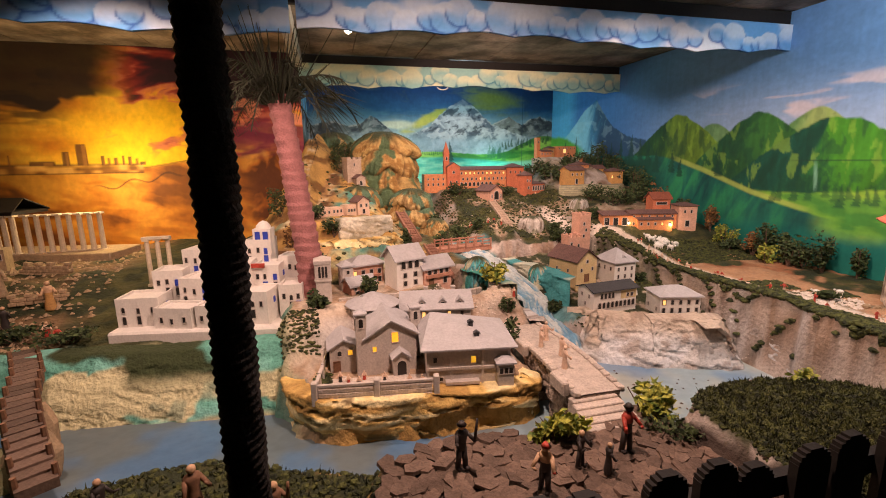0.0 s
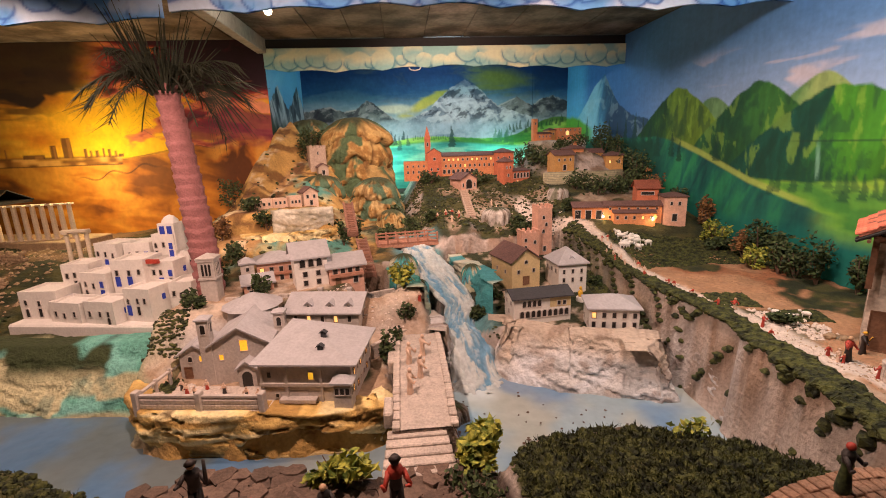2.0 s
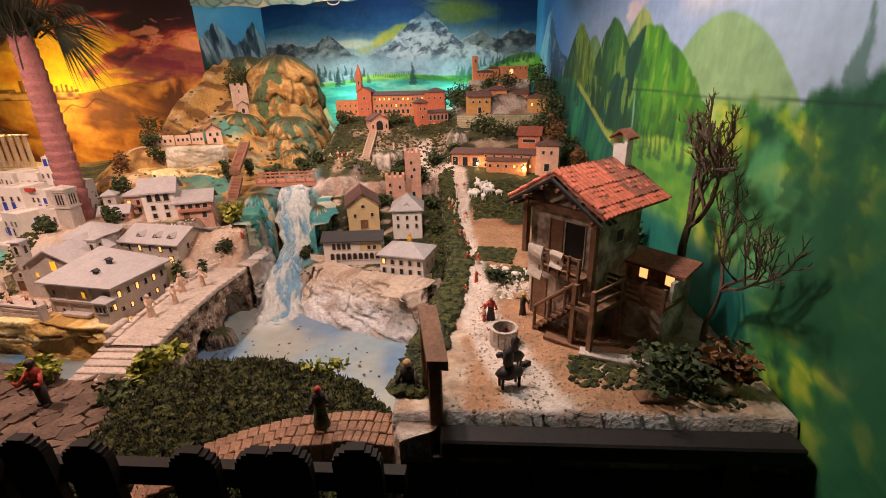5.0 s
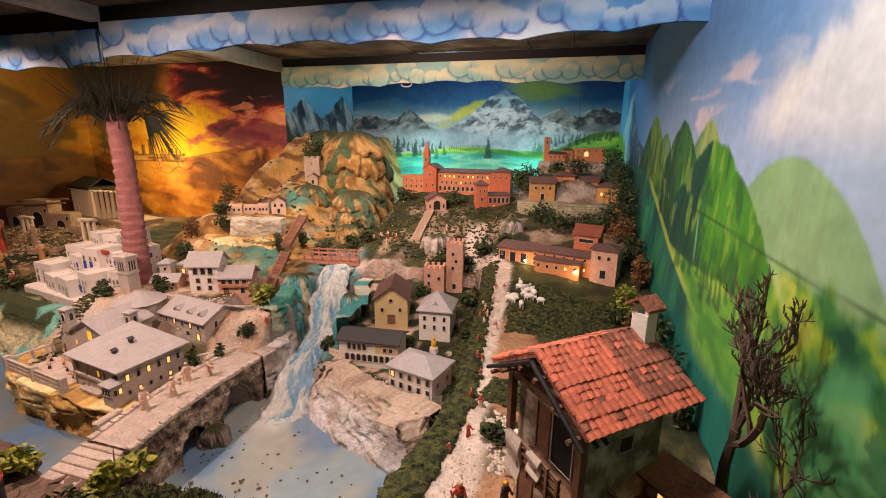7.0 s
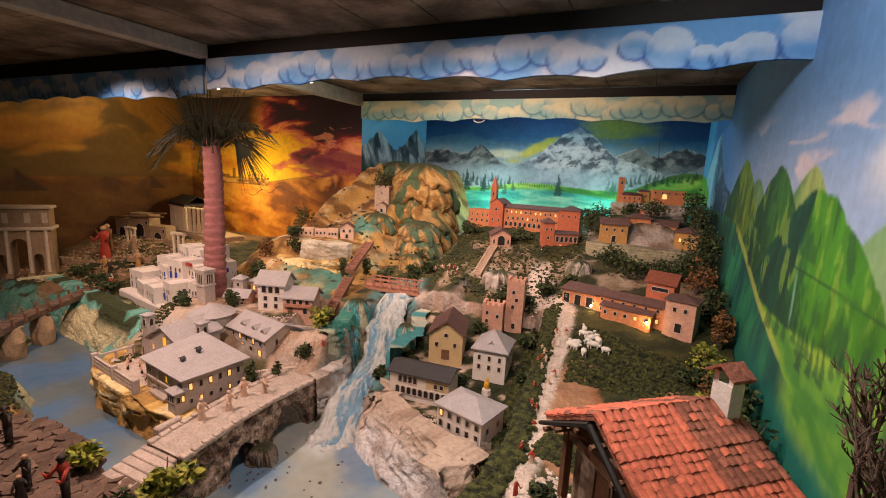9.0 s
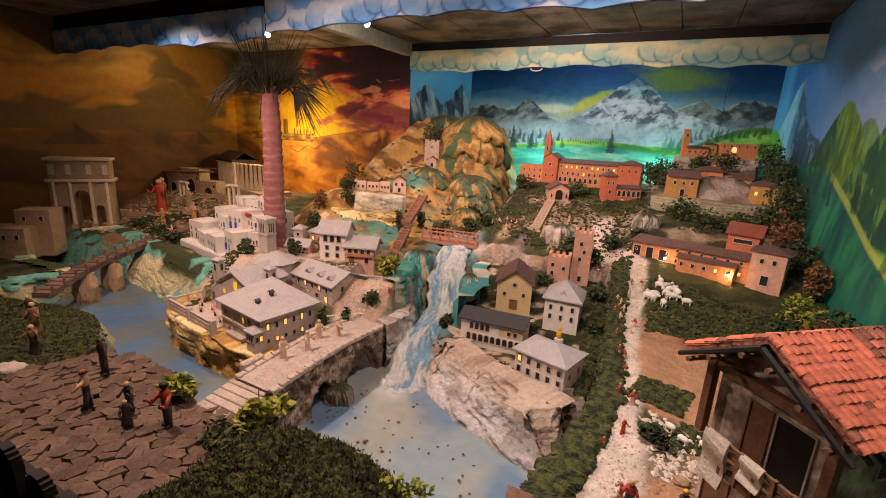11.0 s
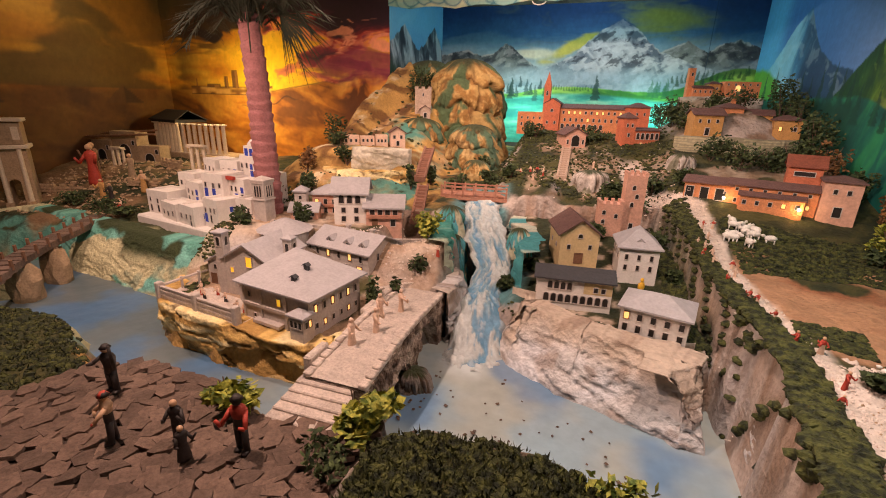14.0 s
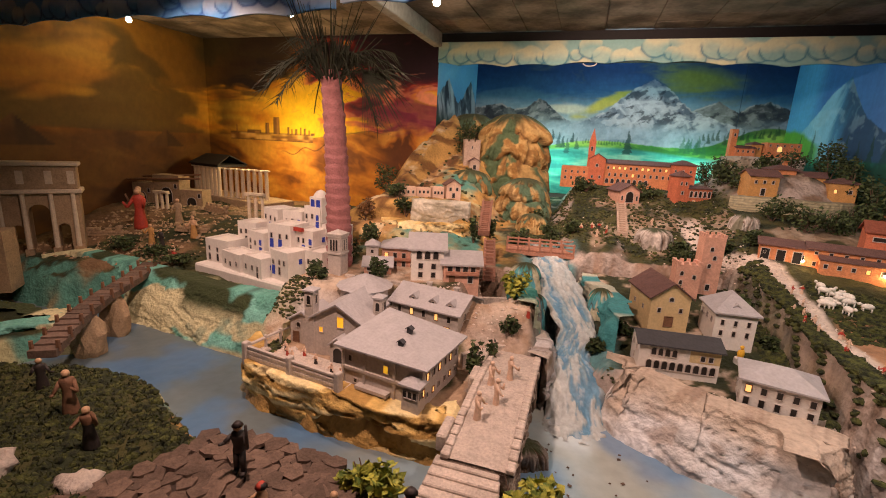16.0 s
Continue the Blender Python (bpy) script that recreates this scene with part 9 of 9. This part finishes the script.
for k, (x, y) in enumerate(((0.46, 1.88), (-0.20, 1.94), (-1.10, 1.94))):
    home = thing("ceiling_bulb", pose(x, y, CEIL - 0.001), "small glowing bulb in a dark ceiling socket", "lamp", "ceiling bulbs")
    part("socket", cyl(bmesh.new(), (0, 0, 0), (0, 0, -0.045), 0.012, 0.014, 10), M_DARKWOOD, home)
    part("bulb", blob(bmesh.new(), (0, 0, -0.058), (0.014, 0.014, 0.014), 2, 0.0), M_BULB, home, smooth=True)
for x, y, z in ((1.722, 1.845, 1.297), (1.90, 1.779, 1.290)):
    home = thing("wall_lamp", pose(x, y, z), "tiny glowing bulb on the farmstead wall", "lamp", "farm wall lamps")
    part("bulb", blob(bmesh.new(), (0, 0, 0), (0.004, 0.004, 0.005), 2, 0.0), M_BULB, home, smooth=True)
    part("socket", cyl(bmesh.new(), (0, 0, 0.004), (0, 0.004, 0.010), 0.003, 0.003, 8), M_DARKWOOD, home)
bm = bmesh.new()
for i in range(16):
    a0, a1 = math.pi * (1 + i / 16), math.pi * (1 + (i + 1) / 16)
    cyl(bm, (1.0 + 0.03 * math.cos(a0), 2.55, 2.0 + 0.014 * math.sin(a0)), (1.0 + 0.03 * math.cos(a1), 2.55, 2.0 + 0.014 * math.sin(a1)), 0.0028, 0.0028, 6)
tagged(link_mesh("wire_loop", bm, M_WHITE), "short white wire loop hanging below the rear valance", "wire")

# ---- flagstones of the quay ----
quay = thing("quay_paving", pose(0, 0, 1.036), "irregular brown slate flagstones laid on the quay", "paving", kind="structure")
shapes = []
for k in range(12):
    rr = random.Random(500 + k)
    bm = bmesh.new()
    n = rr.choice((4, 5, 5, 6))
    ang = sorted(2 * math.pi * (i + rr.uniform(-0.28, 0.28)) / n for i in range(n))
    pts = [(0.023 * rr.uniform(0.8, 1.2) * math.cos(a), 0.019 * rr.uniform(0.8, 1.2) * math.sin(a)) for a in ang]
    slab(bm, [(px, py, 0.006 + rr.uniform(-0.0015, 0.0015)) for px, py in pts], 0.008)
    bmesh.ops.recalc_face_normals(bm, faces=bm.faces[:])
    me = bpy.data.meshes.new("flagstone")
    bm.to_mesh(me)
    bm.free()
    me.materials.append(M_FLAG)
    shapes.append(me)
rq = random.Random(9)
count = 0
for i in range(26):
    for j in range(15):
        x = 0.30 + i * 0.031 + (j % 2) * 0.015 + rq.uniform(-0.006, 0.006)
        y = 0.47 + j * 0.026 + rq.uniform(-0.005, 0.005)
        if inside(np.array([x]), np.array([y]), P_QUAY)[0] > 0.006 and count < 300:
            share("flagstone", rq.choice(shapes), quay, pose(x, y, rq.uniform(0, 0.006), rq.uniform(-9, 9), rq.uniform(-9, 9), rq.uniform(0, 360)))
            count += 1
